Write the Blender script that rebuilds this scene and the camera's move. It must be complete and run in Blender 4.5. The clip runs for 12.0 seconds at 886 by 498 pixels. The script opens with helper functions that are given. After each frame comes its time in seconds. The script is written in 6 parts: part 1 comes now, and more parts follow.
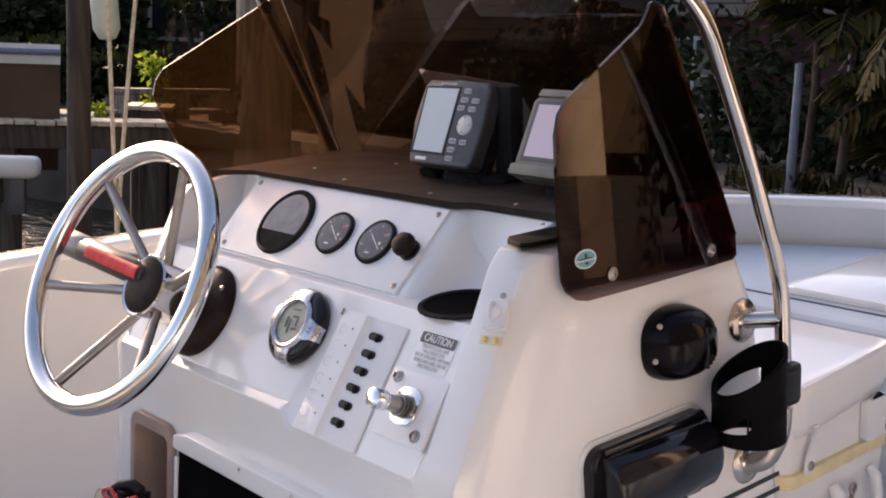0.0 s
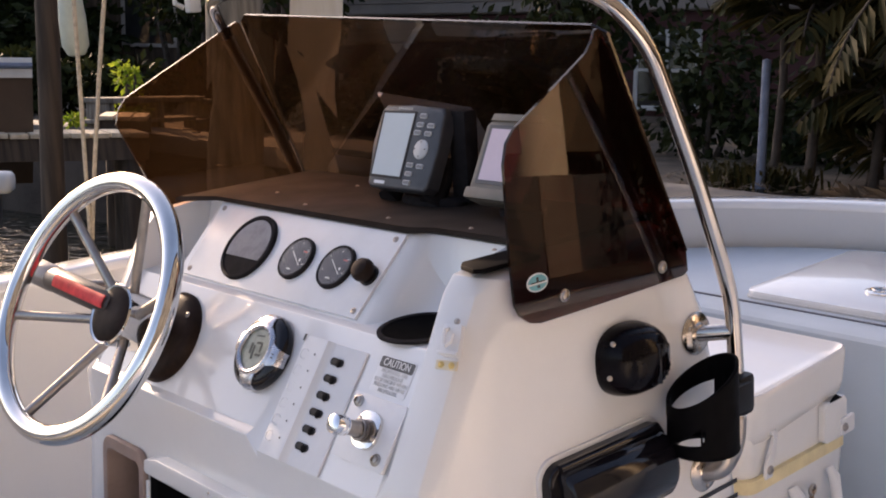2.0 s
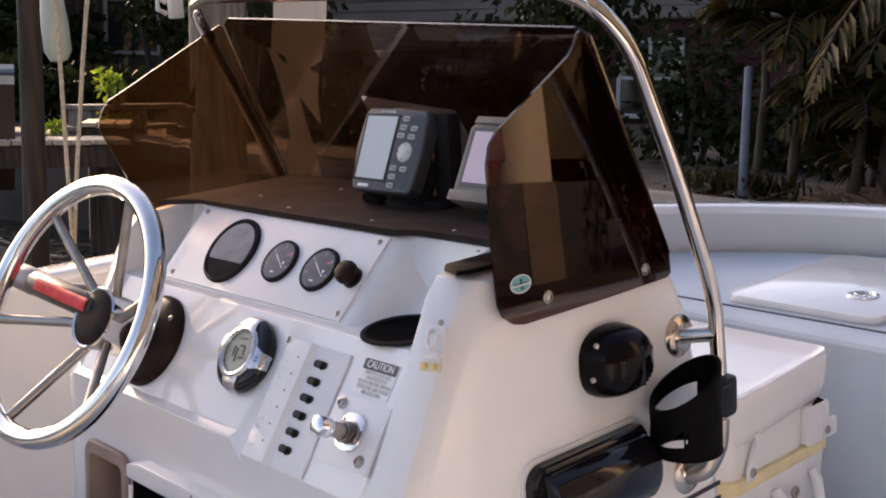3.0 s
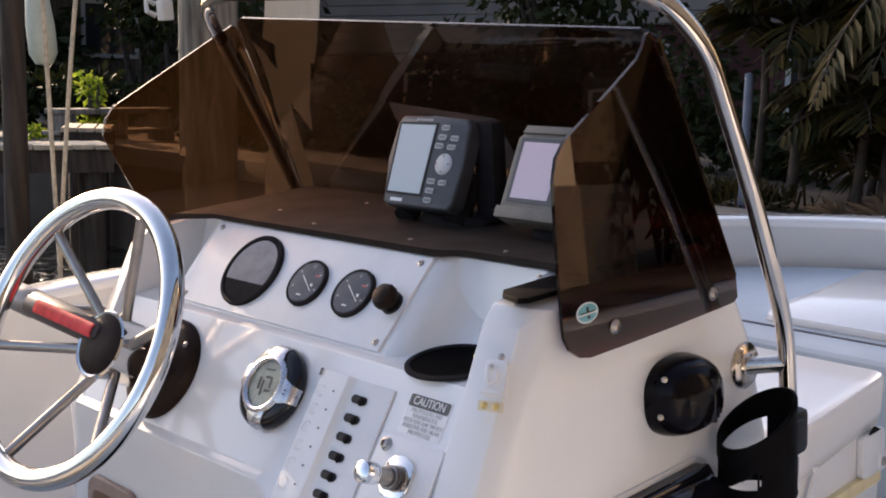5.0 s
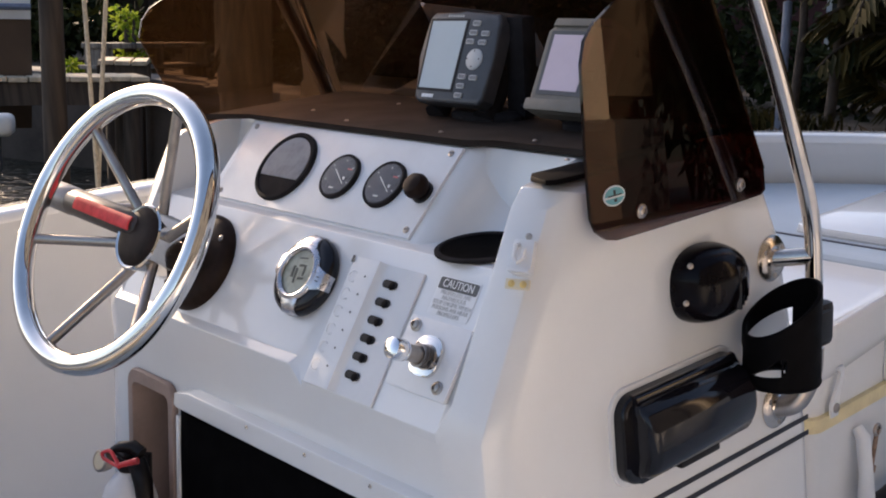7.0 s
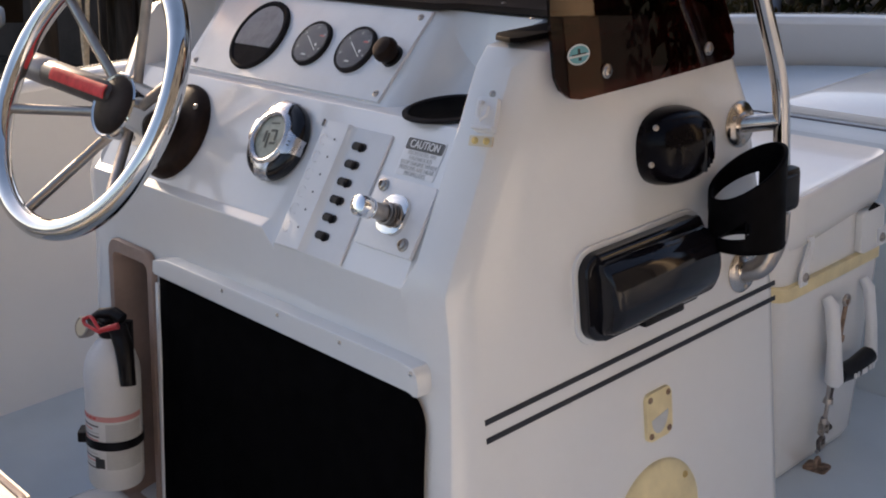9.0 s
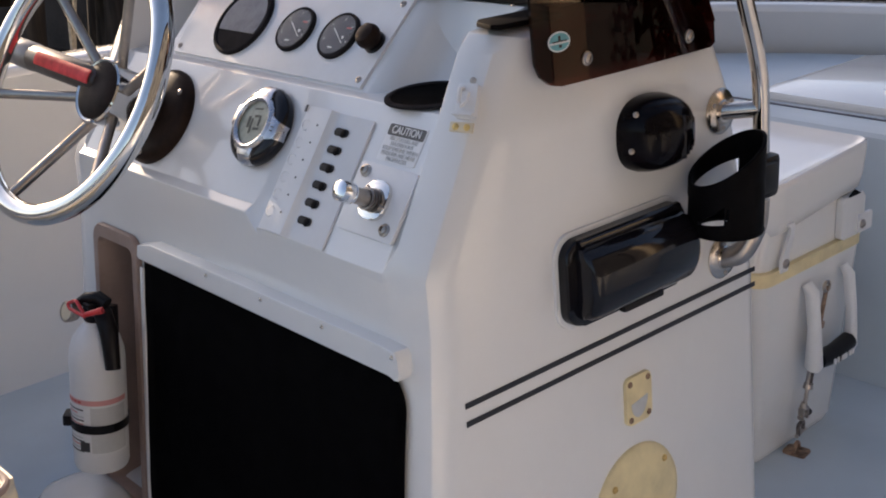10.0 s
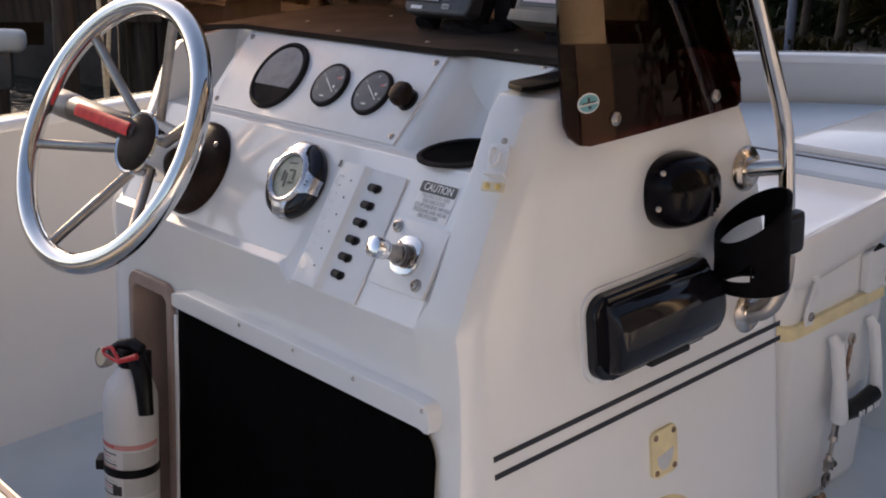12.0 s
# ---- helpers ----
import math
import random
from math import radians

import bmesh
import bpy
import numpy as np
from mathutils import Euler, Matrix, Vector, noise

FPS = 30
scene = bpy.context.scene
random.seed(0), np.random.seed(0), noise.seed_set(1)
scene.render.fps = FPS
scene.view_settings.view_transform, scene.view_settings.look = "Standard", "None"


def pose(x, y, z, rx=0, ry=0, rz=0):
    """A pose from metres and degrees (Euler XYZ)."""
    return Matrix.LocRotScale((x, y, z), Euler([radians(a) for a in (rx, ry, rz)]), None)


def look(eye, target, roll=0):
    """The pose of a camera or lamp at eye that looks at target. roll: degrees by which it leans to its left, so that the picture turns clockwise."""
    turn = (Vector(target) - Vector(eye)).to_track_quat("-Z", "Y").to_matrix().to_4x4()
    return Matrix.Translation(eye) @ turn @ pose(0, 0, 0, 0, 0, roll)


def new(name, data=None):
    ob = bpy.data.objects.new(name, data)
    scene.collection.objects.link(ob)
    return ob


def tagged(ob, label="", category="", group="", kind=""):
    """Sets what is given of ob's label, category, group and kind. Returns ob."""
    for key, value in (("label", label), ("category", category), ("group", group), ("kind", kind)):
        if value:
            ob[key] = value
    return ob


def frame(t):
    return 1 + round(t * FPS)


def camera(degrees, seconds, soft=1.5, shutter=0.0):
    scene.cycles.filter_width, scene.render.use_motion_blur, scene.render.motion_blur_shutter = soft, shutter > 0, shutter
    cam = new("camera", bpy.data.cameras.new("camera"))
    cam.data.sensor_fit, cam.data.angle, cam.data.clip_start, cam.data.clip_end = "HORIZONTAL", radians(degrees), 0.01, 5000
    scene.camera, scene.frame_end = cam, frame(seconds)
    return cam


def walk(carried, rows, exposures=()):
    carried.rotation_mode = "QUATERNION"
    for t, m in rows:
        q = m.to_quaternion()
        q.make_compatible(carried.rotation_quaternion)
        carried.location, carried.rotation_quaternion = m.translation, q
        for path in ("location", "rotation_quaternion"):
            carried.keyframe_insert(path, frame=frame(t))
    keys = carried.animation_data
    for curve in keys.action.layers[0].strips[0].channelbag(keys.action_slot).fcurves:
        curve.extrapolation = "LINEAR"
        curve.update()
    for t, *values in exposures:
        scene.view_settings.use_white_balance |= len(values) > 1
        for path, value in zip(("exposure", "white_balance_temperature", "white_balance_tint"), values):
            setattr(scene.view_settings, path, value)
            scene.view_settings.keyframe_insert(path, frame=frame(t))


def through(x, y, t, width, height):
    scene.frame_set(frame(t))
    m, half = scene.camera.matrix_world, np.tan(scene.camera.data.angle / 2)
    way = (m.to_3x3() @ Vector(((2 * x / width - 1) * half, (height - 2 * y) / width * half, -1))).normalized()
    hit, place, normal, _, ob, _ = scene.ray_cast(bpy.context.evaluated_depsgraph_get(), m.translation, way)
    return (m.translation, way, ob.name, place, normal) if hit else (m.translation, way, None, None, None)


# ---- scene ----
cam = camera(41.0, 12.0, soft=1.9)
PATH = [
    (0, (1.024, -0.842, 1.173), (-0.467, 0.422, 0.748), -2.1),
    (0.5, (1.03, -0.831, 1.158), (-0.466, 0.404, 0.672), -3.4),
    (1, (1.045, -0.84, 1.207), (-0.452, 0.411, 0.767), -3.2),
    (1.5, (1.059, -0.842, 1.215), (-0.426, 0.426, 0.782), -3.5),
    (2, (1.073, -0.834, 1.219), (-0.397, 0.451, 0.787), -3.5),
    (2.5, (1.075, -0.833, 1.217), (-0.383, 0.468, 0.793), -3.6),
    (4.3, (1.046, -0.848, 1.195), (-0.398, 0.471, 0.778), -2.9),
    (4.5, (1.006, -0.84, 1.203), (-0.439, 0.473, 0.769), -3.2),
    (5, (0.89, -0.798, 1.205), (-0.537, 0.541, 0.791), -3.0),
    (5.5, (0.849, -0.77, 1.187), (-0.569, 0.577, 0.769), -4.3),
    (6, (0.851, -0.773, 1.168), (-0.559, 0.573, 0.723), -3.9),
    (6.5, (0.879, -0.789, 1.154), (-0.536, 0.546, 0.69), -3.4),
    (7, (0.923, -0.824, 1.141), (-0.531, 0.453, 0.636), -3.2),
    (7.5, (0.948, -0.834, 1.126), (-0.5, 0.415, 0.542), -3.0),
    (7.7, (0.948, -0.825, 1.115), (-0.502, 0.414, 0.512), -3.2),
    (9.5, (0.989, -0.818, 1.092), (-0.426, 0.425, 0.419), -3.1),
    (10, (0.994, -0.818, 1.095), (-0.416, 0.426, 0.412), -3.0),
    (10.5, (0.996, -0.818, 1.103), (-0.415, 0.424, 0.422), -2.8),
    (11, (1.003, -0.823, 1.118), (-0.418, 0.414, 0.448), -3.1),
    (11.5, (1.005, -0.834, 1.128), (-0.433, 0.397, 0.481), -3.1),
    (12, (1.004, -0.838, 1.13), (-0.444, 0.392, 0.505), -2.8),
]
EXPOSURES = [(0, 1.34, 7000, 25), (.5, 1.28, 7000, 25), (1, 1.22, 7000, 25), (2.7, 1.26, 6950, 25), (4.5, 1.23, 6750, 22), (5.5, 1.24, 6550, 20), (7.5, .97, 6550, 19), (9.5, .78, 6550, 18), (12, .81, 6700, 20)]
walk(cam, [(t, look(eye, target, roll)) for t, eye, target, roll in PATH], EXPOSURES)

# ---- light ----
world = bpy.data.worlds.new("sky")
scene.world = world
world.use_nodes = True
wn = world.node_tree.nodes
wl = world.node_tree.links
sky = wn.new("ShaderNodeTexSky")
sky.sky_type = "NISHITA"
sky.sun_disc = False
SUN_EL, SUN_AZ = 17.0, -80.0          # degrees; azimuth clockwise from +y
sky.sun_elevation = radians(SUN_EL)
sky.sun_rotation = radians(SUN_AZ)
sky.air_density, sky.dust_density, sky.ozone_density = 1.0, 2.0, 0.8
wn["Background"].inputs["Strength"].default_value = 0.15
wl.new(sky.outputs["Color"], wn["Background"].inputs["Color"])

sun = new("sun", bpy.data.lights.new("sun", "SUN"))
sun.data.energy = 4.0
sun.data.angle = radians(0.6)
sun.data.cycles.use_multiple_importance_sampling = False
sun.data.color = (1.0, 0.80, 0.55)
d = Vector((math.sin(radians(SUN_AZ)) * math.cos(radians(SUN_EL)), math.cos(radians(SUN_AZ)) * math.cos(radians(SUN_EL)), math.sin(radians(SUN_EL))))
sun.matrix_world = look(d * 30, (0, 0, 0))


# ---- materials ----
def material(name, color, rough=0.5, metal=0.0, coat=0.0, vary=0.06, scale=8.0, fine=120.0, bump=0.02, spec=0.5, stain=None, bump_dist=0.002):
    """A surface whose colour drifts at two scales, with a fine relief and uneven gloss."""
    m = bpy.data.materials.new(name)
    m.use_nodes = True
    n, l = m.node_tree.nodes, m.node_tree.links
    b = n["Principled BSDF"]
    co = n.new("ShaderNodeTexCoord")
    big = n.new("ShaderNodeTexNoise")
    big.inputs["Scale"].default_value, big.inputs["Detail"].default_value = scale, 4.0
    small = n.new("ShaderNodeTexNoise")
    small.inputs["Scale"].default_value, small.inputs["Detail"].default_value = fine, 3.0
    l.new(co.outputs["Object"], big.inputs["Vector"])
    l.new(co.outputs["Object"], small.inputs["Vector"])
    mix = n.new("ShaderNodeMix")
    mix.data_type = "RGBA"
    dark = [max(0.0, c * (1 - 2.2 * vary)) for c in color] if stain is None else list(stain)
    light = [min(1.0, c * (1 + vary)) for c in color]
    mix.inputs["A"].default_value = (*light, 1)
    mix.inputs["B"].default_value = (*dark, 1)
    ramp = n.new("ShaderNodeMapRange")
    ramp.inputs["From Min"].default_value, ramp.inputs["From Max"].default_value = 0.38, 0.78
    add = n.new("ShaderNodeMath")
    add.operation = "MULTIPLY_ADD"
    add.inputs[1].default_value = 0.25
    l.new(small.outputs["Fac"], add.inputs[0])
    l.new(big.outputs["Fac"], add.inputs[2])
    sub = n.new("ShaderNodeMath")
    sub.operation = "SUBTRACT"
    sub.inputs[1].default_value = 0.125
    l.new(add.outputs[0], sub.inputs[0])
    l.new(sub.outputs[0], ramp.inputs["Value"])
    l.new(ramp.outputs["Result"], mix.inputs["Factor"])
    l.new(mix.outputs["Result"], b.inputs["Base Color"])
    r = n.new("ShaderNodeMapRange")
    r.inputs["To Min"].default_value, r.inputs["To Max"].default_value = max(0.02, rough * 0.8), min(1.0, rough * 1.25)
    l.new(big.outputs["Fac"], r.inputs["Value"])
    l.new(r.outputs["Result"], b.inputs["Roughness"])
    b.inputs["Metallic"].default_value = metal
    b.inputs["Coat Weight"].default_value = coat
    b.inputs["Coat Roughness"].default_value = 0.06
    b.inputs["Specular IOR Level"].default_value = spec
    if bump:
        bp = n.new("ShaderNodeBump")
        bp.inputs["Strength"].default_value, bp.inputs["Distance"].default_value = bump, bump_dist
        l.new(small.outputs["Fac"], bp.inputs["Height"])
        l.new(bp.outputs["Normal"], b.inputs["Normal"])
    return m


def clear(name, color, rough=0.02, ior=1.49, tint=None):
    m = bpy.data.materials.new(name)
    m.use_nodes = True
    b = m.node_tree.nodes["Principled BSDF"]
    b.inputs["Base Color"].default_value = (*color, 1)
    b.inputs["Transmission Weight"].default_value = 1.0
    b.inputs["Roughness"].default_value = rough
    b.inputs["IOR"].default_value = ior
    return m


def plank_wood(name, a, b_, stretch=(1, 1, 14), scale=3.0, rough=0.8):
    """Weathered wood with grain along one axis."""
    m = bpy.data.materials.new(name)
    m.use_nodes = True
    n, l = m.node_tree.nodes, m.node_tree.links
    p = n["Principled BSDF"]
    co, mp = n.new("ShaderNodeTexCoord"), n.new("ShaderNodeMapping")
    mp.inputs["Scale"].default_value = [scale * 14 / s for s in stretch]
    nz = n.new("ShaderNodeTexNoise")
    nz.inputs["Scale"].default_value, nz.inputs["Detail"].default_value = 1.0, 6.0
    rmp = n.new("ShaderNodeValToRGB")
    rmp.color_ramp.elements[0].color, rmp.color_ramp.elements[1].color = (*a, 1), (*b_, 1)
    rmp.color_ramp.elements[0].position, rmp.color_ramp.elements[1].position = 0.35, 0.65
    bp = n.new("ShaderNodeBump")
    bp.inputs["Strength"].default_value, bp.inputs["Distance"].default_value = 0.5, 0.004
    l.new(co.outputs["Object"], mp.inputs["Vector"])
    l.new(mp.outputs["Vector"], nz.inputs["Vector"])
    l.new(nz.outputs["Fac"], rmp.inputs["Fac"])
    l.new(rmp.outputs["Color"], p.inputs["Base Color"])
    l.new(nz.outputs["Fac"], bp.inputs["Height"])
    l.new(bp.outputs["Normal"], p.inputs["Normal"])
    p.inputs["Roughness"].default_value = rough
    return m


def leaf_material(name, a, b_, rough=0.7, through=0.3):
    """Foliage: each leaf its own shade, with a little light through it."""
    m = bpy.data.materials.new(name)
    m.use_nodes = True
    n, l = m.node_tree.nodes, m.node_tree.links
    p = n["Principled BSDF"]
    g = n.new("ShaderNodeNewGeometry")
    rmp = n.new("ShaderNodeValToRGB")
    rmp.color_ramp.elements[0].color, rmp.color_ramp.elements[1].color = (*a, 1), (*b_, 1)
    l.new(g.outputs["Random Per Island"], rmp.inputs["Fac"])
    l.new(rmp.outputs["Color"], p.inputs["Base Color"])
    p.inputs["Roughness"].default_value = rough
    p.inputs["Specular IOR Level"].default_value = 0.15
    tr = n.new("ShaderNodeBsdfTranslucent")
    l.new(rmp.outputs["Color"], tr.inputs["Color"])
    ms = n.new("ShaderNodeMixShader")
    ms.inputs["Fac"].default_value = through
    l.new(p.outputs["BSDF"], ms.inputs[1])
    l.new(tr.outputs["BSDF"], ms.inputs[2])
    l.new(ms.outputs["Shader"], n["Material Output"].inputs["Surface"])
    return m


GEL = material("white_gelcoat", (0.80, 0.80, 0.79), 0.20, coat=0.7, vary=0.014, scale=5.0, fine=60.0, bump=0.03)
DECK = material("nonskid_deck", (0.55, 0.625, 0.685), 0.62, vary=0.05, scale=4.0, fine=420.0, bump=0.35, bump_dist=0.0015)
WHITE_PLASTIC = material("white_plastic", (0.80, 0.80, 0.80), 0.35, vary=0.02, scale=20.0)
YELLOWED = material("yellowed_plastic", (0.78, 0.66, 0.38), 0.45, vary=0.06, scale=25.0)
BLACK = material("black_plastic", (0.008, 0.0066, 0.007), 0.38, vary=0.2, scale=30.0, bump=0.06, spec=0.22)
BLACK_GLOSS = material("glossy_black_plastic", (0.008, 0.007, 0.009), 0.10, coat=0.0, spec=0.38, vary=0.1, scale=30.0, bump=0.0)
BLACK_DULL = material("weathered_black_plastic", (0.005, 0.0035, 0.0045), 0.14, spec=0.12, vary=0.2, scale=30.0, bump=0.01)
BLACK_MATT = material("black_rubber", (0.0040, 0.0034, 0.0038), 0.55, vary=0.2, scale=40.0, bump=0.1, spec=0.05)
CLOTH = material("black_mesh_cloth", (0.0025, 0.0022, 0.0025), 0.95, vary=0.2, scale=30.0, fine=700.0, bump=0.3, spec=0.03)
MAT_BROWN = material("dark_dash_vinyl", (0.026, 0.018, 0.014), 0.7, vary=0.12, scale=12.0, fine=500.0, bump=0.15, spec=0.25)
STEEL = material("polished_stainless", (0.76, 0.74, 0.71), 0.065, metal=1.0, vary=0.04, scale=20.0, bump=0.0)
STEEL_RAIL = material("polished_tube", (0.62, 0.575, 0.53), 0.085, metal=1.0, vary=0.05, scale=20.0, bump=0.0)
# rough warm copy of the rail steel that imitates its even brown reflection
STEEL_PORT = material("brown_mirroring_tube", (0.55, 0.49, 0.43), 0.50, metal=1.0, vary=0.08, scale=30.0, bump=0.02)
STEEL_SATIN = material("satin_stainless", (0.58, 0.52, 0.46), 0.20, metal=1.0, vary=0.08, scale=40.0, bump=0.03)
STEEL_DULL = material("brushed_stainless", (0.44, 0.39, 0.345), 0.3, metal=1.0, vary=0.08, scale=40.0, bump=0.05)
CHROME = material("chrome", (0.85, 0.85, 0.86), 0.07, metal=1.0, vary=0.02, scale=30.0, bump=0.0)
SATIN = material("satin_silver", (0.60, 0.60, 0.63), 0.26, metal=0.9, vary=0.04, scale=30.0, bump=0.0)
DARK_STEEL = material("stained_dark_steel", (0.14, 0.12, 0.11), 0.4, metal=0.8, vary=0.3, scale=60.0, bump=0.1)
RUST = material("rusty_steel", (0.30, 0.20, 0.14), 0.55, metal=0.6, vary=0.3, scale=90.0, bump=0.2)
BRASS = material("brass_screws", (0.75, 0.52, 0.20), 0.3, metal=1.0, vary=0.1, scale=80.0)
GREY_CASE = material("slate_grey_case", (0.060, 0.063, 0.070), 0.42, vary=0.08, scale=40.0, bump=0.06)
TAUPE_CASE = material("taupe_case", (0.165, 0.150, 0.125), 0.5, vary=0.06, scale=40.0, bump=0.05)
KEY_MID = material("mid_grey_key", (0.19, 0.195, 0.205), 0.5, vary=0.04, scale=60.0)
KEY_GREY = material("key_grey", (0.55, 0.56, 0.56), 0.5, vary=0.04, scale=60.0)
LCD = material("blank_lcd", (0.55, 0.61, 0.62), 0.2, vary=0.02, scale=10.0, bump=0.0)
LCD_PINK = material("blank_pinkish_lcd", (0.70, 0.57, 0.63), 0.2, vary=0.03, scale=10.0, bump=0.0)
BEZEL = material("dull_black_bezel", (0.022, 0.020, 0.021), 0.8, vary=0.15, scale=40.0, bump=0.0, spec=0.06)
DIAL = material("dial_face", (0.085, 0.088, 0.105), 0.75, vary=0.15, scale=60.0, bump=0.0, spec=0.05)
DIAL_GREY = material("digital_dial_face", (0.34, 0.33, 0.335), 0.8, vary=0.10, scale=30.0, bump=0.0, spec=0.05)
DIAL_CREAM = material("cream_dial", (0.36, 0.37, 0.29), 0.3, vary=0.15, scale=60.0, bump=0.0)
WHITE_INK = material("white_ink", (0.8, 0.8, 0.8), 0.5, bump=0.0)
CAP_BROWN = material("dark_brown_plastic", (0.022, 0.012, 0.008), 0.5, vary=0.2, scale=30.0, spec=0.12)
DIAL_INK = material("faded_display_ink", (0.11, 0.11, 0.09), 0.6, bump=0.0)
GREY_INK = material("grey_ink", (0.10, 0.10, 0.098), 0.6, bump=0.0)
DARK_INK = material("dark_ink", (0.05, 0.05, 0.05), 0.6, bump=0.0)
LABEL_GREY = material("pale_grey_print", (0.62, 0.62, 0.61), 0.5, bump=0.0)
FADED_INK = material("faded_grey_ink", (0.60, 0.60, 0.59), 0.6, bump=0.0)
RED_FADED = material("faded_red_ink", (0.72, 0.34, 0.33), 0.5, bump=0.0)
RED_INK = material("red_ink", (0.65, 0.08, 0.07), 0.5, bump=0.0)
RED = material("red_plastic", (0.62, 0.035, 0.04), 0.35, vary=0.1, scale=40.0)
RED_SOFT = material("red_fabric_grip", (0.80, 0.06, 0.06), 0.7, vary=0.12, scale=50.0, bump=0.1)
BROWN = material("brown_plastic_trim", (0.33, 0.235, 0.195), 0.45, vary=0.1, scale=14.0)
BROWN_DEEP = material("brown_recess", (0.27, 0.19, 0.13), 0.55, vary=0.12, scale=10.0)
TEAL = material("teal_sticker", (0.16, 0.45, 0.50), 0.35, vary=0.08, scale=90.0, bump=0.0)
CREAM_VINYL = material("cream_vinyl", (0.72, 0.62, 0.45), 0.45, vary=0.05, scale=20.0, bump=0.06)
STRIPE = material("black_pinstripe", (0.015, 0.015, 0.018), 0.35, bump=0.0)
SEAM = material("dark_sealant", (0.10, 0.105, 0.12), 0.6, vary=0.15, scale=20.0, bump=0.0)
KEY_DARK = material("grey_metal_cap", (0.26, 0.24, 0.23), 0.35, metal=0.5, vary=0.1, scale=40.0)


def hazed(name, color, haze, amount, ior=1.40):
    """Tinted acrylic whose fine scuffs scatter a little of the light that falls through it."""
    m = clear(name, color, 0.015, ior)
    n, l = m.node_tree.nodes, m.node_tree.links
    tr, ms = n.new("ShaderNodeBsdfTranslucent"), n.new("ShaderNodeMixShader")
    nz, co, rg = n.new("ShaderNodeTexNoise"), n.new("ShaderNodeTexCoord"), n.new("ShaderNodeMapRange")
    nz.inputs["Scale"].default_value, nz.inputs["Detail"].default_value = 14.0, 4.0
    rg.inputs["To Min"].default_value, rg.inputs["To Max"].default_value = amount * 0.7, amount * 1.3
    tr.inputs["Color"].default_value = (*haze, 1)
    l.new(co.outputs["Object"], nz.inputs["Vector"])
    l.new(nz.outputs["Fac"], rg.inputs["Value"])
    l.new(rg.outputs["Result"], ms.inputs["Fac"])
    l.new(n["Principled BSDF"].outputs["BSDF"], ms.inputs[1])
    l.new(tr.outputs["BSDF"], ms.inputs[2])
    l.new(ms.outputs["Shader"], n["Material Output"].inputs["Surface"])
    return m


SMOKE = hazed("smoked_acrylic", (0.215, 0.130, 0.078), (0.95, 0.58, 0.28), 0.0065)
SMOKE_FRONT = hazed("smoked_front_acrylic", (0.178, 0.107, 0.064), (0.95, 0.58, 0.28), 0.0025)
SMOKE_DEEP = hazed("deep_smoked_acrylic", (0.085, 0.018, 0.014), (0.95, 0.72, 0.46), 0.0020, 1.36)
CLEAR = clear("clear_lens", (0.95, 0.95, 0.95), 0.02, 1.22)


# ---- mesh helpers ----
def thing(name, label, category, at=(0, 0, 0), group="", kind=""):
    ob = new(name)
    ob.empty_display_size = 0.05
    ob.location = at
    return tagged(ob, label, category, group, kind)


def part(name, bm, mat, parent, label="", smooth=True, angle=40, m=None):
    """Links bm, given in world coordinates, as one mesh under parent."""
    if m is not None:
        bm.transform(m)
    bmesh.ops.recalc_face_normals(bm, faces=bm.faces[:])
    me = bpy.data.meshes.new(name)
    bm.to_mesh(me)
    bm.free()
    me.materials.append(mat)
    if smooth:
        me.polygons.foreach_set("use_smooth", [True] * len(me.polygons))
        me.set_sharp_from_angle(angle=radians(angle))
    ob = new(name, me)
    if parent is not None:
        base = Vector(parent.location)
        if parent.parent is not None:
            base = base + parent.parent.location
        me.transform(Matrix.Translation(-base))
        ob.parent = parent
    if label:
        ob["label"] = label
    return ob


def solid(name, bm, mat, label, category, at=None, m=None, group="", kind="", smooth=True, angle=40):
    """A top-level thing of one mesh."""
    ob = part(name, bm, mat, None, "", smooth, angle, m)
    if at is not None:
        ob.data.transform(Matrix.Translation(-Vector(at)))
        ob.location = at
    return tagged(ob, label, category, group, kind)


def box(size, at=(0, 0, 0), bevel=0.0, seg=2, bm=None, rot=None):
    bm = bm or bmesh.new()
    r = bmesh.ops.create_cube(bm, size=1.0)
    vs = r["verts"]
    bmesh.ops.scale(bm, vec=size, verts=vs)
    if bevel:
        es = list({e for v in vs for e in v.link_edges})
        out = bmesh.ops.bevel(bm, geom=es, offset=bevel, segments=seg, profile=0.6, affect="EDGES")
        vs = list({v for f in out["faces"] for v in f.verts} | {v for v in vs if v.is_valid})
    if rot is not None:
        bmesh.ops.transform(bm, matrix=rot.to_4x4(), verts=vs)
    bmesh.ops.translate(bm, vec=at, verts=vs)
    return bm


def prism(pts, z0, z1, bevel=0.0, seg=2, bm=None, sides=False):
    """A plate: the outline pts (x, y) between z0 and z1, with rounded rims."""
    bm = bm or bmesh.new()
    lo = [bm.verts.new((x, y, z0)) for x, y in pts]
    hi = [bm.verts.new((x, y, z1)) for x, y in pts]
    n = len(pts)
    top = bm.faces.new(hi)
    bm.faces.new(lo[::-1])
    for i in range(n):
        bm.faces.new((lo[i], lo[(i + 1) % n], hi[(i + 1) % n], hi[i]))
    if bevel:
        bm.edges.ensure_lookup_table()
        es = [e for e in top.edges]
        if sides:
            es += [e for v in hi for e in v.link_edges if e not in es]
        bmesh.ops.bevel(bm, geom=es, offset=bevel, segments=seg, profile=0.6, affect="EDGES")
    return bm


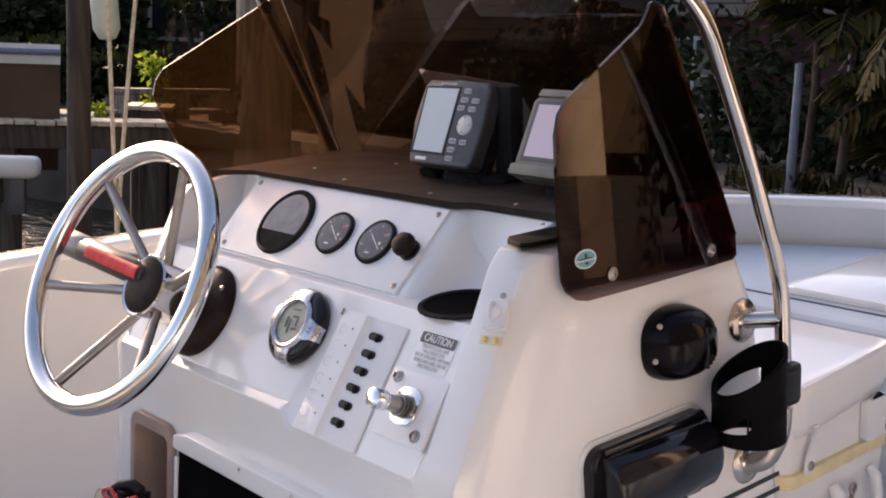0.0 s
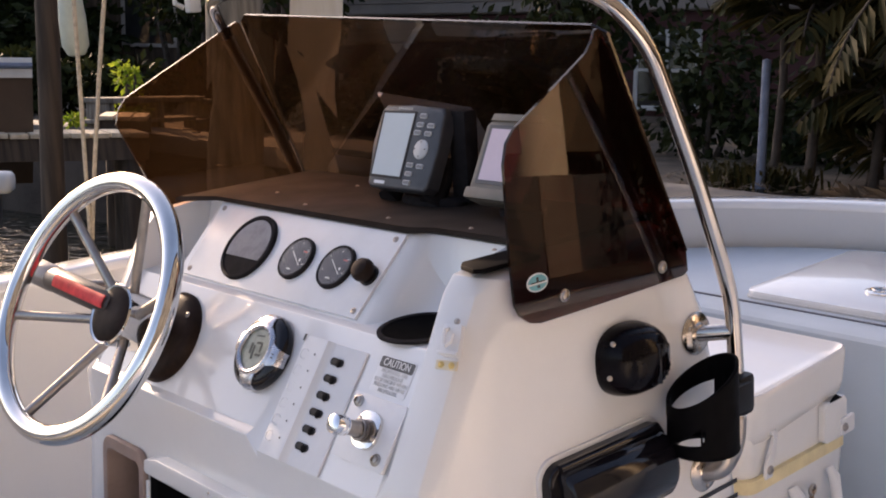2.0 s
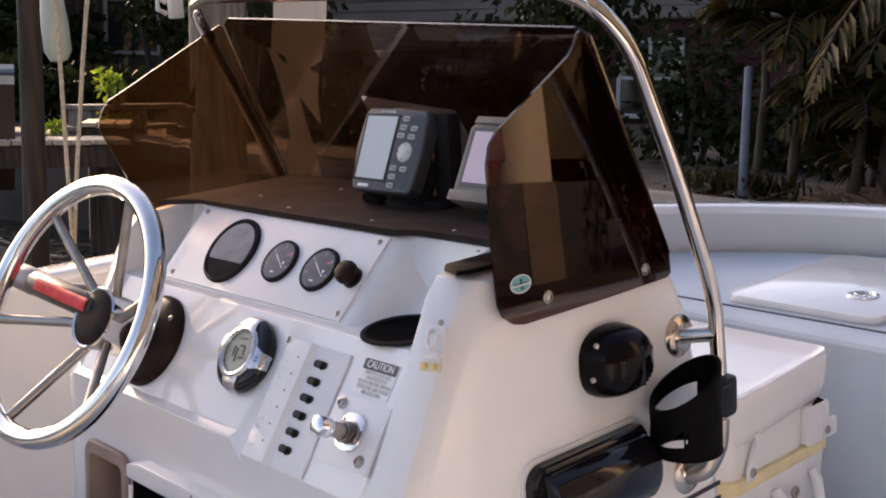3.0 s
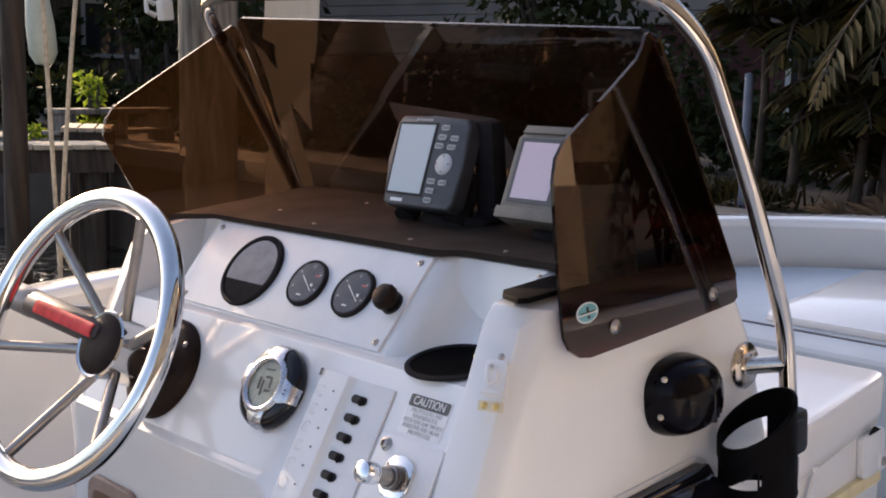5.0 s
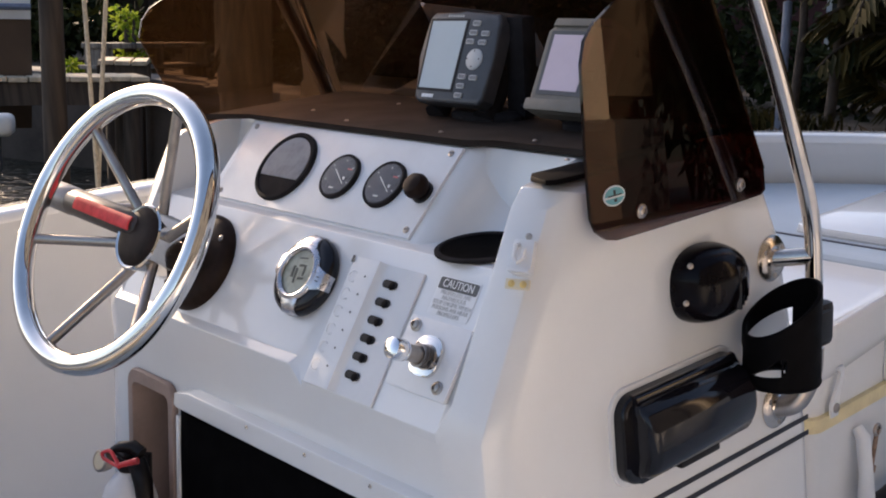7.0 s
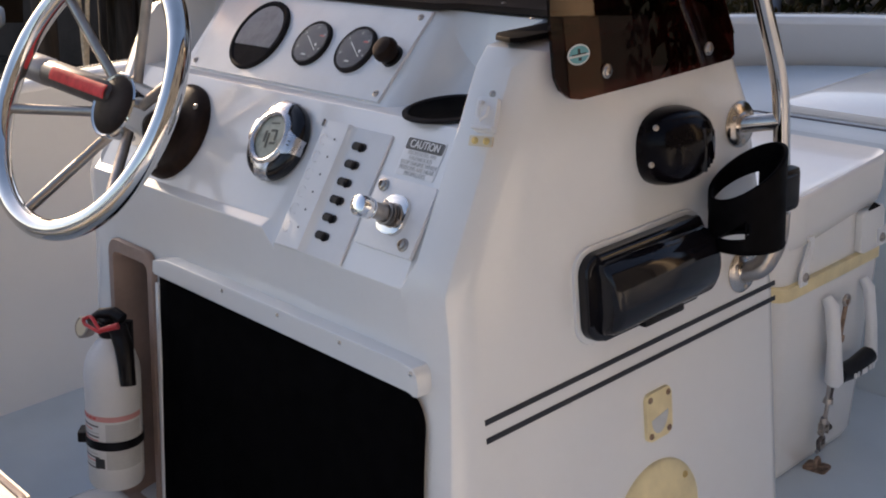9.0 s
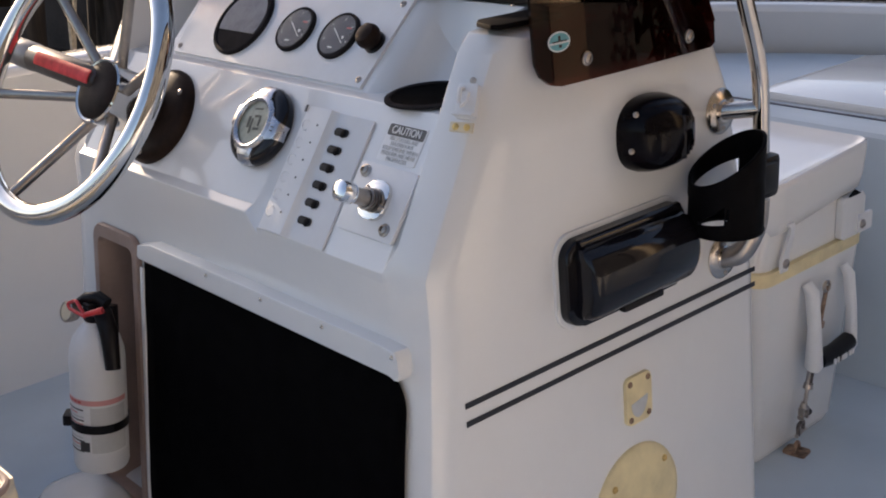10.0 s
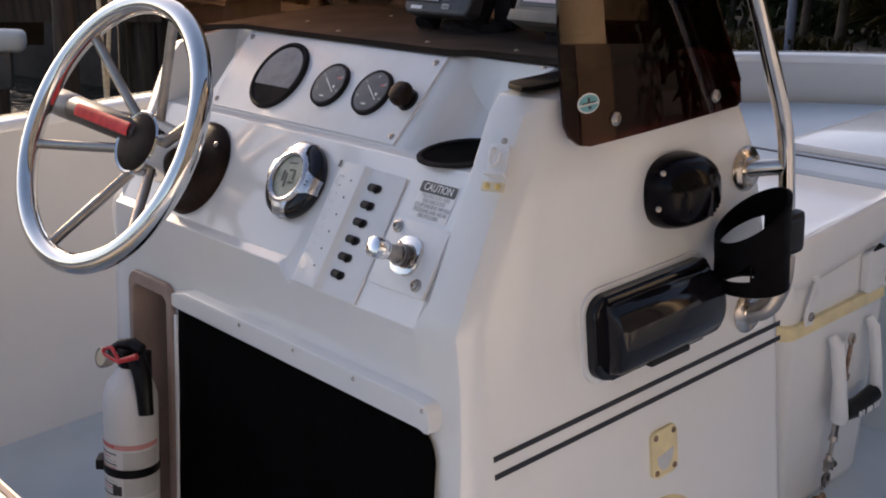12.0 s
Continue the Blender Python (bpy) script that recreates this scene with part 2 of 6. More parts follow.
def rrect(w, h, r, n=5, cx=0.0, cy=0.0):
    """The outline of a rounded rectangle."""
    out = []
    for k, (sx, sy) in enumerate(((1, 1), (-1, 1), (-1, -1), (1, -1))):
        for i in range(n + 1):
            a = radians(90 * k + 90 * i / n)
            out.append((cx + sx * (w / 2 - r) + r * math.cos(a), cy + sy * (h / 2 - r) + r * math.sin(a)))
    return out


def circle(r, n=32, cx=0.0, cy=0.0, ry=None):
    return [(cx + r * math.cos(2 * math.pi * i / n), cy + (ry or r) * math.sin(2 * math.pi * i / n)) for i in range(n)]


def lathe(profile, n=32, bm=None, sweep=360.0):
    """Turns the profile (radius, z) round z."""
    bm = bm or bmesh.new()
    rings = []
    for r, z in profile:
        if r < 1e-6:
            rings.append([bm.verts.new((0, 0, z))])
        else:
            rings.append([bm.verts.new((r * math.cos(2 * math.pi * i / n), r * math.sin(2 * math.pi * i / n), z)) for i in range(n)])
    for a, b in zip(rings, rings[1:]):
        for i in range(n):
            j = (i + 1) % n
            if len(a) == 1 and len(b) > 1:
                bm.faces.new((a[0], b[i], b[j]))
            elif len(b) == 1 and len(a) > 1:
                bm.faces.new((a[i], a[j], b[0]))
            elif len(a) > 1:
                bm.faces.new((a[i], a[j], b[j], b[i]))
    return bm


def tube(points, r, n=14, closed=False, bm=None, cap=True, flat=1.0):
    """A round bar along the points; r may be one radius for each."""
    bm = bm or bmesh.new()
    pts = [Vector(p) for p in points]
    k = len(pts)
    rad = r if isinstance(r, (list, tuple)) else [r] * k
    rings, side = [], None
    for i in range(k):
        a = pts[(i - 1) % k] if closed or i else pts[0]
        b = pts[(i + 1) % k] if closed or i < k - 1 else pts[-1]
        t = (b - a).normalized()
        if side is None:
            side = t.orthogonal().normalized()
        side = (side - t * side.dot(t)).normalized()
        up = t.cross(side)
        rings.append([bm.verts.new(pts[i] + rad[i] * (math.cos(2 * math.pi * j / n) * side + flat * math.sin(2 * math.pi * j / n) * up)) for j in range(n)])
    for i in range(k if closed else k - 1):
        a, b = rings[i], rings[(i + 1) % k]
        for j in range(n):
            bm.faces.new((a[j], a[(j + 1) % n], b[(j + 1) % n], b[j]))
    if cap and not closed:
        bm.faces.new(rings[0][::-1])
        bm.faces.new(rings[-1])
    return bm


def rounded(points, r, n=6):
    """The polyline with its inner corners rounded."""
    pts = [Vector(p) for p in points]
    out = [pts[0]]
    for a, b, c in zip(pts, pts[1:], pts[2:]):
        u, v = (a - b), (c - b)
        s = min(r, u.length * 0.45, v.length * 0.45)
        p, q = b + u.normalized() * s, b + v.normalized() * s
        for i in range(n + 1):
            t = i / n
            out.append(p * (1 - t) ** 2 + b * 2 * t * (1 - t) + q * t * t)
    out.append(pts[-1])
    return out


def frame_at(p, normal, up=(0, 0, 1)):
    """A frame at p whose z is the normal and whose y leans towards up."""
    z = Vector(normal).normalized()
    x = Vector(up).cross(z).normalized()
    y = z.cross(x)
    return Matrix.Translation(p) @ Matrix((x, y, z)).transposed().to_4x4()


def screw(bm, x, y, z=0.0, r=0.005):
    """A pan-head screw with its washer, on a plate in its own frame."""
    b2 = lathe([(r * 1.25, z), (r * 1.25, z + r * 0.25), (r, z + r * 0.3), (r * 0.85, z + r * 0.6), (r * 0.45, z + r * 0.75), (r * 0.4, z + r * 0.45), (0, z + r * 0.45)], 12)
    b2.transform(Matrix.Translation((x, y, 0)))
    me = bpy.data.meshes.new("tmp")
    b2.to_mesh(me)
    b2.free()
    bm.from_mesh(me)
    bpy.data.meshes.remove(me)
    return bm


def joined(*bms):
    out = bmesh.new()
    for b in bms:
        me = bpy.data.meshes.new("tmp")
        b.to_mesh(me)
        b.free()
        out.from_mesh(me)
        bpy.data.meshes.remove(me)
    return out


def moved(bm, m):
    bm.transform(m)
    return bm


def text_mesh(words, size, m, mat, parent, name="lettering", label=""):
    """Words in the built-in font, as a thin raised mesh."""
    cu = bpy.data.curves.new("words", "FONT")
    cu.body, cu.size, cu.extrude = words, size, 0.0004
    cu.align_x, cu.align_y = "CENTER", "CENTER"
    tmp = bpy.data.objects.new("words", cu)
    scene.collection.objects.link(tmp)
    bpy.context.view_layer.update()
    me = bpy.data.meshes.new_from_object(tmp.evaluated_get(bpy.context.evaluated_depsgraph_get()))
    bpy.data.objects.remove(tmp)
    bm = bmesh.new()
    bm.from_mesh(me)
    bpy.data.meshes.remove(me)
    return part(name, bm, mat, parent, label, smooth=False, m=m)


FLOOR = -0.057
CX, HALF = -0.20, 1.22          # the boat's centre line and half its inner width


# ---- water ----
WATER_Z = -0.38
LEVEL = Matrix.Rotation(radians(-5.75), 4, "X")     # the boat rides bow up, so the level world is turned against it


def water_material():
    m = bpy.data.materials.new("canal_water")
    m.use_nodes = True
    n, l = m.node_tree.nodes, m.node_tree.links
    p = n["Principled BSDF"]
    p.inputs["Base Color"].default_value = (0.020, 0.022, 0.014, 1)
    p.inputs["Roughness"].default_value = 0.05
    p.inputs["IOR"].default_value = 1.33
    co, mp = n.new("ShaderNodeTexCoord"), n.new("ShaderNodeMapping")
    mp.inputs["Scale"].default_value = (1.0, 1.0, 1.0)
    a, b = n.new("ShaderNodeTexNoise"), n.new("ShaderNodeTexNoise")
    a.inputs["Scale"].default_value, a.inputs["Detail"].default_value, a.inputs["Distortion"].default_value = 4.5, 3.0, 0.8
    b.inputs["Scale"].default_value, b.inputs["Detail"].default_value = 9.0, 2.0
    s = n.new("ShaderNodeMath")
    s.operation = "MULTIPLY_ADD"
    s.inputs[1].default_value = 0.35
    l.new(co.outputs["Object"], mp.inputs["Vector"])
    l.new(mp.outputs["Vector"], a.inputs["Vector"])
    l.new(mp.outputs["Vector"], b.inputs["Vector"])
    l.new(b.outputs["Fac"], s.inputs[0])
    l.new(a.outputs["Fac"], s.inputs[2])
    bp = n.new("ShaderNodeBump")
    bp.inputs["Strength"].default_value, bp.inputs["Distance"].default_value = 0.8, 0.12
    l.new(s.outputs[0], bp.inputs["Height"])
    l.new(bp.outputs["Normal"], p.inputs["Normal"])
    return m


bm = bmesh.new()
bmesh.ops.create_grid(bm, x_segments=8, y_segments=8, size=400)
solid("water", bm, water_material(), "dark rippled canal water with bright sun glints", "water", m=LEVEL @ Matrix.Translation((0, 0, WATER_Z)), kind="structure")


# ---- hull ----
BOW_C, BOW_L = 0.40, 1.63


def outline(off, n=40, stern=-2.6):
    """Half-round plan line of the hull, port stern to starboard stern, off metres outside the gunwale's inner edge."""
    out = [(CX - HALF - off, stern + (BOW_C - stern) * i / 8) for i in range(8)]
    for i in range(n + 1):
        a = math.pi * (1 - i / n)
        out.append((CX + (HALF + off) * math.cos(a), BOW_C + (BOW_L + off) * math.sin(a)))
    out += [(CX + HALF + off, BOW_C - (BOW_C - stern) * i / 8) for i in range(1, 9)]
    return out


def sheer(y):
    return 0.655 - 0.055 * max(0.0, min(1.0, (y - 0.3) / 1.7))


def skin(rows):
    """A strip of faces through rows of points."""
    bm = bmesh.new()
    vs = [[bm.verts.new(p) for p in r] for r in rows]
    for a, b in zip(vs, vs[1:]):
        for i in range(len(a) - 1):
            bm.faces.new((a[i], a[i + 1], b[i + 1], b[i]))
    return bm


hull = thing("boat_hull", "white fibreglass open fishing boat hull with blunt bow", "boat", (CX, 0, FLOOR), kind="structure")
inner = skin([
    [(x, y, sheer(y) - 0.004) for x, y in outline(0.004)],
    [(x, y, sheer(y) - 0.035) for x, y in outline(0.010)],
    [(x, y, sheer(y) - 0.060) for x, y in outline(0.030)],
    [(x, y, 0.30) for x, y in outline(0.050)],
    [(x, y, FLOOR + 0.03) for x, y in outline(0.068)],
    [(x, y, FLOOR - 0.01) for x, y in outline(0.045)],
])
part("inner_liner", inner, GEL, hull, "smooth white inner liner", angle=60)
cap = skin([
    [(x, y, sheer(y) - 0.02) for x, y in outline(0.0)],
    [(x, y, sheer(y) - 0.006) for x, y in outline(0.002)],
    [(x, y, sheer(y)) for x, y in outline(0.012)],
    [(x, y, sheer(y) - 0.004) for x, y in outline(0.11)],
    [(x, y, sheer(y) - 0.012) for x, y in outline(0.125)],
    [(x, y, sheer(y) - 0.06) for x, y in outline(0.13)],
])
part("gunwale_cap", cap, GEL, hull, "rounded white gunwale cap", angle=60)
outer = skin([
    [(x, y, sheer(y) - 0.05) for x, y in outline(0.125)],
    [(x, y, sheer(y) - 0.12) for x, y in outline(0.11)],
    [(x, y, 0.1) for x, y in outline(0.06)],
    [(x, y, WATER_Z - 0.2) for x, y in outline(-0.10)],
])
part("outer_hull", outer, GEL, hull, angle=60)
floor_bm = prism(outline(0.05), FLOOR - 0.03, FLOOR)
part("cockpit_floor", floor_bm, DECK, hull, "pale blue-grey non-skid floor", smooth=False)
# raised bow deck with its riser
BOW_Z = 0.475
pts = [(x, y) for x, y in outline(0.012) if y > 1.32]
pts = [(pts[0][0], 1.30)] + pts + [(pts[-1][0], 1.30)]
part("bow_deck", prism(pts, FLOOR + 0.001, BOW_Z, 0.02, 3), DECK, hull, "raised pale grey bow deck", angle=30)
part("deck_seam", box((1.7, 0.007, 0.004), (CX, 1.40, BOW_Z + 0.001), 0.001), SEAM, hull, "dark seam across the bow deck", smooth=False)
tr = box((2 * HALF + 0.2, 0.06, 0.75), (CX, -2.6, 0.3), 0.01)
part("transom", tr, GEL, hull)

hatch = thing("bow_hatch", "white non-skid hatch lid with recessed latch on the bow deck", "hatch", (-0.28, 1.67, BOW_Z))
part("lid", moved(prism(rrect(0.37, 0.50, 0.03), 0.0, 0.018, 0.006), Matrix.Translation((-0.285, 1.68, BOW_Z))), GEL, hatch)
part("gasket", moved(prism(rrect(0.376, 0.506, 0.033), 0.0, 0.004), Matrix.Translation((-0.285, 1.68, BOW_Z + 0.0005))), KEY_GREY, hatch)
part("latch", moved(joined(lathe([(0, 0), (0.035, 0), (0.035, 0.004), (0.028, 0.006), (0.026, 0.002), (0, 0.002)], 24), tube([(0.018 * math.cos(a), 0.018 * math.sin(a), 0.006) for a in [i * math.pi / 6 for i in range(12)]], 0.0025, 8, True)), Matrix.Translation((-0.21, 1.58, BOW_Z + 0.0182))), STEEL, hatch, "round steel flush latch")

# ---- console ----
XC, XH = -0.465, 0.465          # console centre and half width at the windscreen's foot
PORT = XC - XH


def section(kind, d=0.0, x=0.0):
    """The console's outline in (y, z), from the aft foot over the top to the front foot, shrunk by d at a rounded end."""
    aft = [(-0.040 + d, FLOOR), (-0.031 + d, 0.005), (-0.030 + d, 0.009), (0.017 + d, 0.451), (0.0175 + d, 0.455), (0.022 + d, 0.50)]
    if kind.endswith("niche"):
        kind = kind.split()[0]
        aft[2], aft[3] = (0.040, 0.009), (0.087, 0.451)
    foot = [(0.0176, 0.565), (0.0168, 0.5768)] if x > -0.35 else [(0.0190, 0.5935), (0.0335, 0.6000)]
    pod = foot + [(0.136, 0.750), (0.154, 0.752), (0.262, 0.866), (0.275, 0.866)]
    recess = foot + [(0.136, 0.750), (0.238, 0.756), (0.270, 0.785), (0.292, 0.862)]
    if kind == "cheek":
        mid = [(0.0225 + d, 0.575), (0.038 + d, 0.608), (0.118 + d, 0.752), (0.158 + d, 0.826), (0.178 + d, 0.847 - d * 0.2), (0.215 + d, 0.853 - d * 0.4)]
    elif kind == "pod":
        mid = pod
    elif kind == "recess":
        mid = recess
    else:
        f = float(kind)
        mid = [(a[0] + (b_[0] - a[0]) * f, a[1] + (b_[1] - a[1]) * f) for a, b_ in zip(pod, recess)]
    front = [(0.32, 0.863 - d * 0.4), (0.555 - d * 0.5, 0.855 - d * 0.5), (0.603 - d * 0.6, 0.80 - d * 0.3), (0.655 - d, 0.70), (0.715 - d, 0.40), (0.727 - d, FLOOR)]
    return aft + mid + front


stations = [(0.0, "cheek", 0.045), (-0.005, "cheek", 0.027), (-0.016, "cheek", 0.011), (-0.035, "cheek", 0.002), (-0.066, "cheek", 0.0), (-0.076, "recess", 0.0),
            (-0.168, "recess", 0.0), (-0.184, "0.95", 0.0), (-0.198, "0.80", 0.0), (-0.211, "0.58", 0.0), (-0.222, "0.34", 0.0), (-0.232, "0.14", 0.0), (-0.243, "0.03", 0.0), (-0.252, "pod", 0.0), (-0.342, "pod", 0.0), (-0.372, "pod", 0.0), (-0.706, "pod", 0.0), (-0.709, "pod niche", 0.0), (-0.775, "pod niche", 0.0), (-0.800, "recess niche", 0.0), (-0.827, "recess niche", 0.0), (-0.830, "recess", 0.0),
            (PORT + 0.066, "recess", 0.0), (PORT + 0.056, "cheek", 0.0), (PORT + 0.035, "cheek", 0.002), (PORT + 0.016, "cheek", 0.011), (PORT + 0.005, "cheek", 0.027), (PORT, "cheek", 0.045)]


def flare(x, z):
    return XC + (x - XC) * (1 + 0.05 * (0.8 - z) / XH)


console = thing("console", "white fibreglass helm console with tapered sides", "console", (XC, 0.35, FLOOR))
bm = bmesh.new()
rows = [[bm.verts.new((flare(x, z), y, z)) for y, z in section(k, d, x)] for x, k, d in stations]
for a, b in zip(rows, rows[1:]):
    for i in range(len(a) - 1):
        bm.faces.new((a[i], a[i + 1], b[i + 1], b[i]))
bm.faces.new(rows[0])
bm.faces.new(rows[-1][::-1])
body = part("body", bm, GEL, console, angle=50)
bv = body.modifiers.new("soft_edges", "BEVEL")
bv.width, bv.segments, bv.limit_method, bv.angle_limit = 0.010, 3, "ANGLE", radians(28)
bv.harden_normals = True


def on_side(y, z, off=0.0):
    """A frame on the console's starboard side: x forward, y up, z outwards."""
    x = flare(0.0, z) + off
    m = frame_at((x, y, z), (1, 0, 0.05))
    return m


# side pinstripes
for z in (0.408, 0.383):
    b = box((0.625, 0.0075, 0.0012), (0.0, 0, 0.0008))
    part("pinstripe", b, STRIPE, console, "thin black pinstripe", smooth=False, m=on_side(0.377, z))

# lip over the doorway
lip = thing("door_lip", "white moulded lip with screws over the doorway", "trim", (-0.33, 0.0, 0.46))
part("moulding", moved(prism([(-0.338, -0.014), (-0.332, 0.006), (-0.29, 0.016), (0.275, 0.016), (0.302, 0.014), (0.309, 0.006), (0.311, -0.014), (0.307, -0.023), (0.300, -0.024), (0.290, -0.018), (-0.33, -0.018)], -0.02, 0.0060, 0.0018, 2), frame_at((-0.335, 0.004, 0.474), (0, -1, 0.02))), GEL, lip)
for x in (-0.46, -0.318, -0.177, -0.036):
    part("screw", screw(bmesh.new(), 0, 0, 0.0, 0.0028), STEEL, lip, m=frame_at((x, -0.0020, 0.481), (0, -1, 0.02)))

# dark doorway and its cloth
door = thing("doorway_curtain", "black mesh curtain closing the console doorway", "curtain", (-0.34, 0.0, FLOOR))
w, hgt = 0.643, 0.512
b = bmesh.new()
nx, nz = 24, 64


def edge_in(y, r=0.050):
    """How far the rounded upper corner draws the cloth's edge in at height y."""
    d = max(0.0, y - (hgt - r))
    return r - math.sqrt(max(0.0, r * r - d * d))


grid = [[b.verts.new(((i / nx - 0.5) * w + 0.006 * (i / nx) - edge_in(j / nz * hgt) * (i / nx) ** 3, (j / nz) * hgt, 0.0035 + 0.003 * math.sin(i * 0.9 + j * 0.06) * (1 - j / nz) + 0.001 * noise.noise((i * 0.4, j * 0.1, 0)))) for i in range(nx + 1)] for j in range(nz + 1)]
for r0, r1 in zip(grid, grid[1:]):
    for i in range(nx):
        b.faces.new((r0[i], r0[i + 1], r1[i + 1], r1[i]))
up = Vector((0, 0.0563, 0.497)).normalized()
nrm = Vector((1, 0, 0)).cross(up)
mm = Matrix.Translation((-0.3525, -0.044, FLOOR + 0.002)) @ Matrix((Vector((1, 0, 0)), up, nrm)).transposed().to_4x4()
cl = part("cloth", b, CLOTH, door, m=mm)
cl.modifiers.new("thick", "SOLIDIFY").thickness = 0.002
part("hem", moved(box((0.010, 0.49, 0.006), (-w / 2 - 0.004, 0.25, 0.004), 0.002), mm), GEL, door, "white edge trim")

# dash cover
mat_pts = [(-0.845, 0.206), (-0.778, 0.253), (-0.248, 0.253), (-0.214, 0.280), (-0.062, 0.284), (-0.012, 0.284), (-0.012, 0.53), (-0.872, 0.53)]
dash = thing("dash_cover", "dark brown vinyl dash cover on the console top", "dash cover", (XC, 0.35, 0.866))
part("pad", prism(mat_pts, 0.8672, 0.876, 0.004, 2), MAT_BROWN, dash)
for x, y in ((-0.70, 0.33), (-0.55, 0.285), (-0.33, 0.285), (-0.16, 0.30), (-0.62, 0.45), (-0.03, 0.22)):
    part("screw", screw(bmesh.new(), x, y, 0.876, 0.003), STEEL_DULL, dash)

part("arm_pad", prism([(-0.066, 0.194), (-0.054, 0.180), (-0.022, 0.172), (-0.013, 0.182), (-0.010, 0.2835), (-0.066, 0.2835)], 0.8545, 0.8610, 0.0022, 2), BLACK_MATT, dash, "black pad on the cheek")

# ---- windscreen ----
FOOT_Y, FOOT_Z, TOP_Y, TOP_Z = 0.600, 0.792, 0.440, 1.154
screen = thing("windscreen", "smoked brown acrylic wraparound windscreen on the console", "windscreen", (XC, 0.45, 0.80))
wing = [(0.266, 0.7775), (0.580, 0.773), (0.592, 0.778), (0.600, 0.795), (TOP_Y + 0.006, 1.120), (TOP_Y - 0.006, 1.146), (TOP_Y - 0.014, 1.150), (TOP_Y - 0.021, 1.147), (TOP_Y - 0.028, 1.134), (TOP_Y - 0.042, 1.119), (TOP_Y - 0.080, 1.098), (0.247, 1.036), (0.230, 1.018), (0.222, 0.992), (0.219, 0.832), (0.222, 0.810), (0.230, 0.794), (0.246, 0.782)]


def stb(y, z):
    return 0.004 - 0.05 * max(0.0, z - 0.8)


def bowed(y, z):
    """The starboard pane's outer face, gently bowed along its length."""
    return 0.018 - 0.1058 * (y - 0.22) ** 2 - 0.09 * (z - 0.8)


def prt(y, z):
    return PORT - 0.045 + 0.05 * max(0.0, z - 0.8)


def wing_pane(sign, x_at, aft):
    """A side pane 5 mm thick; its aft edge is moved by aft."""
    b = bmesh.new()
    plain = [p for p in wing if not (0.35 < p[0] < TOP_Y - 0.022 and p[1] > 1.09)]
    v = [[b.verts.new((x_at(y, z) + sign * s_, y + ((aft if z > 0.9 else 0.03) if y < 0.3 else 0.014 if y > 0.40 else 0.0), z + (0.075 * max(0.0, z - 0.8) if sign < 0 else 0.0))) for y, z in plain] for s_ in (0.0, 0.005)]
    b.faces.new(v[0])
    b.faces.new(v[1][::-1])
    k = len(plain)
    for i in range(k):
        b.faces.new((v[0][i], v[0][(i + 1) % k], v[1][(i + 1) % k], v[1][i]))
    return b


def bowed_pane():
    """The starboard side pane, 5 mm thick: strips cut across its outline, each following the bow."""
    def span(y):
        zs = []
        for (y0, z0), (y1, z1) in zip(rim, rim[1:] + rim[:1]):
            if min(y0, y1) <= y <= max(y0, y1) and abs(y1 - y0) > 1e-9:
                zs.append(z0 + (z1 - z0) * (y - y0) / (y1 - y0))
        return min(zs), max(zs)

    rim = [(y - 0.015 + 0.04 * (z - 0.8) if y < 0.3 or z > 1.0 else y - 0.004, z) for y, z in wing]
    ys = sorted({round(p[0], 5) for p in rim} | {round(0.215 + 0.016 * i, 5) for i in range(24)})
    ys = [y for y in ys if min(p[0] for p in rim) + 1e-4 < y < max(p[0] for p in rim) - 1e-4]
    b = bmesh.new()
    cols = [[[b.verts.new((bowed(y, z) + d, y, z)) for z in [span(y)[0] + (span(y)[1] - span(y)[0]) * k / 8 for k in range(9)]] for y in ys] for d in (0.0, -0.005)]
    for side, flip in ((cols[0], False), (cols[1], True)):
        for c0, c1 in zip(side, side[1:]):
            for k in range(8):
                q = (c0[k], c1[k], c1[k + 1], c0[k + 1])
                b.faces.new(q[::-1] if flip else q)
    for k in (0, 8):
        for (a0, a1), (c0, c1) in zip(zip(cols[0], cols[1]), zip(cols[0][1:], cols[1][1:])):
            b.faces.new((a0[k], a1[k], c1[k], c0[k]) if k == 0 else (a0[k], c0[k], c1[k], a1[k]))
    for e in (0, -1):
        for k in range(8):
            b.faces.new((cols[0][e][k], cols[0][e][k + 1], cols[1][e][k + 1], cols[1][e][k]))
    bmesh.ops.recalc_face_normals(b, faces=b.faces)
    return b


ob = part("side_pane", bowed_pane(), SMOKE_DEEP, screen, "deep brown smoked side pane, gently bowed", angle=40)
ob.visible_shadow = False
part("side_pane", wing_pane(-1, prt, -0.055), SMOKE, screen, smooth=False)
b = bmesh.new()
x1, x0 = stb(TOP_Y, TOP_Z), prt(TOP_Y, TOP_Z)
front = [(PORT - 0.040, FOOT_Y - 0.004, FOOT_Z + 0.012), (-0.004, FOOT_Y - 0.004, FOOT_Z + 0.012), (x1 - 0.006, TOP_Y + 0.006, TOP_Z - 0.012), (x1 - 0.03, TOP_Y, TOP_Z), (x0 + 0.03, TOP_Y, TOP_Z + 0.034), (x0 + 0.006, TOP_Y + 0.006, TOP_Z + 0.022)]
off = Vector((0, 0.345, 0.16)).normalized() * 0.005
va = [b.verts.new(p) for p in front]
vb = [b.verts.new(Vector(p) + off) for p in front]
b.faces.new(va)
b.faces.new(vb[::-1])
for i in range(6):
    b.faces.new((va[i], va[(i + 1) % 6], vb[(i + 1) % 6], vb[i]))
part("front_pane", b, SMOKE_FRONT, screen, smooth=False)
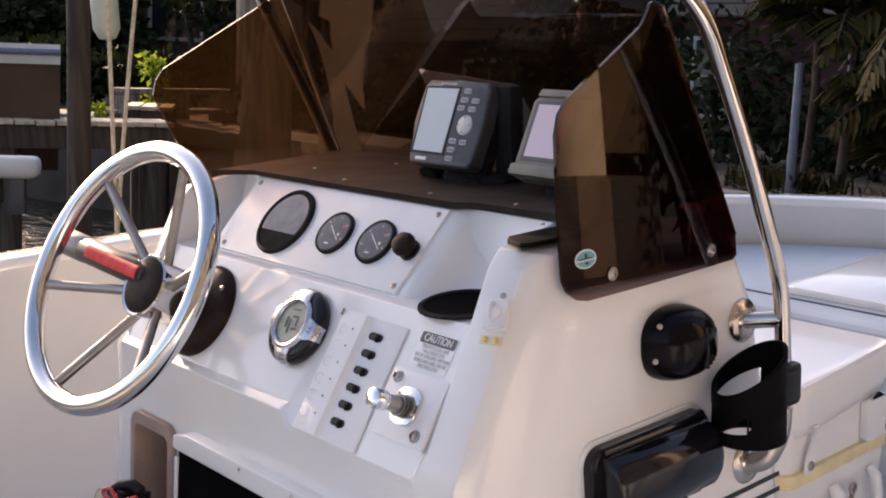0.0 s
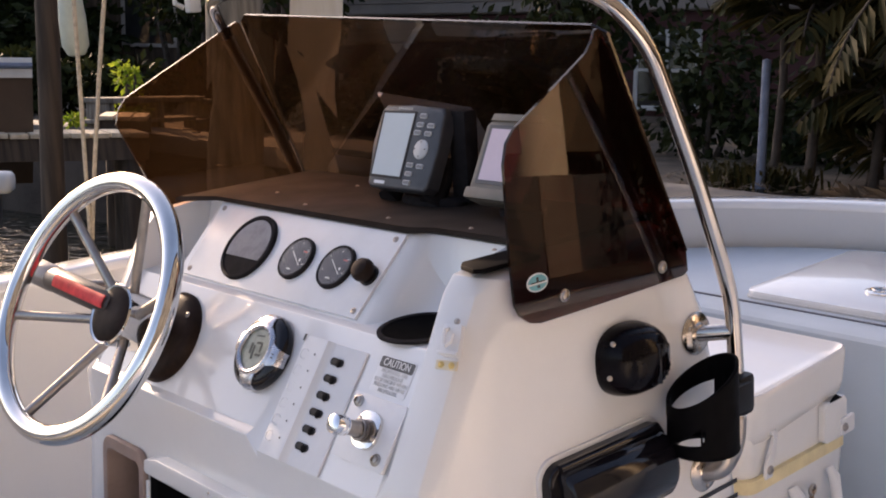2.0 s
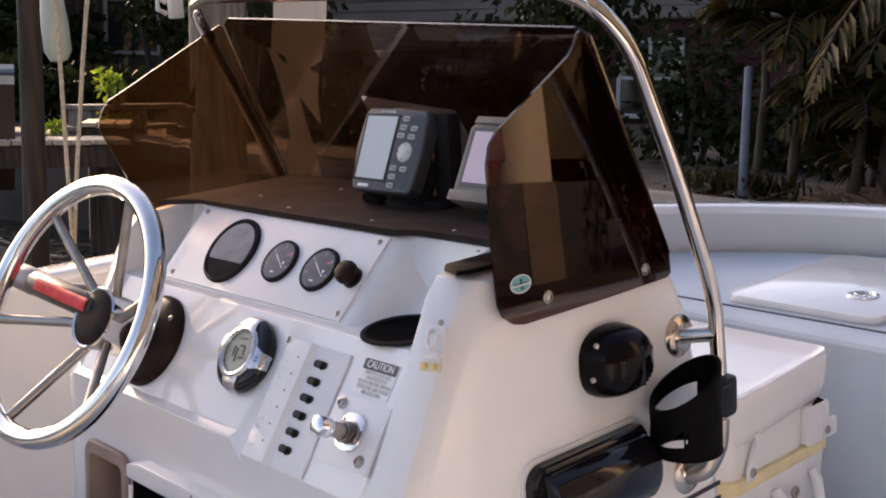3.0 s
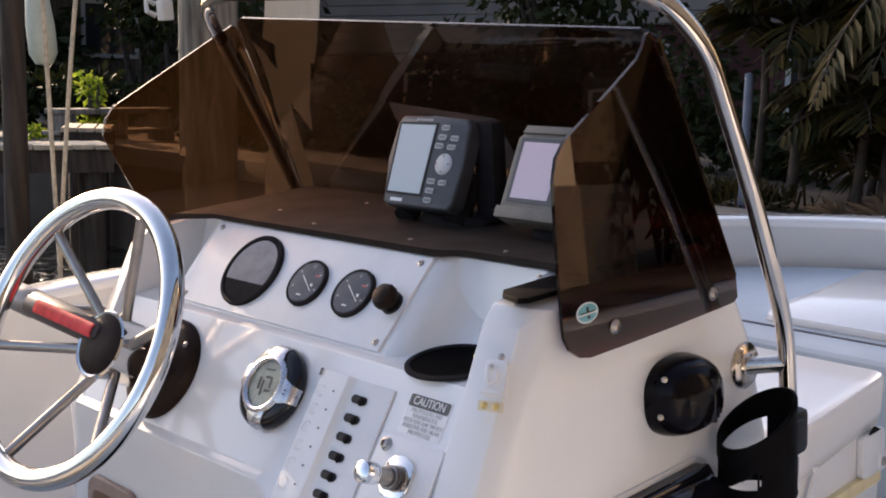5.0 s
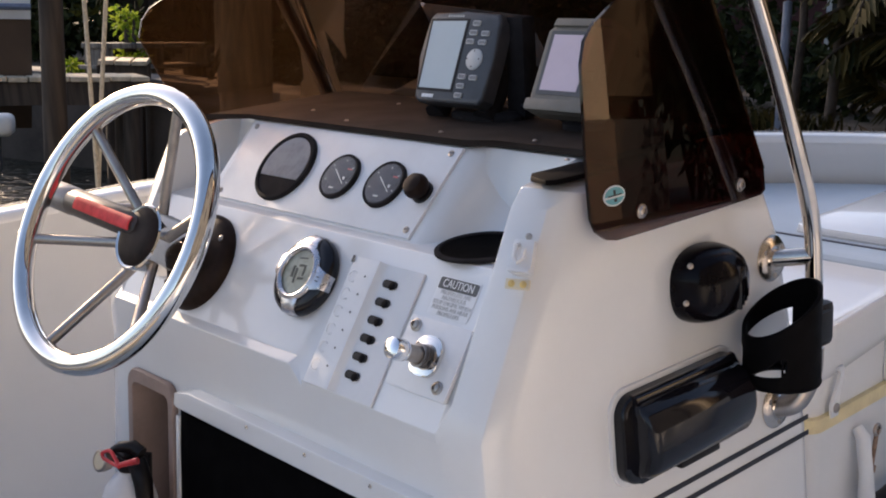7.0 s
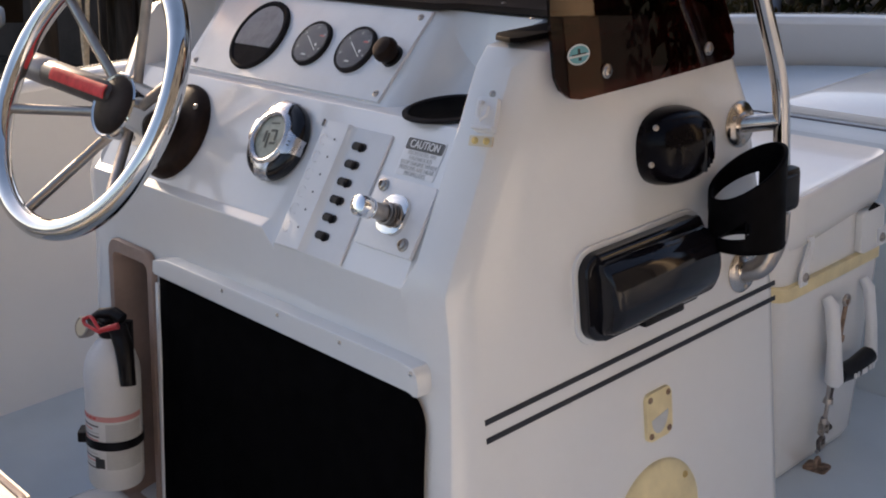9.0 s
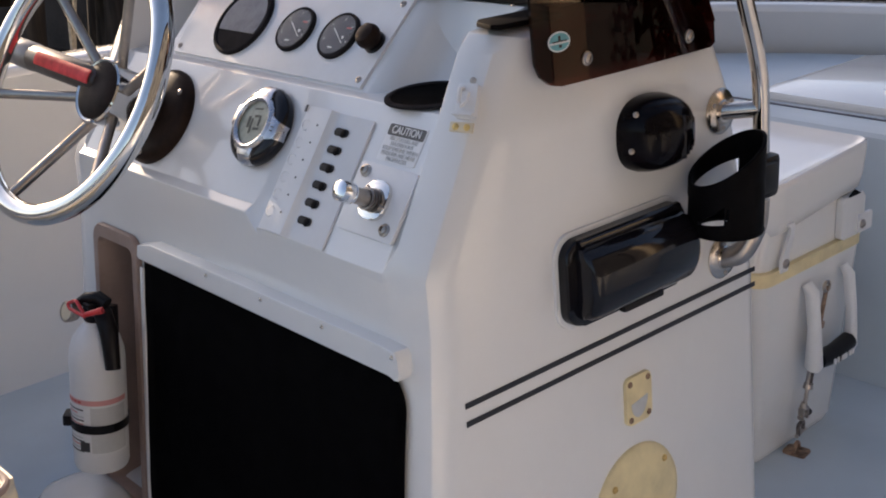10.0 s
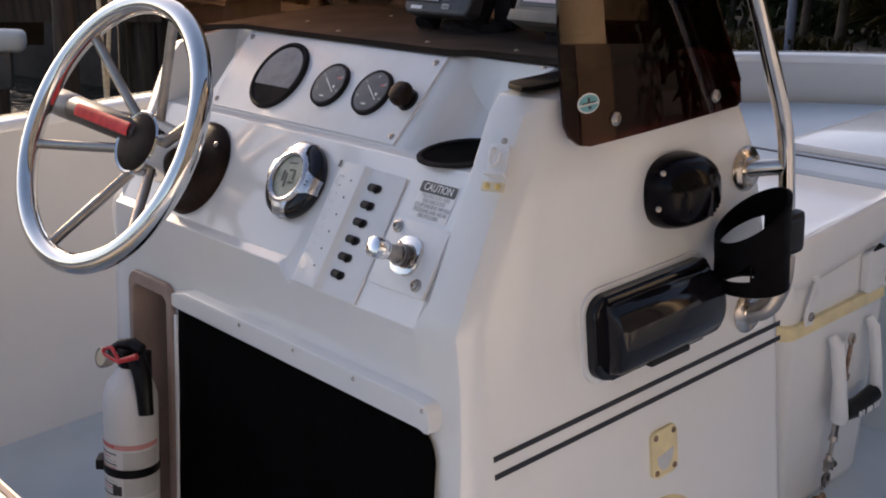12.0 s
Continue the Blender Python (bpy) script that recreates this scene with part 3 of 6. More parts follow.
for y, z in ((0.300, 0.804), (0.521, 0.797)):
    part("bolt", screw(bmesh.new(), 0, 0, 0.0, 0.0075), STEEL_DULL, screen, "steel bolt with washer", m=frame_at((bowed(y, z) + 0.0002, y, z), (1, 0, 0.0)))
    part("bolt", screw(bmesh.new(), 0, 0, 0.0, 0.0075), STEEL_DULL, screen, "steel bolt with washer", m=frame_at((prt(y, z) - 0.0052, y, z), (-1, 0, 0.0)))
BG = frame_at((bowed(0.251, 0.832) + 0.0004, 0.251, 0.832), (1, 0.0, 0.09))
badge = part("badge", prism(circle(0.0200, 28, ry=0.0125), 0, 0.0006), WHITE_INK, screen, "oval teal and white sticker", smooth=False, m=BG.copy())
for cy_, hh in ((0.0055, 0.0066), (-0.0060, 0.0060)):
    part("mark", prism([(x, y) for x, y in circle(0.0178, 24, ry=0.0106) if abs(y - cy_) < hh], 0.0007, 0.0010), TEAL, badge, "teal field", smooth=False, m=BG.copy())
for x_, y_, ww, hh in ((0, 0.0005, 0.026, 0.0016), (0, 0.0035, 0.004, 0.0075), (0.001, -0.0055, 0.005, 0.0035)):
    part("mark", box((ww, hh, 0.0004), (x_, y_, 0.0013)), DARK_INK, badge, smooth=False, m=BG.copy())

# ---- grab rail ----
rail = thing("grab_rail", "polished stainless tube rail round the windscreen", "grab rail", (XC, 0.6, 0.45))


def mir(p):
    return (2 * XC - p[0], p[1], p[2] + 0.045 * max(0.0, p[2] - 0.80))


leg = [(0.030, 0.604, 0.452), (0.052, 0.618, 0.468), (0.060, 0.630, 0.51), (0.060, 0.634, 0.60), (0.060, 0.624, 0.72), (0.060, 0.606, 0.775), (0.060, 0.532, 0.945), (0.060, 0.435, 1.132), (0.030, 0.385, 1.196), (-0.05, 0.372, 1.212)]
path = leg + [mir(p) for p in leg[::-1]]
cut = len(leg) + 3
part("tube", tube(rounded(path[:cut], 0.05, 5), 0.0122, 16), STEEL_RAIL, rail)
part("port_leg", tube(rounded(path[cut - 1:], 0.05, 5), 0.0122, 16), STEEL_PORT, rail, "port leg of the rail, toned to an even brown reflection")
for y, z in ((0.604, 0.452), (0.603, 0.675)):
    for sgn in (1, -1):
        px = flare(0.0, z) if sgn > 0 else flare(PORT, z)
        mfl = frame_at((px, y, z), (sgn, 0, 0.05))
        fl = part("flange", lathe([(0, 0), (0.034, 0), (0.034, 0.002), (0.030, 0.006), (0.018, 0.0075), (0.016, 0.010), (0, 0.010)], 28), STEEL_SATIN, rail, "round polished mounting flange", m=mfl.copy())
        for a in (30, 150, 270):
            part("screw", screw(bmesh.new(), 0.024 * math.cos(radians(a)), 0.024 * math.sin(radians(a)), 0.006, 0.0035), STEEL_DULL, fl, m=mfl.copy())
        end = (0.060, 0.628, 0.682) if z > 0.6 else (0.034, 0.606, 0.4535)
        if sgn < 0:
            end = mir(end)
        part("standoff", tube([(px + sgn * 0.004, y, z), end], 0.0125, 16), STEEL_SATIN, rail)
        if z < 0.6:
            bend = rounded([(0.014, 0.600, 0.449), (0.047, 0.611, 0.459), (0.0600, 0.629, 0.500), (0.0600, 0.632, 0.545)], 0.022, 5)
            part("elbow", tube([p if sgn > 0 else mir(p) for p in bend], 0.0160, 18), STEEL_DULL, rail, "broad dull elbow at the rail's foot")

# ---- instrument pod ----
POD = frame_at((-0.507, 0.208, 0.8085), (0, -0.726, 0.688))
HELM = frame_at((0, 0.085, 0.676), (0, -0.823, 0.567))


def at_pod(x, y, z=0.0):
    return POD @ Matrix.Translation((x + 0.515, y, z))


def at_helm(x, wz, z=0.0):
    """A frame on the sloping helm face at width x and world height wz."""
    return HELM @ Matrix.Translation((x, (wz - 0.676) / 0.823, z))


panel = thing("instrument_panel", "white plastic instrument panel screwed to the console", "panel", (-0.515, 0.209, 0.81))
part("plate", prism([(-0.243, -0.0745), (0.247, -0.0745), (0.256, 0.0735), (-0.255, 0.0735)], 0.0005, 0.005, 0.0015), WHITE_PLASTIC, panel, m=POD.copy())
for x, y in ((-0.239, 0.062), (0.239, 0.062), (0.236, -0.063), (-0.232, -0.063)):
    part("screw", screw(bmesh.new(), x, y, 0.005, 0.0042), STEEL_DULL, panel, m=POD.copy())


def gauge(x, y, r, digital, label, needle):
    m = at_pod(x, y, 0.005)
    g = thing("gauge", label, "gauge", m.translation, group="dash gauges")
    part("bezel", lathe([(r * 0.9, 0.0), (r, 0.0), (r, 0.0045), (r * 0.985, 0.0065), (r * 0.94, 0.0072), (r * 0.89, 0.0064), (r * 0.88, 0.0045), (0, 0.0045)], 48), BEZEL, g, "black bezel", m=m.copy())
    if digital:
        face = [(0.84 * r * math.cos(a), 0.84 * r * math.sin(a)) for a in [radians(-24 + 228 * i / 30) for i in range(31)]]
        part("display", prism(face, 0.0046, 0.0058, 0.0005), DIAL_GREY, g, "blank grey display", m=m.copy())
    else:
        part("face", lathe([(0, 0.0050), (r * 0.88, 0.0050), (r * 0.88, 0.0046), (0, 0.0046)], 40), DIAL, g, "dark dial face", m=m.copy())
        a = radians(needle)
        ob = part("needle", box((r * 1.0, r * 0.036, 0.0008), (-0.06 * r, 0, 0.0055)), WHITE_INK, g, "white needle", smooth=False, m=m @ Matrix.Rotation(a, 4, "Z"))
        part("hub", lathe([(0, 0.0059), (r * 0.10, 0.0058), (r * 0.10, 0.0050), (0, 0.0050)], 16), BLACK, g, m=m @ Matrix.Rotation(a, 4, "Z") @ Matrix.Translation((-r * 0.3, 0, 0)))
        for i in range(5):
            t = radians(200 - 55 * i)
            part("tick", box((r * 0.10, r * 0.035, 0.0003), (r * 0.70, 0, 0.0053)), KEY_GREY, g, smooth=False, m=m @ Matrix.Rotation(t, 4, "Z"))
        part("mark", box((r * 0.26, r * 0.06, 0.0003), (-0.05 * r, -r * 0.56, 0.0053)), WHITE_INK, g, smooth=False, m=m.copy())
        part("mark", box((r * 0.13, r * 0.13, 0.0003), (0.36 * r, -r * 0.08, 0.0053)), WHITE_INK, g, smooth=False, m=m.copy())
        part("red_zone", box((r * 0.26, r * 0.05, 0.0003), (r * 0.45, r * 0.34, 0.0053)), RED_INK, g, smooth=False, m=m.copy())
    if digital:
        return g
    lens = part("lens", lathe([(0, 0.0078), (r * 0.3, 0.0077), (r * 0.6, 0.0073), (r * 0.87, 0.0066), (r * 0.87, 0.0060), (0, 0.0060)], 40), CLEAR, g, "clear domed lens", m=m.copy())
    lens.visible_shadow = False
    return g


gauge(-0.612, -0.002, 0.0620, True, "large round black digital gauge with a blank display", 0)
gauge(-0.472, -0.003, 0.0378, False, "small round black gauge with a white needle", 146)
gauge(-0.368, -0.003, 0.0378, False, "small round black fuel gauge with a white needle", 146)
m = at_pod(-0.287, -0.004, 0.005)
kn = thing("knob", "round black rubber push knob on the instrument panel", "knob", m.translation)
part("collar", lathe([(0, 0), (0.017, 0), (0.017, 0.004), (0.013, 0.006), (0, 0.006)], 24), BLACK, kn, m=m.copy())
part("boot", lathe([(0.012, 0.004), (0.015, 0.008), (0.0185, 0.014), (0.0185, 0.020), (0.015, 0.027), (0.008, 0.030), (0, 0.0305)], 28), CAP_BROWN, kn, m=m.copy())

# ---- helm ----
CLINE = (-0.7015, -0.0556, 0.7542)
TILT_W, YAW_W = radians(30.2), radians(6.15)
AX = Vector((math.sin(YAW_W) * math.cos(TILT_W), -math.cos(YAW_W) * math.cos(TILT_W), math.sin(TILT_W)))
WHEEL = frame_at(CLINE, AX)
wheel = thing("steering_wheel", "polished stainless six-spoke steering wheel with dark brown hub cap", "steering wheel", CLINE)
RW, PH = 0.2116, radians(12.5)
ring = [WHEEL @ Vector((RW * math.cos(2 * math.pi * i / 96), RW * math.sin(2 * math.pi * i / 96), 0)) for i in range(96)]
part("rim", tube(ring, 0.0168, 20, True), STEEL, wheel)
for k in range(6):
    a = PH + radians(60 * k)
    c, s = math.cos(a), math.sin(a)
    pts = [WHEEL @ Vector((0.036 * c, 0.036 * s, -0.078)), WHEEL @ Vector((0.058 * c, 0.058 * s, -0.068)), WHEEL @ Vector(((RW - 0.006) * c, (RW - 0.006) * s, -0.004))]
    # the steel's brown tint stands in for warm surroundings mirrored in the spokes
    part("spoke", tube(rounded(pts, 0.012, 4), 0.0082, 12), STEEL_DULL, wheel)
part("hub", lathe([(0, -0.128), (0.041, -0.128), (0.046, -0.122), (0.0485, -0.095), (0.050, -0.045), (0.0525, -0.030), (0.0530, -0.024), (0.0505, -0.0215), (0.0480, -0.0235), (0, -0.0245)], 44), STEEL, wheel, "steel hub cup", m=WHEEL @ Matrix.Translation((0.0, 0, -0.029)))
part("hub_cap", lathe([(0, -0.0175), (0.024, -0.0182), (0.040, -0.0198), (0.0470, -0.0235), (0, -0.0240)], 40), CAP_BROWN, wheel, "domed dark brown hub cap", m=WHEEL @ Matrix.Translation((0.0, 0, -0.029)))
m = at_helm(-0.683, 0.670)
base = thing("helm_base", "round black steering base on the helm face", "steering base", m.translation)
part("bezel", lathe([(0, 0), (0.080, 0), (0.080, 0.006), (0.075, 0.014), (0.064, 0.019), (0.030, 0.021), (0.028, 0.030), (0, 0.030)], 40), CAP_BROWN, base, m=m.copy())
part("shaft", tube([m @ Vector((0, 0, 0.028)), WHEEL @ Vector((0, 0, -0.125))], 0.014, 14), STEEL_DULL, base)
for a in (40, 160, 280):
    part("bolt", screw(bmesh.new(), 0.066 * math.cos(radians(a)), 0.066 * math.sin(radians(a)), 0.0185, 0.004), STEEL_DULL, base, m=m.copy())

GRIP = material("dark_brown_grip", (0.055, 0.042, 0.036), 0.4, vary=0.12, scale=40.0)
lever = thing("control_lever", "dark lever grip with a bright red inlay beside the wheel", "lever", (-0.89, 0.0, 0.75))
p0, p1 = Vector((-1.035, -0.002, 0.758)), Vector((-0.715, 0.004, 0.736))
part("grip", tube([p0, p0.lerp(p1, 0.03), p0.lerp(p1, 0.5), p0.lerp(p1, 0.97), p1], [0.019, 0.0225, 0.0225, 0.0215, 0.016], 24), GRIP, lever)
face_dir = (Vector((1.0, -0.85, 1.15)) - p0.lerp(p1, 0.5)).normalized()
ax_l = (p1 - p0).normalized()
face_dir = (face_dir - ax_l * face_dir.dot(ax_l)).normalized()
side_dir = ax_l.cross(face_dir)
b = bmesh.new()
arcs = [[b.verts.new(p0.lerp(p1, t) + r * (math.cos(radians(a)) * face_dir + math.sin(radians(a)) * side_dir)) for a in range(-28, 29, 4)] for t, r in ((0.42, 0.0222), (0.425, 0.0236), (0.975, 0.0236), (0.98, 0.0222))]
for r0, r1 in zip(arcs, arcs[1:]):
    for i in range(len(r0) - 1):
        b.faces.new((r0[i], r0[i + 1], r1[i + 1], r1[i]))
part("red_inlay", b, RED_SOFT, lever, "bright red inlay")
part("end_cap", tube([p0.lerp(p1, -0.01), p0.lerp(p1, 0.02), p0.lerp(p1, 0.30), p0.lerp(p1, 0.31)], [0.020, 0.0240, 0.0240, 0.0224], 24), KEY_DARK, lever, "grey end cap")
part("mount", tube([(-0.905, 0.0, 0.745), (-0.905, 0.10, 0.72)], 0.012, 12), STEEL_DULL, lever)

# round digital instrument with chrome lugs
m = at_helm(-0.409, 0.690)
clock = thing("digital_gauge", "round digital instrument with four-lugged silver bezel and black ring", "gauge", m.translation)
part("ring", lathe([(0, 0), (0.057, 0), (0.0595, 0.003), (0.0595, 0.012), (0.057, 0.017), (0.050, 0.021), (0.040, 0.0225), (0.034, 0.022), (0, 0.022)], 48), BLACK_GLOSS, clock, "black outer ring", m=m.copy())
part("bezel", lathe([(0.0322, 0.0225), (0.0415, 0.0215), (0.0425, 0.024), (0.0405, 0.0275), (0.0365, 0.0290), (0.0335, 0.0275), (0.0322, 0.0250)], 48), SATIN, clock, "satin silver bezel", m=m.copy())
for a in (88, -3, -82, 174):
    prof = ((0.0385, 0.0265, 0.0180), (0.0470, 0.0255, 0.0150), (0.0540, 0.0225, 0.0125), (0.0585, 0.0165, 0.0115), (0.0600, 0.0080, 0.0110))
    b = bmesh.new()
    rows = [[b.verts.new((r_, w_ * k, h_ - (0.0012 if abs(k) > 0.9 else 0.0))) for k in (-1.0, -0.75, 0.75, 1.0)] + [b.verts.new((r_ - 0.004, w_, h_ - 0.008)), b.verts.new((r_ - 0.004, -w_, h_ - 0.008))] for r_, h_, w_ in prof]
    for r0, r1 in zip(rows, rows[1:]):
        for k in range(6):
            b.faces.new((r0[k], r1[k], r1[(k + 1) % 6], r0[(k + 1) % 6]))
    b.faces.new(rows[0])
    b.faces.new(rows[-1][::-1])
    lug = part("lug", b, SATIN, clock, "satin silver lug", m=m @ Matrix.Rotation(radians(a), 4, "Z"))
    if a == -3:
        for k in (-0.0028, 0.0028):
            part("mark", box((0.0055, 0.0018, 0.0006), (0.0475, k, 0.0256)), DIAL_INK, lug, smooth=False, m=m @ Matrix.Rotation(radians(a), 4, "Z"))
part("dial", lathe([(0, 0.0232), (0.0330, 0.0232), (0.0330, 0.0222), (0, 0.0222)], 40), DIAL_CREAM, clock, "greenish cream liquid crystal dial", m=m.copy())
for x, y, w, h in ((-0.012, 0.001, 0.0050, 0.017), (-0.005, -0.005, 0.0040, 0.022), (0.003, 0.010, 0.010, 0.0035), (0.008, -0.009, 0.012, 0.0035), (0.011, 0.003, 0.0035, 0.016), (0.003, 0.021, 0.018, 0.0020)):
    part("segment", box((w, h, 0.0004), (x, y, 0.0236)), DIAL_INK, clock, smooth=False, m=m @ Matrix.Rotation(0.12, 4, "Z"))

# switch panel
SWC = at_helm(-0.256, 0.6525)
sw = thing("switch_panel", "white switch panel with six black toggle slots", "switch panel", SWC.translation)
prof = [(-0.070, 0.001), (-0.070, 0.008), (-0.066, 0.0115), (-0.016, 0.0165), (-0.009, 0.0155), (-0.003, 0.0085), (0.002, 0.0065), (0.066, 0.0060), (0.0695, 0.0045), (0.0695, 0.001)]
b = bmesh.new()
rows = [[b.verts.new((x, y, z if 0.004 < abs(y) < 0.0885 or z < 0.002 else z - 0.0012)) for x, z in prof] for y in (-0.0905, -0.0885, 0.0885, 0.0905)]
for r0, r1 in zip(rows, rows[1:]):
    for i in range(len(prof) - 1):
        b.faces.new((r0[i], r0[i + 1], r1[i + 1], r1[i]))
    b.faces.new((r0[-1], r0[0], r1[0], r1[-1]))
b.faces.new(rows[0])
b.faces.new(rows[-1][::-1])
part("plate", b, WHITE_PLASTIC, sw, m=SWC.copy(), angle=30)
for k in range(6):
    y = 0.0655 - 0.0254 * k
    s_ = part("switch", prism([(x * 1.0, yy) for x, yy in rrect(0.0290, 0.0112, 0.0055, 6)], 0.0, 0.0012, 0.0004), BLACK, sw, "black toggle slot", m=SWC @ Matrix.Translation((0.018, y, 0.0062)))
    part("toggle", lathe([(0, 0), (0.0060, 0), (0.0058, 0.0008), (0.0050, 0.0012), (0, 0.0014)], 16), BLACK_MATT, s_, m=SWC @ Matrix.Translation((0.0235, y - 0.0012, 0.0070)))
    zz = 0.0137
    part("emboss", tube([(0.008 * math.cos(t), 0.008 * math.sin(t), 0) for t in [radians(40 + 25 * i) for i in range(12)]], 0.0006, 6), WHITE_PLASTIC, sw, m=SWC @ Matrix.Translation((-0.052, y - 0.003, zz - 0.0006)))
    part("screw", lathe([(0, 0.0007), (0.0014, 0.0006), (0.0016, 0), (0, 0)], 8), GREY_INK, sw, m=SWC @ Matrix.Translation((-0.0245, y, 0.0157)))
part("tag", box((0.004, 0.010, 0.001), (-0.066, 0.086, 0.0125)), GREY_INK, sw, smooth=False, m=SWC.copy())

# warning label
lab = thing("warning_label", "white caution label on the helm face", "label", at_helm(-0.122, 0.711).translation)
LB = at_helm(-0.123, 0.7105, 0.0004)
part("paper", prism(rrect(0.0735, 0.052, 0.003), 0.0, 0.0005), WHITE_PLASTIC, lab, smooth=False, m=LB.copy())
hd = part("header", prism(rrect(0.070, 0.0155, 0.003, cy=0.0165), 0.0005, 0.0008), GREY_INK, lab, "dark grey header band", smooth=False, m=LB.copy())
text_mesh("CAUTION", 0.0150, LB @ Matrix.Translation((0, 0.0165, 0.0012)) @ Matrix.Diagonal((0.82, 1, 1, 1)), WHITE_INK, hd, "lettering")
for k, words in enumerate(("PROPELLERS ARE", "HAZARDOUS", "STOP ENGINE WHEN", "PERSONS ARE NEAR", "PROPELLERS")):
    text_mesh(words, 0.0078, LB @ Matrix.Translation((0.001, 0.0048 - 0.0068 * k, 0.0009)) @ Matrix.Diagonal((0.92, 1, 1, 1)), FADED_INK, lab, "lettering")

# key switch
KP = at_helm(-0.122, 0.6455)
key = thing("pull_switch", "chrome pull switch on a white plate", "switch", KP.translation)
part("plate", prism(rrect(0.110, 0.093, 0.004), 0.0005, 0.006, 0.001), WHITE_PLASTIC, key, m=KP.copy())
for x, y in ((-0.040, 0.034), (0.036, -0.032)):
    part("bolt", joined(lathe([(0, 0.006), (0.0085, 0.006), (0.0085, 0.0075), (0.0062, 0.0085), (0.0060, 0.0115), (0.0035, 0.0125), (0.003, 0.010), (0, 0.010)], 18)), STEEL_DULL, key, "dull bolt with washer", m=KP @ Matrix.Translation((x, y, 0)))
part("escutcheon", prism(rrect(0.050, 0.052, 0.019, 6), 0.006, 0.0115, 0.002, 2), STEEL, key, "rounded chrome escutcheon", m=KP.copy())
PL = KP @ Matrix.Translation((0.004, 0, 0)) @ Matrix.Rotation(radians(7), 4, "X")
part("sleeve", lathe([(0.0165, 0.010), (0.0160, 0.014), (0.0125, 0.0145), (0.0105, 0.036), (0.0105, 0.056), (0, 0.056)], 32), STEEL_DULL, key, "steel plunger sleeve", m=PL.copy())
for z_ in (0.0155, 0.0205, 0.0255):
    part("ring", lathe([(0.0122, z_), (0.0148, z_ + 0.0003), (0.0150, z_ + 0.0016), (0.0122, z_ + 0.0020)], 32), KEY_DARK, key, "dark ring on the plunger", m=PL.copy())
part("knob", lathe([(0.0105, 0.050), (0.0128, 0.0505), (0.0132, 0.0525), (0.0120, 0.0535), (0.0138, 0.0550), (0.0140, 0.0680), (0.0128, 0.0715), (0.0090, 0.0735), (0, 0.0742)], 32), CHROME, key, "polished round knob", m=PL.copy())
part("pin", lathe([(0, 0.0115), (0.004, 0.0115), (0.004, 0.0165), (0.003, 0.018), (0, 0.018)], 12), STEEL_DULL, key, m=KP @ Matrix.Translation((0.020, -0.008, 0)))

# recessed cup holder in the ledge
cup = thing("cup_recess", "black plastic cup holder sunk into the console ledge", "cup holder", (-0.132, 0.185, 0.757))
part("liner", lathe([(0.061, 0.0), (0.061, 0.0035), (0.058, 0.005), (0.054, 0.0045), (0.053, 0.0025), (0, 0.0022)], 48), BEZEL, cup, m=Matrix.Translation((-0.148, 0.182, 0.7555)) @ Matrix.Rotation(radians(4), 4, "X"))
# flat black disc near the rim imitates the shade of a deep hollow
part("well", lathe([(0, 0.0030), (0.0525, 0.0030), (0.0525, 0.0024), (0, 0.0024)], 40), CLOTH, cup, m=Matrix.Translation((-0.148, 0.182, 0.7555)) @ Matrix.Rotation(radians(4), 4, "X"))

# small hook catch on the cheek
CH = frame_at((-0.013, 0.121, 0.779), (0.30, -0.82, 0.42))
hook = thing("hook_catch", "small white plastic hook screwed to the console cheek", "hook", CH.translation)
part("plate", prism(rrect(0.026, 0.042, 0.003), -0.006, 0.004, 0.001), WHITE_PLASTIC, hook, m=CH.copy())
part("hook", tube([(-0.006, 0.014, 0.004), (-0.006, 0.012, 0.012), (-0.006, -0.002, 0.013), (-0.001, -0.008, 0.013), (0.005, -0.002, 0.013), (0.005, 0.008, 0.012)], 0.0030, 10), WHITE_PLASTIC, hook, m=CH.copy())
part("shelf", box((0.028, 0.004, 0.014), (0.001, -0.017, 0.007), 0.001), WHITE_PLASTIC, hook, m=CH.copy())
part("screw", screw(bmesh.new(), 0.004, 0.025, 0.001, 0.0035), STEEL_DULL, hook, m=CH.copy())
br = part("terminal", box((0.030, 0.012, 0.005), (-0.001, -0.032, 0.002), 0.001), CREAM_VINYL, hook, "tan terminal strip", m=CH.copy())
for x in (-0.008, 0.007):
    part("screw", screw(bmesh.new(), x, -0.032, 0.0045, 0.0035), BRASS, br, "brass screw", m=CH.copy())

# ---- sounders on the dash ----
DASH = 0.876


gm = frame_at((-0.398, 0.384, 0.969), (0.031, -0.921, 0.388)) @ Matrix.Diagonal((0.97, 0.96, 1, 1))
gps = thing("chart_plotter", "dark grey chart plotter with blank screen on a swivel mount", "chart plotter", (-0.386, 0.40, DASH))
shape = [(-0.075, -0.066), (-0.066, -0.0735), (0.066, -0.0735), (0.075, -0.064), (0.0785, 0.0), (0.0775, 0.060), (0.070, 0.071), (0.0, 0.0735), (-0.070, 0.0725), (-0.0790, 0.062), (-0.0815, 0.0)]
bm = prism(shape, -0.026, 0.0, 0.006, 3)
part("case", bm, GREY_CASE, gps, m=gm.copy())
part("back", prism([(x * 0.72, y * 0.75) for x, y in shape], -0.045, -0.025, 0.0), BLACK, gps, m=gm.copy())
part("screen", prism([(-0.0665, -0.051), (0.004, -0.0515), (0.0065, 0.0585), (-0.0685, 0.0575)], 0.0004, 0.0016), LCD, gps, "blank pale screen", smooth=False, m=gm.copy())
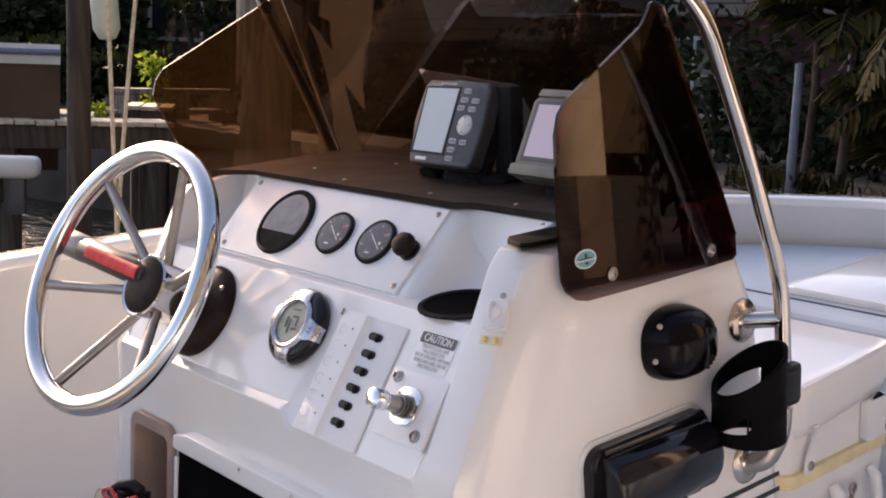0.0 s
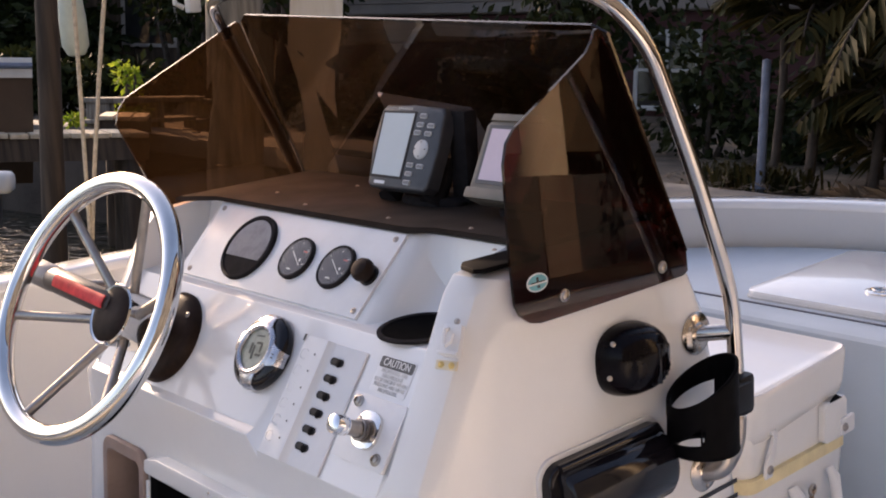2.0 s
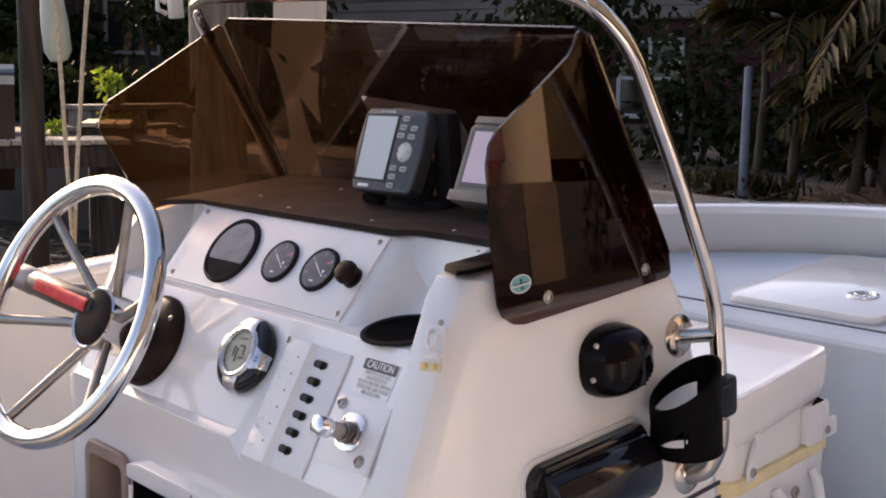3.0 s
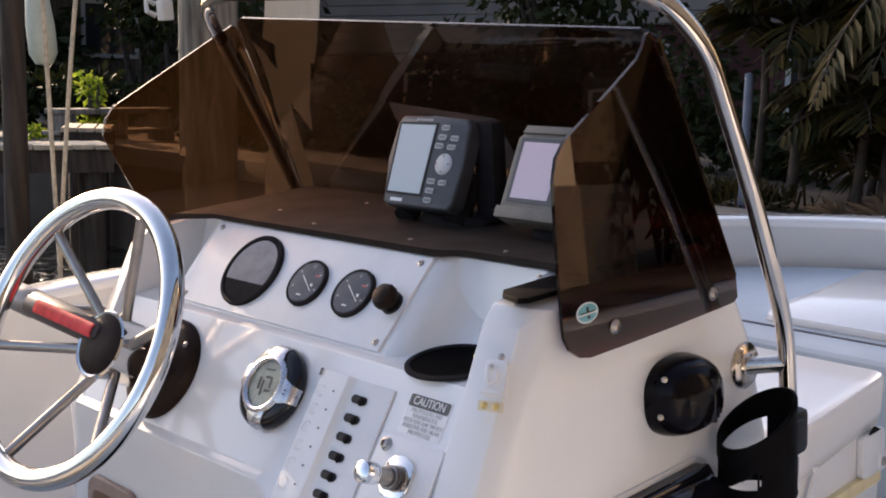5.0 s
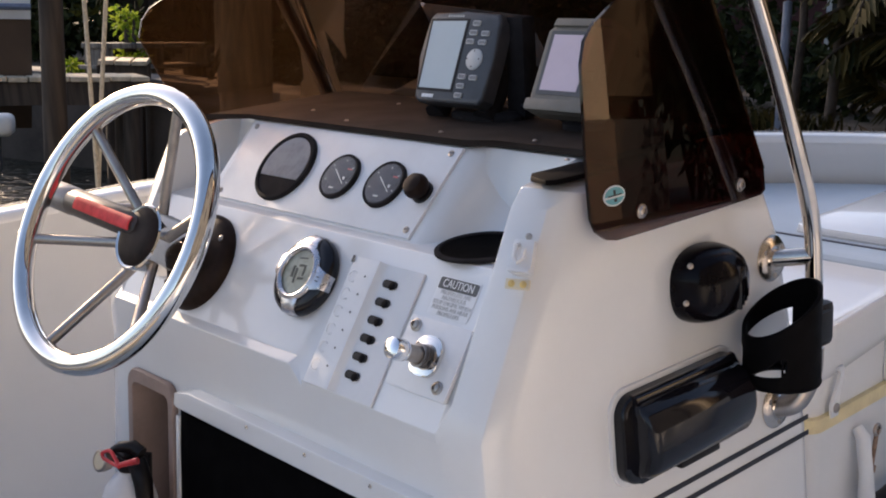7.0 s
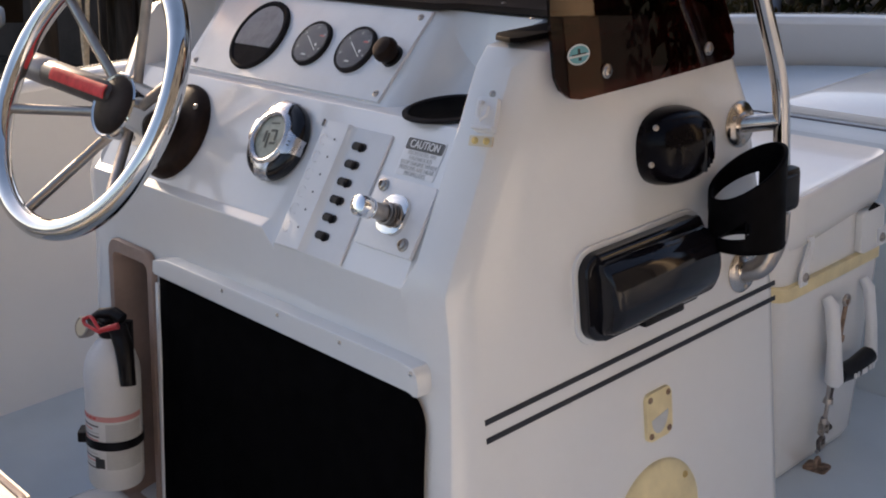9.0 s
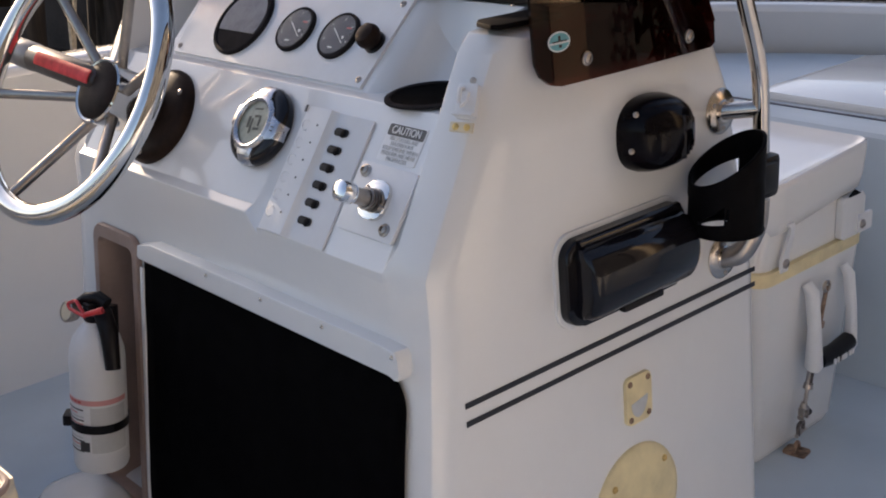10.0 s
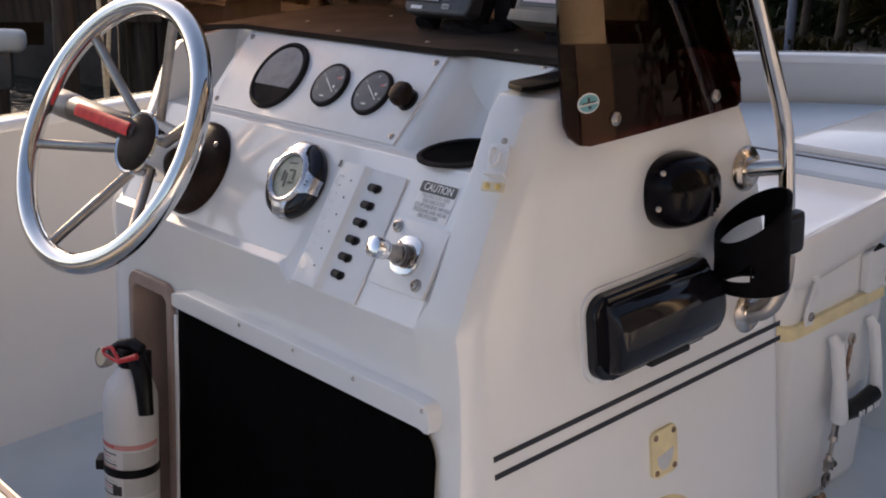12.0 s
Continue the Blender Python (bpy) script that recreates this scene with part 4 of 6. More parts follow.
part("screen_frame", prism([(-0.0715, -0.0555), (0.0085, -0.056), (0.0110, 0.0625), (-0.0735, 0.0615)], -0.001, 0.0009), BLACK, gps, smooth=False, m=gm.copy())
keys = [(0.029, 0.055), (0.026, 0.040), (0.052, 0.039), (0.023, 0.026), (0.049, 0.025), (0.023, -0.030), (0.047, -0.031), (0.024, -0.045), (0.024, -0.060)]
for x, y in keys:
    bt = part("button", prism(rrect(0.0160, 0.0080, 0.002, cx=x, cy=y), 0.0, 0.0022, 0.0006), KEY_GREY, gps, "outlined grey rubber button", m=gm.copy())
    part("key_top", prism(rrect(0.0130, 0.0054, 0.0014, cx=x, cy=y), 0.0020, 0.0026), KEY_MID, bt, "darker key top", smooth=False, m=gm.copy())
part("rocker_pad", moved(lathe([(0, 0.004), (0.012, 0.0036), (0.0165, 0.0015), (0.017, 0), (0, 0)], 32), gm @ Matrix.Translation((0.040, -0.002, 0))), KEY_GREY, gps, "round grey rocker pad")
for a in (0, 90, 180, 270):
    part("arrow", moved(box((0.0022, 0.0022, 0.0004), (0.0125, 0, 0.0040)), gm @ Matrix.Translation((0.040, -0.002, 0)) @ Matrix.Rotation(radians(a), 4, "Z")), DARK_INK, gps, smooth=False)
part("badge", box((0.026, 0.0055, 0.0006), (-0.044, -0.0635, 0.0005)), WHITE_INK, gps, smooth=False, m=gm.copy())
for i in range(7):
    part("letter_bar", box((0.0028, 0.0035, 0.0004), (-0.036 + 0.0052 * i, 0.0665, 0.0005)), KEY_GREY, gps, smooth=False, m=gm.copy())
part("base", lathe([(0, 0), (0.058, 0), (0.058, 0.006), (0.050, 0.012), (0, 0.013)], 32), BEZEL, gps, m=Matrix.Translation((-0.37, 0.415, DASH)) @ Matrix.Diagonal((1.2, 0.62, 1, 1)))
for x in (-0.452, -0.345):
    part("yoke_arm", tube([(x, 0.385, DASH + 0.002), (x, 0.398, DASH + 0.012), (x, 0.415, DASH + 0.032), (x, 0.432, DASH + 0.07)], [0.020, 0.016, 0.013, 0.013], 12), BEZEL, gps)
part("yoke_column", box((0.040, 0.030, 0.150), (-0.318, 0.440, DASH + 0.076), 0.008), BEZEL, gps)

sm = frame_at((-0.180, 0.398, 0.962), (0.01, -0.885, 0.466))
snd = thing("fish_finder", "taupe fish finder with blank pinkish screen on a pedestal", "fish finder", (-0.18, 0.42, DASH))
shape2 = [(-0.061, -0.064), (-0.056, -0.068), (0.056, -0.068), (0.061, -0.064), (0.064, 0.052), (0.052, 0.064), (-0.050, 0.064), (-0.063, 0.052)]
part("case", prism(shape2, -0.030, 0.0, 0.005, 3), TAUPE_CASE, snd, m=sm.copy())
part("visor", prism([(-0.052, 0.058), (0.052, 0.058), (0.048, 0.0695), (-0.048, 0.0695)], -0.04, 0.006, 0.003), TAUPE_CASE, snd, m=sm.copy())
part("lower_lip", box((0.124, 0.018, 0.012), (0, -0.058, 0.001), 0.004), TAUPE_CASE, snd, m=sm.copy())
part("screen_frame", prism([(-0.051, -0.042), (0.051, -0.042), (0.053, 0.052), (-0.054, 0.052)], 0, 0.0012), GREY_CASE, snd, smooth=False, m=sm.copy())
part("screen", prism([(-0.045, -0.036), (0.022, -0.036), (0.024, 0.046), (-0.047, 0.046)], 0.0012, 0.0018), LCD_PINK, snd, "blank pinkish screen", smooth=False, m=sm.copy())
for y in (-0.002, -0.017):
    part("button", prism(rrect(0.013, 0.0085, 0.003, cx=0.036, cy=y), 0.001, 0.004, 0.001), GREY_CASE, snd, "dark oval button", m=sm.copy())
part("pedestal", lathe([(0, 0), (0.036, 0), (0.036, 0.008), (0.026, 0.014), (0.022, 0.026), (0.022, 0.050), (0, 0.052)], 28), BEZEL, snd, m=Matrix.Translation((-0.172, 0.42, DASH)))
part("cable", tube(rounded([(-0.30, 0.42, DASH + 0.02), (-0.27, 0.44, DASH + 0.035), (-0.23, 0.44, DASH + 0.045), (-0.20, 0.43, DASH + 0.04)], 0.03), 0.004, 8), BLACK, snd)
part("cable", tube(rounded([(-0.215, 0.40, DASH + 0.045), (-0.222, 0.40, DASH + 0.025), (-0.214, 0.41, DASH + 0.010), (-0.20, 0.42, DASH + 0.004)], 0.02), 0.0035, 8), BLACK, snd)

# ---- starboard side fittings ----
SP = on_side(0.366, 0.514)
spk = thing("stereo_housing", "glossy black marine stereo housing with white gasket", "stereo housing", SP.translation)
part("gasket", prism(rrect(0.264, 0.134, 0.032, 8), 0.0, 0.005, 0.002), GEL, spk, "white gasket", m=SP.copy())
part("frame", prism(rrect(0.252, 0.120, 0.028, 8), 0.004, 0.022, 0.007, 3), BLACK_GLOSS, spk, m=SP.copy())
b = bmesh.new()
for i, t in enumerate((-0.110, -0.1065, -0.098, 0.098, 0.1065, 0.110)):
    k = (0.80, 0.93, 1.0, 1.0, 0.93, 0.80)[i]
    for j in range(15):
        a = math.pi * j / 14
        b.verts.new((t, k * 0.052 * math.cos(a), 0.012 + k * (0.050 * math.sin(a) ** 0.7)))
b.verts.ensure_lookup_table()
for i in range(5):
    for j in range(14):
        b.faces.new((b.verts[i * 15 + j], b.verts[i * 15 + j + 1], b.verts[(i + 1) * 15 + j + 1], b.verts[(i + 1) * 15 + j]))
b.faces.new(b.verts[0:15])
b.faces.new(b.verts[75:90][::-1])
part("door", b, BLACK_GLOSS, spk, "rounded smoked black door", m=SP.copy(), angle=50)
part("hinge", tube([(-0.105, 0.053, 0.020), (0.106, 0.053, 0.020)], 0.008, 12), BLACK_GLOSS, spk, m=SP.copy())
part("latch", box((0.085, 0.010, 0.012), (0.02, -0.060, 0.022), 0.003), BLACK, spk, m=SP.copy())

BM = on_side(0.430, 0.681)
horn = thing("horn_cover", "black domed plastic horn cover with two screws", "horn", BM.translation)
prof = [(0.062, 0.0), (0.0630, 0.008), (0.0615, 0.020), (0.057, 0.034), (0.050, 0.045), (0.040, 0.053), (0.022, 0.058), (0, 0.0595)]
b = lathe(prof, 40)
for v in b.verts:
    a = math.atan2(v.co.y, v.co.x)
    q = (abs(math.cos(a)) ** 2.5 + abs(math.sin(a)) ** 2.5) ** (-1 / 2.5)
    v.co.x *= q * 0.96
    v.co.y *= q * 0.84
    v.co.x += v.co.z * 0.08
part("cover", b, BLACK_DULL, horn, m=BM.copy(), angle=50)
for y, z in ((0.382, 0.717), (0.373, 0.669)):
    part("screw", screw(bmesh.new(), 0, 0, 0.0, 0.0032), STEEL_DULL, horn, m=Matrix.Translation((0.030, y, z)) @ frame_at((0, 0, 0), (0.62, -0.75, 0.15)))
for i in range(5):
    xl = 0.012 + 0.0105 * i
    part("louvre", box((0.0035, 0.060 - 0.006 * i, 0.008), (xl, -0.004, 0.0585 - 0.30 * (xl - 0.006) - 9.0 * max(0.0, xl - 0.03) ** 2), 0.0012, 1, rot=Matrix.Rotation(radians(28), 3, "Y")), BLACK_GLOSS, horn, "glossy black louvre", m=BM.copy())

# cup holder clamped on the rail
CUPC = Vector((0.076, 0.524, 0.530))
cupn = thing("drink_holder", "black plastic drink holder clamped to the rail", "drink holder", CUPC)
b = bmesh.new()
NA, NZ, RC = 120, 48, 0.051


def top_at(a):
    return 0.105 + 0.033 * math.cos(a - radians(62))


grid = [[b.verts.new((RC * (1.05 - 0.02 * j / NZ) * math.cos(2 * math.pi * i / NA), RC * (1.05 - 0.02 * j / NZ) * math.sin(2 * math.pi * i / NA), top_at(2 * math.pi * i / NA) * j / NZ)) for i in range(NA)] for j in range(NZ + 1)]
for j in range(NZ):
    for i in range(NA):
        deg = 360 * (i + 0.5) / NA
        t = (j + 0.5) / NZ
        if 254 < deg < 302 and 0.25 < t < 0.27 + 0.28 * (deg - 254) / 48 or 306 < deg < 310 and 0.31 < t < 0.50:
            continue
        if 105 < deg < 228 and 0.12 < t < 0.70:
            continue
        b.faces.new((grid[j][i], grid[j][(i + 1) % NA], grid[j + 1][(i + 1) % NA], grid[j + 1][i]))
cb = part("body", b, BLACK_MATT, cupn, m=Matrix.Translation(CUPC))
sd = cb.modifiers.new("wall", "SOLIDIFY")
sd.thickness = 0.005
part("bottom_ring", lathe([(0.038, 0), (0.0535, 0), (0.0545, 0.003), (0.038, 0.004), (0.038, 0)], 36), BLACK_MATT, cupn, m=Matrix.Translation(CUPC))
part("clamp", box((0.034, 0.040, 0.066), (0.066, 0.632, 0.583), 0.011), BLACK, cupn)
part("clamp_arm", box((0.030, 0.056, 0.045), (0.074, 0.606, 0.585), 0.004), BLACK, cupn)
part("clamp_screw", lathe([(0, 0.004), (0.005, 0.0035), (0.006, 0), (0, 0)], 14), STEEL_DULL, cupn, "dull steel clamp screw", m=Matrix.Translation((0.066, 0.632, 0.616)))

# cleat plate and deck plate, both yellowed
CP = on_side(0.393, 0.2975)
plate = thing("vent_plate", "small yellowed plastic vent plate with four screws", "vent", CP.translation)
part("plate", prism(rrect(0.056, 0.074, 0.010), 0.0, 0.006, 0.002), YELLOWED, plate, m=CP.copy())
part("slot", prism([(0.0185 * math.cos(radians(t)), 0.027 * math.sin(radians(t)) - 0.001 + 0.18 * 0.0185 * math.cos(radians(t))) for t in range(180, 361, 20)], 0.006, 0.0065), KEY_GREY, plate, "grey half-moon opening", smooth=False, m=CP.copy())
for x, y in ((-0.020, 0.028), (0.020, 0.028), (-0.020, -0.028), (0.020, -0.028)):
    part("screw", screw(bmesh.new(), x, y, 0.006, 0.0038), RUST, plate, "dark screw", m=CP.copy())
RP = on_side(0.384, 0.131)
rdp = thing("access_plate", "round yellowed plastic access plate on the console side", "access plate", RP.translation)
part("disc", lathe([(0, 0.016), (0.060, 0.0145), (0.080, 0.011), (0.090, 0.007), (0.093, 0.002), (0.093, 0), (0, 0)], 48), YELLOWED, rdp, m=RP.copy())
for a in (45, 140, 225, 315):
    part("screw", screw(bmesh.new(), 0.077 * math.cos(radians(a)), 0.077 * math.sin(radians(a)), 0.0115, 0.0045), BRASS, rdp, m=RP.copy())

# ---- fire extinguisher in its niche ----
NM = Matrix.Translation((-0.768, -0.0075, 0.232)) @ Matrix((Vector((1, 0, 0)), Vector((0, 0.106, 0.994)), Vector((0, -0.994, 0.106)))).transposed().to_4x4()
niche = thing("niche_frame", "brown plastic frame round the extinguisher niche", "frame", NM.translation)
b = bmesh.new()
outer_l, inner_l = rrect(0.152, 0.500, 0.026, 5), rrect(0.116, 0.452, 0.014, 5)
layers = []
for pts, z in ((outer_l, 0.0), (outer_l, 0.006), ([(x * 0.975, y * 0.992) for x, y in outer_l], 0.009), ([(x * 1.03, y * 1.008) for x, y in inner_l], 0.009), (inner_l, 0.005), (inner_l, -0.06)):
    layers.append([b.verts.new((x, y, z)) for x, y in pts])
for r0, r1 in zip(layers, layers[1:]):
    for i in range(len(r0)):
        b.faces.new((r0[i], r0[(i + 1) % len(r0)], r1[(i + 1) % len(r0)], r1[i]))
part("surround", b, BROWN, niche, m=NM.copy())
part("recess_back", prism([(x * 0.99, y * 0.99) for x, y in inner_l], -0.063, -0.060), BROWN_DEEP, niche, m=NM.copy())

e0, e1 = Vector((-0.7345, -0.089, 0.094)), Vector((-0.721, -0.066, 0.362))
EM = frame_at(e0, e1 - e0, (0, 1, 0)) @ Matrix.Diagonal((1, 1, 0.875, 1))
ext = thing("fire_extinguisher", "white fire extinguisher with red pin and black head", "fire extinguisher", e0)
part("cylinder", lathe([(0, 0), (0.036, 0), (0.043, 0.004), (0.0455, 0.012), (0.0455, 0.225), (0.044, 0.245), (0.038, 0.268), (0.026, 0.288), (0.016, 0.298), (0.015, 0.306), (0, 0.306)], 44), WHITE_PLASTIC, ext, m=EM.copy())
head = part("head", moved(joined(lathe([(0, 0.302), (0.017, 0.302), (0.019, 0.306), (0.019, 0.326), (0.015, 0.333), (0, 0.334)], 24), box((0.034, 0.040, 0.012), (0.002, 0.0, 0.3365), 0.005, 3)), EM), BLACK, ext, "black valve head")
part("top_lever", tube([Vector((-0.736, -0.082, 0.388)), Vector((-0.724, -0.074, 0.396)), Vector((-0.706, -0.062, 0.398)), Vector((-0.690, -0.056, 0.390))], [0.008, 0.010, 0.011, 0.010], 16), BLACK, ext, "black top lever")
part("handle", tube([Vector((-0.716, -0.064, 0.380)), Vector((-0.694, -0.064, 0.374)), Vector((-0.676, -0.067, 0.350)), Vector((-0.667, -0.072, 0.322)), Vector((-0.662, -0.076, 0.290))], [0.012, 0.016, 0.016, 0.014, 0.013], 12, flat=0.75), BLACK, ext, "black squeeze handle")
pr = Vector((-0.716, -0.096, 0.386))
part("pin_ring", tube(rounded([pr + Vector(p) for p in ((0.024, 0.0, -0.006), (-0.020, -0.004, -0.003), (-0.028, -0.002, 0.003), (-0.004, 0.002, 0.014), (0.026, 0.0, -0.004))], 0.008, 4), 0.0030, 8), RED, ext, "red safety pin ring")
part("pin_tab", tube([pr + Vector((0.022, 0.0, -0.004)), pr + Vector((0.046, 0.022, 0.004))], [0.004, 0.0055], 10), RED, ext, "red pull tab")
gmx = frame_at((-0.766, -0.090, 0.366), (0.12, -0.90, 0.36))
gd = part("pressure_dial", moved(lathe([(0, -0.014), (0.014, -0.014), (0.0175, -0.004), (0.0180, 0.004), (0.015, 0.006), (0.0145, 0.004), (0, 0.004)], 24), gmx), STEEL_DULL, ext, "round steel-rimmed pressure dial")
part("dial_face", moved(lathe([(0, 0.0046), (0.0142, 0.0046), (0.0142, 0.0042), (0, 0.0042)], 20), gmx), CREAM_VINYL, gd)


def wrapped(z, h, a0, a1, r):
    b = bmesh.new()
    n = max(3, int(abs(a1 - a0) / 8))
    r0 = [b.verts.new((r * math.cos(radians(a0 + (a1 - a0) * i / n)), r * math.sin(radians(a0 + (a1 - a0) * i / n)), z)) for i in range(n + 1)]
    r1 = [b.verts.new((v.co.x, v.co.y, z + h)) for v in r0]
    for i in range(n):
        b.faces.new((r0[i], r0[i + 1], r1[i + 1], r1[i]))
    return b


facing = math.degrees(math.atan2((EM.inverted().to_3x3() @ Vector((0.6, -0.75, 0))).y, (EM.inverted().to_3x3() @ Vector((0.6, -0.75, 0))).x))
lb = part("label", wrapped(0.045, 0.115, facing - 95, facing + 95, 0.0459), WHITE_INK, ext, "white instruction label", m=EM.copy())
part("heading_bar", wrapped(0.1485, 0.0105, facing - 88, facing + 88, 0.0461), RED_FADED, lb, "faded red heading band", m=EM.copy())
for c in range(5):
    part("heading_mark", wrapped(0.1515, 0.0045, facing - 66 + 11 * c, facing - 58 + 11 * c, 0.0463), RED_INK, lb, m=EM.copy())
part("table", wrapped(0.050, 0.094, facing + 6, facing + 84, 0.0461), LABEL_GREY, lb, "pale grey printed table", m=EM.copy())
for k in range(13):
    if 4 < k < 8:
        continue
    z_ = 0.050 + 0.0072 * k
    a0 = facing - 62 + random.uniform(0, 4)
    part("print_line", wrapped(z_, 0.0030, a0, a0 + random.uniform(34, 52), 0.0462), (GREY_INK, FADED_INK, RED_FADED)[(k * 7) % 3], lb, m=EM.copy())
    part("print_line", wrapped(z_, 0.0016, facing + 12, facing + 60 + random.uniform(0, 18), 0.0463), FADED_INK, lb, m=EM.copy())
part("icon", wrapped(0.052, 0.020, facing - 20, facing + 2, 0.0464), DARK_INK, lb, "black pictogram", m=EM.copy())
part("strap", wrapped(0.090, 0.018, 0, 360, 0.0475), BLACK, ext, "black bracket strap", m=EM.copy())
part("strap_buckle", moved(box((0.018, 0.030, 0.022), (0, 0, 0.099), 0.004), EM @ Matrix.Rotation(radians(facing - 78), 4, "Z") @ Matrix.Translation((0.050, 0, 0))), BLACK, ext)
part("bracket", moved(box((0.012, 0.03, 0.30), (0, 0, 0.16), 0.003), EM @ Matrix.Rotation(radians(facing + 180), 4, "Z") @ Matrix.Translation((0.052, 0, 0))), BLACK, ext)
b = bmesh.new()
rings = [[b.verts.new((-0.800 + x * k, -0.105 + y * k, FLOOR + z)) for x, y in rrect(0.19, 0.15, 0.06, 8)] for z, k in ((0.0, 1.0), (0.035, 0.97), (0.060, 0.90), (0.076, 0.76), (0.084, 0.55), (0.086, 0.30))]
for r0, r1 in zip(rings, rings[1:]):
    for i in range(len(r0)):
        b.faces.new((r0[i], r0[(i + 1) % len(r0)], r1[(i + 1) % len(r0)], r1[i]))
b.faces.new(rings[-1])
part("foot_rest", b, GEL, console, "white moulded foot")

# ---- ice chest tied down ahead of the console ----
chest = thing("ice_chest", "white plastic ice chest strapped down before the console", "ice chest", (-0.42, 0.97, FLOOR))
CXC, CYC = -0.425, 0.985
b = bmesh.new()
ro = []
for z, gx, gy in ((FLOOR + 0.002, 0.700, 0.275), (FLOOR + 0.02, 0.715, 0.290), (0.300, 0.756, 0.336), (0.312, 0.756, 0.336)):
    ro.append([b.verts.new((CXC + x, CYC + y, z)) for x, y in rrect(gx, gy, 0.03, 4)])
for r0, r1 in zip(ro, ro[1:]):
    for i in range(len(r0)):
        b.faces.new((r0[i], r0[(i + 1) % len(r0)], r1[(i + 1) % len(r0)], r1[i]))
b.faces.new(ro[0][::-1])
b.faces.new(ro[-1])
part("body", b, GEL, chest)
part("seal_band", prism(rrect(0.762, 0.342, 0.03, 4), 0.3122, 0.336, 0.003), YELLOWED, chest, "yellowed rubber seal band", m=Matrix.Translation((CXC, CYC, 0)))
part("collar", prism(rrect(0.742, 0.326, 0.03, 4), 0.3362, 0.420, 0.010, 3), GEL, chest, m=Matrix.Translation((CXC, CYC, 0)))


def lid_line(w, h):
    """The lid's plan: well rounded at the aft corners, tight at the forward ones."""
    out = []
    for cx_, cy_, r, a0 in ((w / 2, h / 2, 0.024, 0), (-w / 2, h / 2, 0.024, 90), (-w / 2, -h / 2, 0.070, 180), (w / 2, -h / 2, 0.070, 270)):
        ox, oy = cx_ - math.copysign(r, cx_), cy_ - math.copysign(r, cy_)
        out += [(ox + r * math.cos(radians(a0 + 11.25 * i)), oy + r * math.sin(radians(a0 + 11.25 * i))) for i in range(9)]
    return out


b = bmesh.new()
ro = []
for z, gx, gy, rise in ((0.408, 0.744, 0.318, 0.10), (0.412, 0.756, 0.330, 0.10), (0.435, 0.764, 0.338, 0.09), (0.488, 0.770, 0.344, 0.075), (0.4985, 0.768, 0.342, 0.075), (0.5010, 0.762, 0.336, 0.075), (0.4990, 0.757, 0.331, 0.075), (0.4900, 0.740, 0.312, 0.060), (0.4865, 0.700, 0.270, 0.04)):
    ro.append([b.verts.new((CXC + x, CYC - 0.010 + y, z + rise * (CYC + y - 0.99))) for x, y in lid_line(gx, gy)])
for r0, r1 in zip(ro, ro[1:]):
    for i in range(len(r0)):
        b.faces.new((r0[i], r0[(i + 1) % len(r0)], r1[(i + 1) % len(r0)], r1[i]))
b.faces.new(ro[0][::-1])
b.faces.new(ro[-1])
part("lid", b, GEL, chest, "white lid with a thin raised rim", angle=55)
SX = CXC + 0.376
strap = [(-0.012, -0.018), (0.009, -0.018), (0.013, 0.0), (0.011, 0.020), (0.023, 0.046), (0.027, 0.060), (0.022, 0.068), (0.006, 0.068), (0.006, 0.062), (0.014, 0.058), (0.009, 0.044), (-0.003, 0.022), (-0.012, 0.004)]
part("hinge_boss", prism(rrect(0.078, 0.080, 0.010), -0.004, 0.009, 0.005, 3), GEL, chest, "moulded boss under the lid", m=frame_at((SX, 1.098, 0.376), (1, 0, 0)))
for y, z, shape_, bx in ((0.878, 0.348, strap, 0.0), (1.137, 0.356, rrect(0.046, 0.034, 0.003), -0.012)):
    lm = frame_at((SX + (0.003 if y < 1 else 0.007), y, z), (1, 0, 0))
    lk = part("strap_latch", prism(shape_, 0.0, 0.006, 0.002), WHITE_PLASTIC, chest, "white hinge strap", m=lm.copy())
    part("bolt", screw(bmesh.new(), bx, -0.002, 0.006, 0.007), STEEL_DULL, lk, "dull bolt", m=lm.copy())
# raised black wedge; the notch's shade is put into its colour
part("notch", prism([(-0.022, 0.0), (0.022, 0.0), (0.002, 0.011), (-0.002, 0.011)], 0, 0.003), BLACK_MATT, chest, "black wedge imitating the shade of a notch under the lid", m=frame_at((SX + 0.0065, 1.098, 0.4145), (1, 0, 0)))
# swing handle
hx = SX + 0.018
for y0, y1 in ((0.955, 0.966), (1.080, 1.094)):
    part("handle_arm", tube([(hx - 0.012, y0, 0.285), (hx, y0, 0.270), (hx + 0.006, (y0 + y1) / 2, 0.20), (hx + 0.006, y1, 0.125), (hx + 0.004, y1, 0.118)], ([0.010, 0.013, 0.0125, 0.017, 0.013] if y0 < 1 else [0.008, 0.011, 0.0105, 0.0125, 0.010]), 14), WHITE_PLASTIC, chest, "white handle arm")
grip = part("handle_grip", tube([(hx + 0.006, 0.978, 0.132), (hx + 0.008, 1.03, 0.128), (hx + 0.006, 1.084, 0.136)], [0.017, 0.019, 0.017], 16), BLACK, chest, "black handle grip")
for yy, w in ((1.005, 0.006), (1.016, 0.005), (1.036, 0.018), (1.056, 0.005), (1.066, 0.006)):
    part("grip_mark", box((0.003, w, 0.010), (hx + 0.0262, yy, 0.126)), WHITE_INK, grip, smooth=False)
lash = thing("tie_down", "weathered turnbuckle tie-down shackled to a deck pad eye", "turnbuckle", (-0.0436, 0.9558, FLOOR))
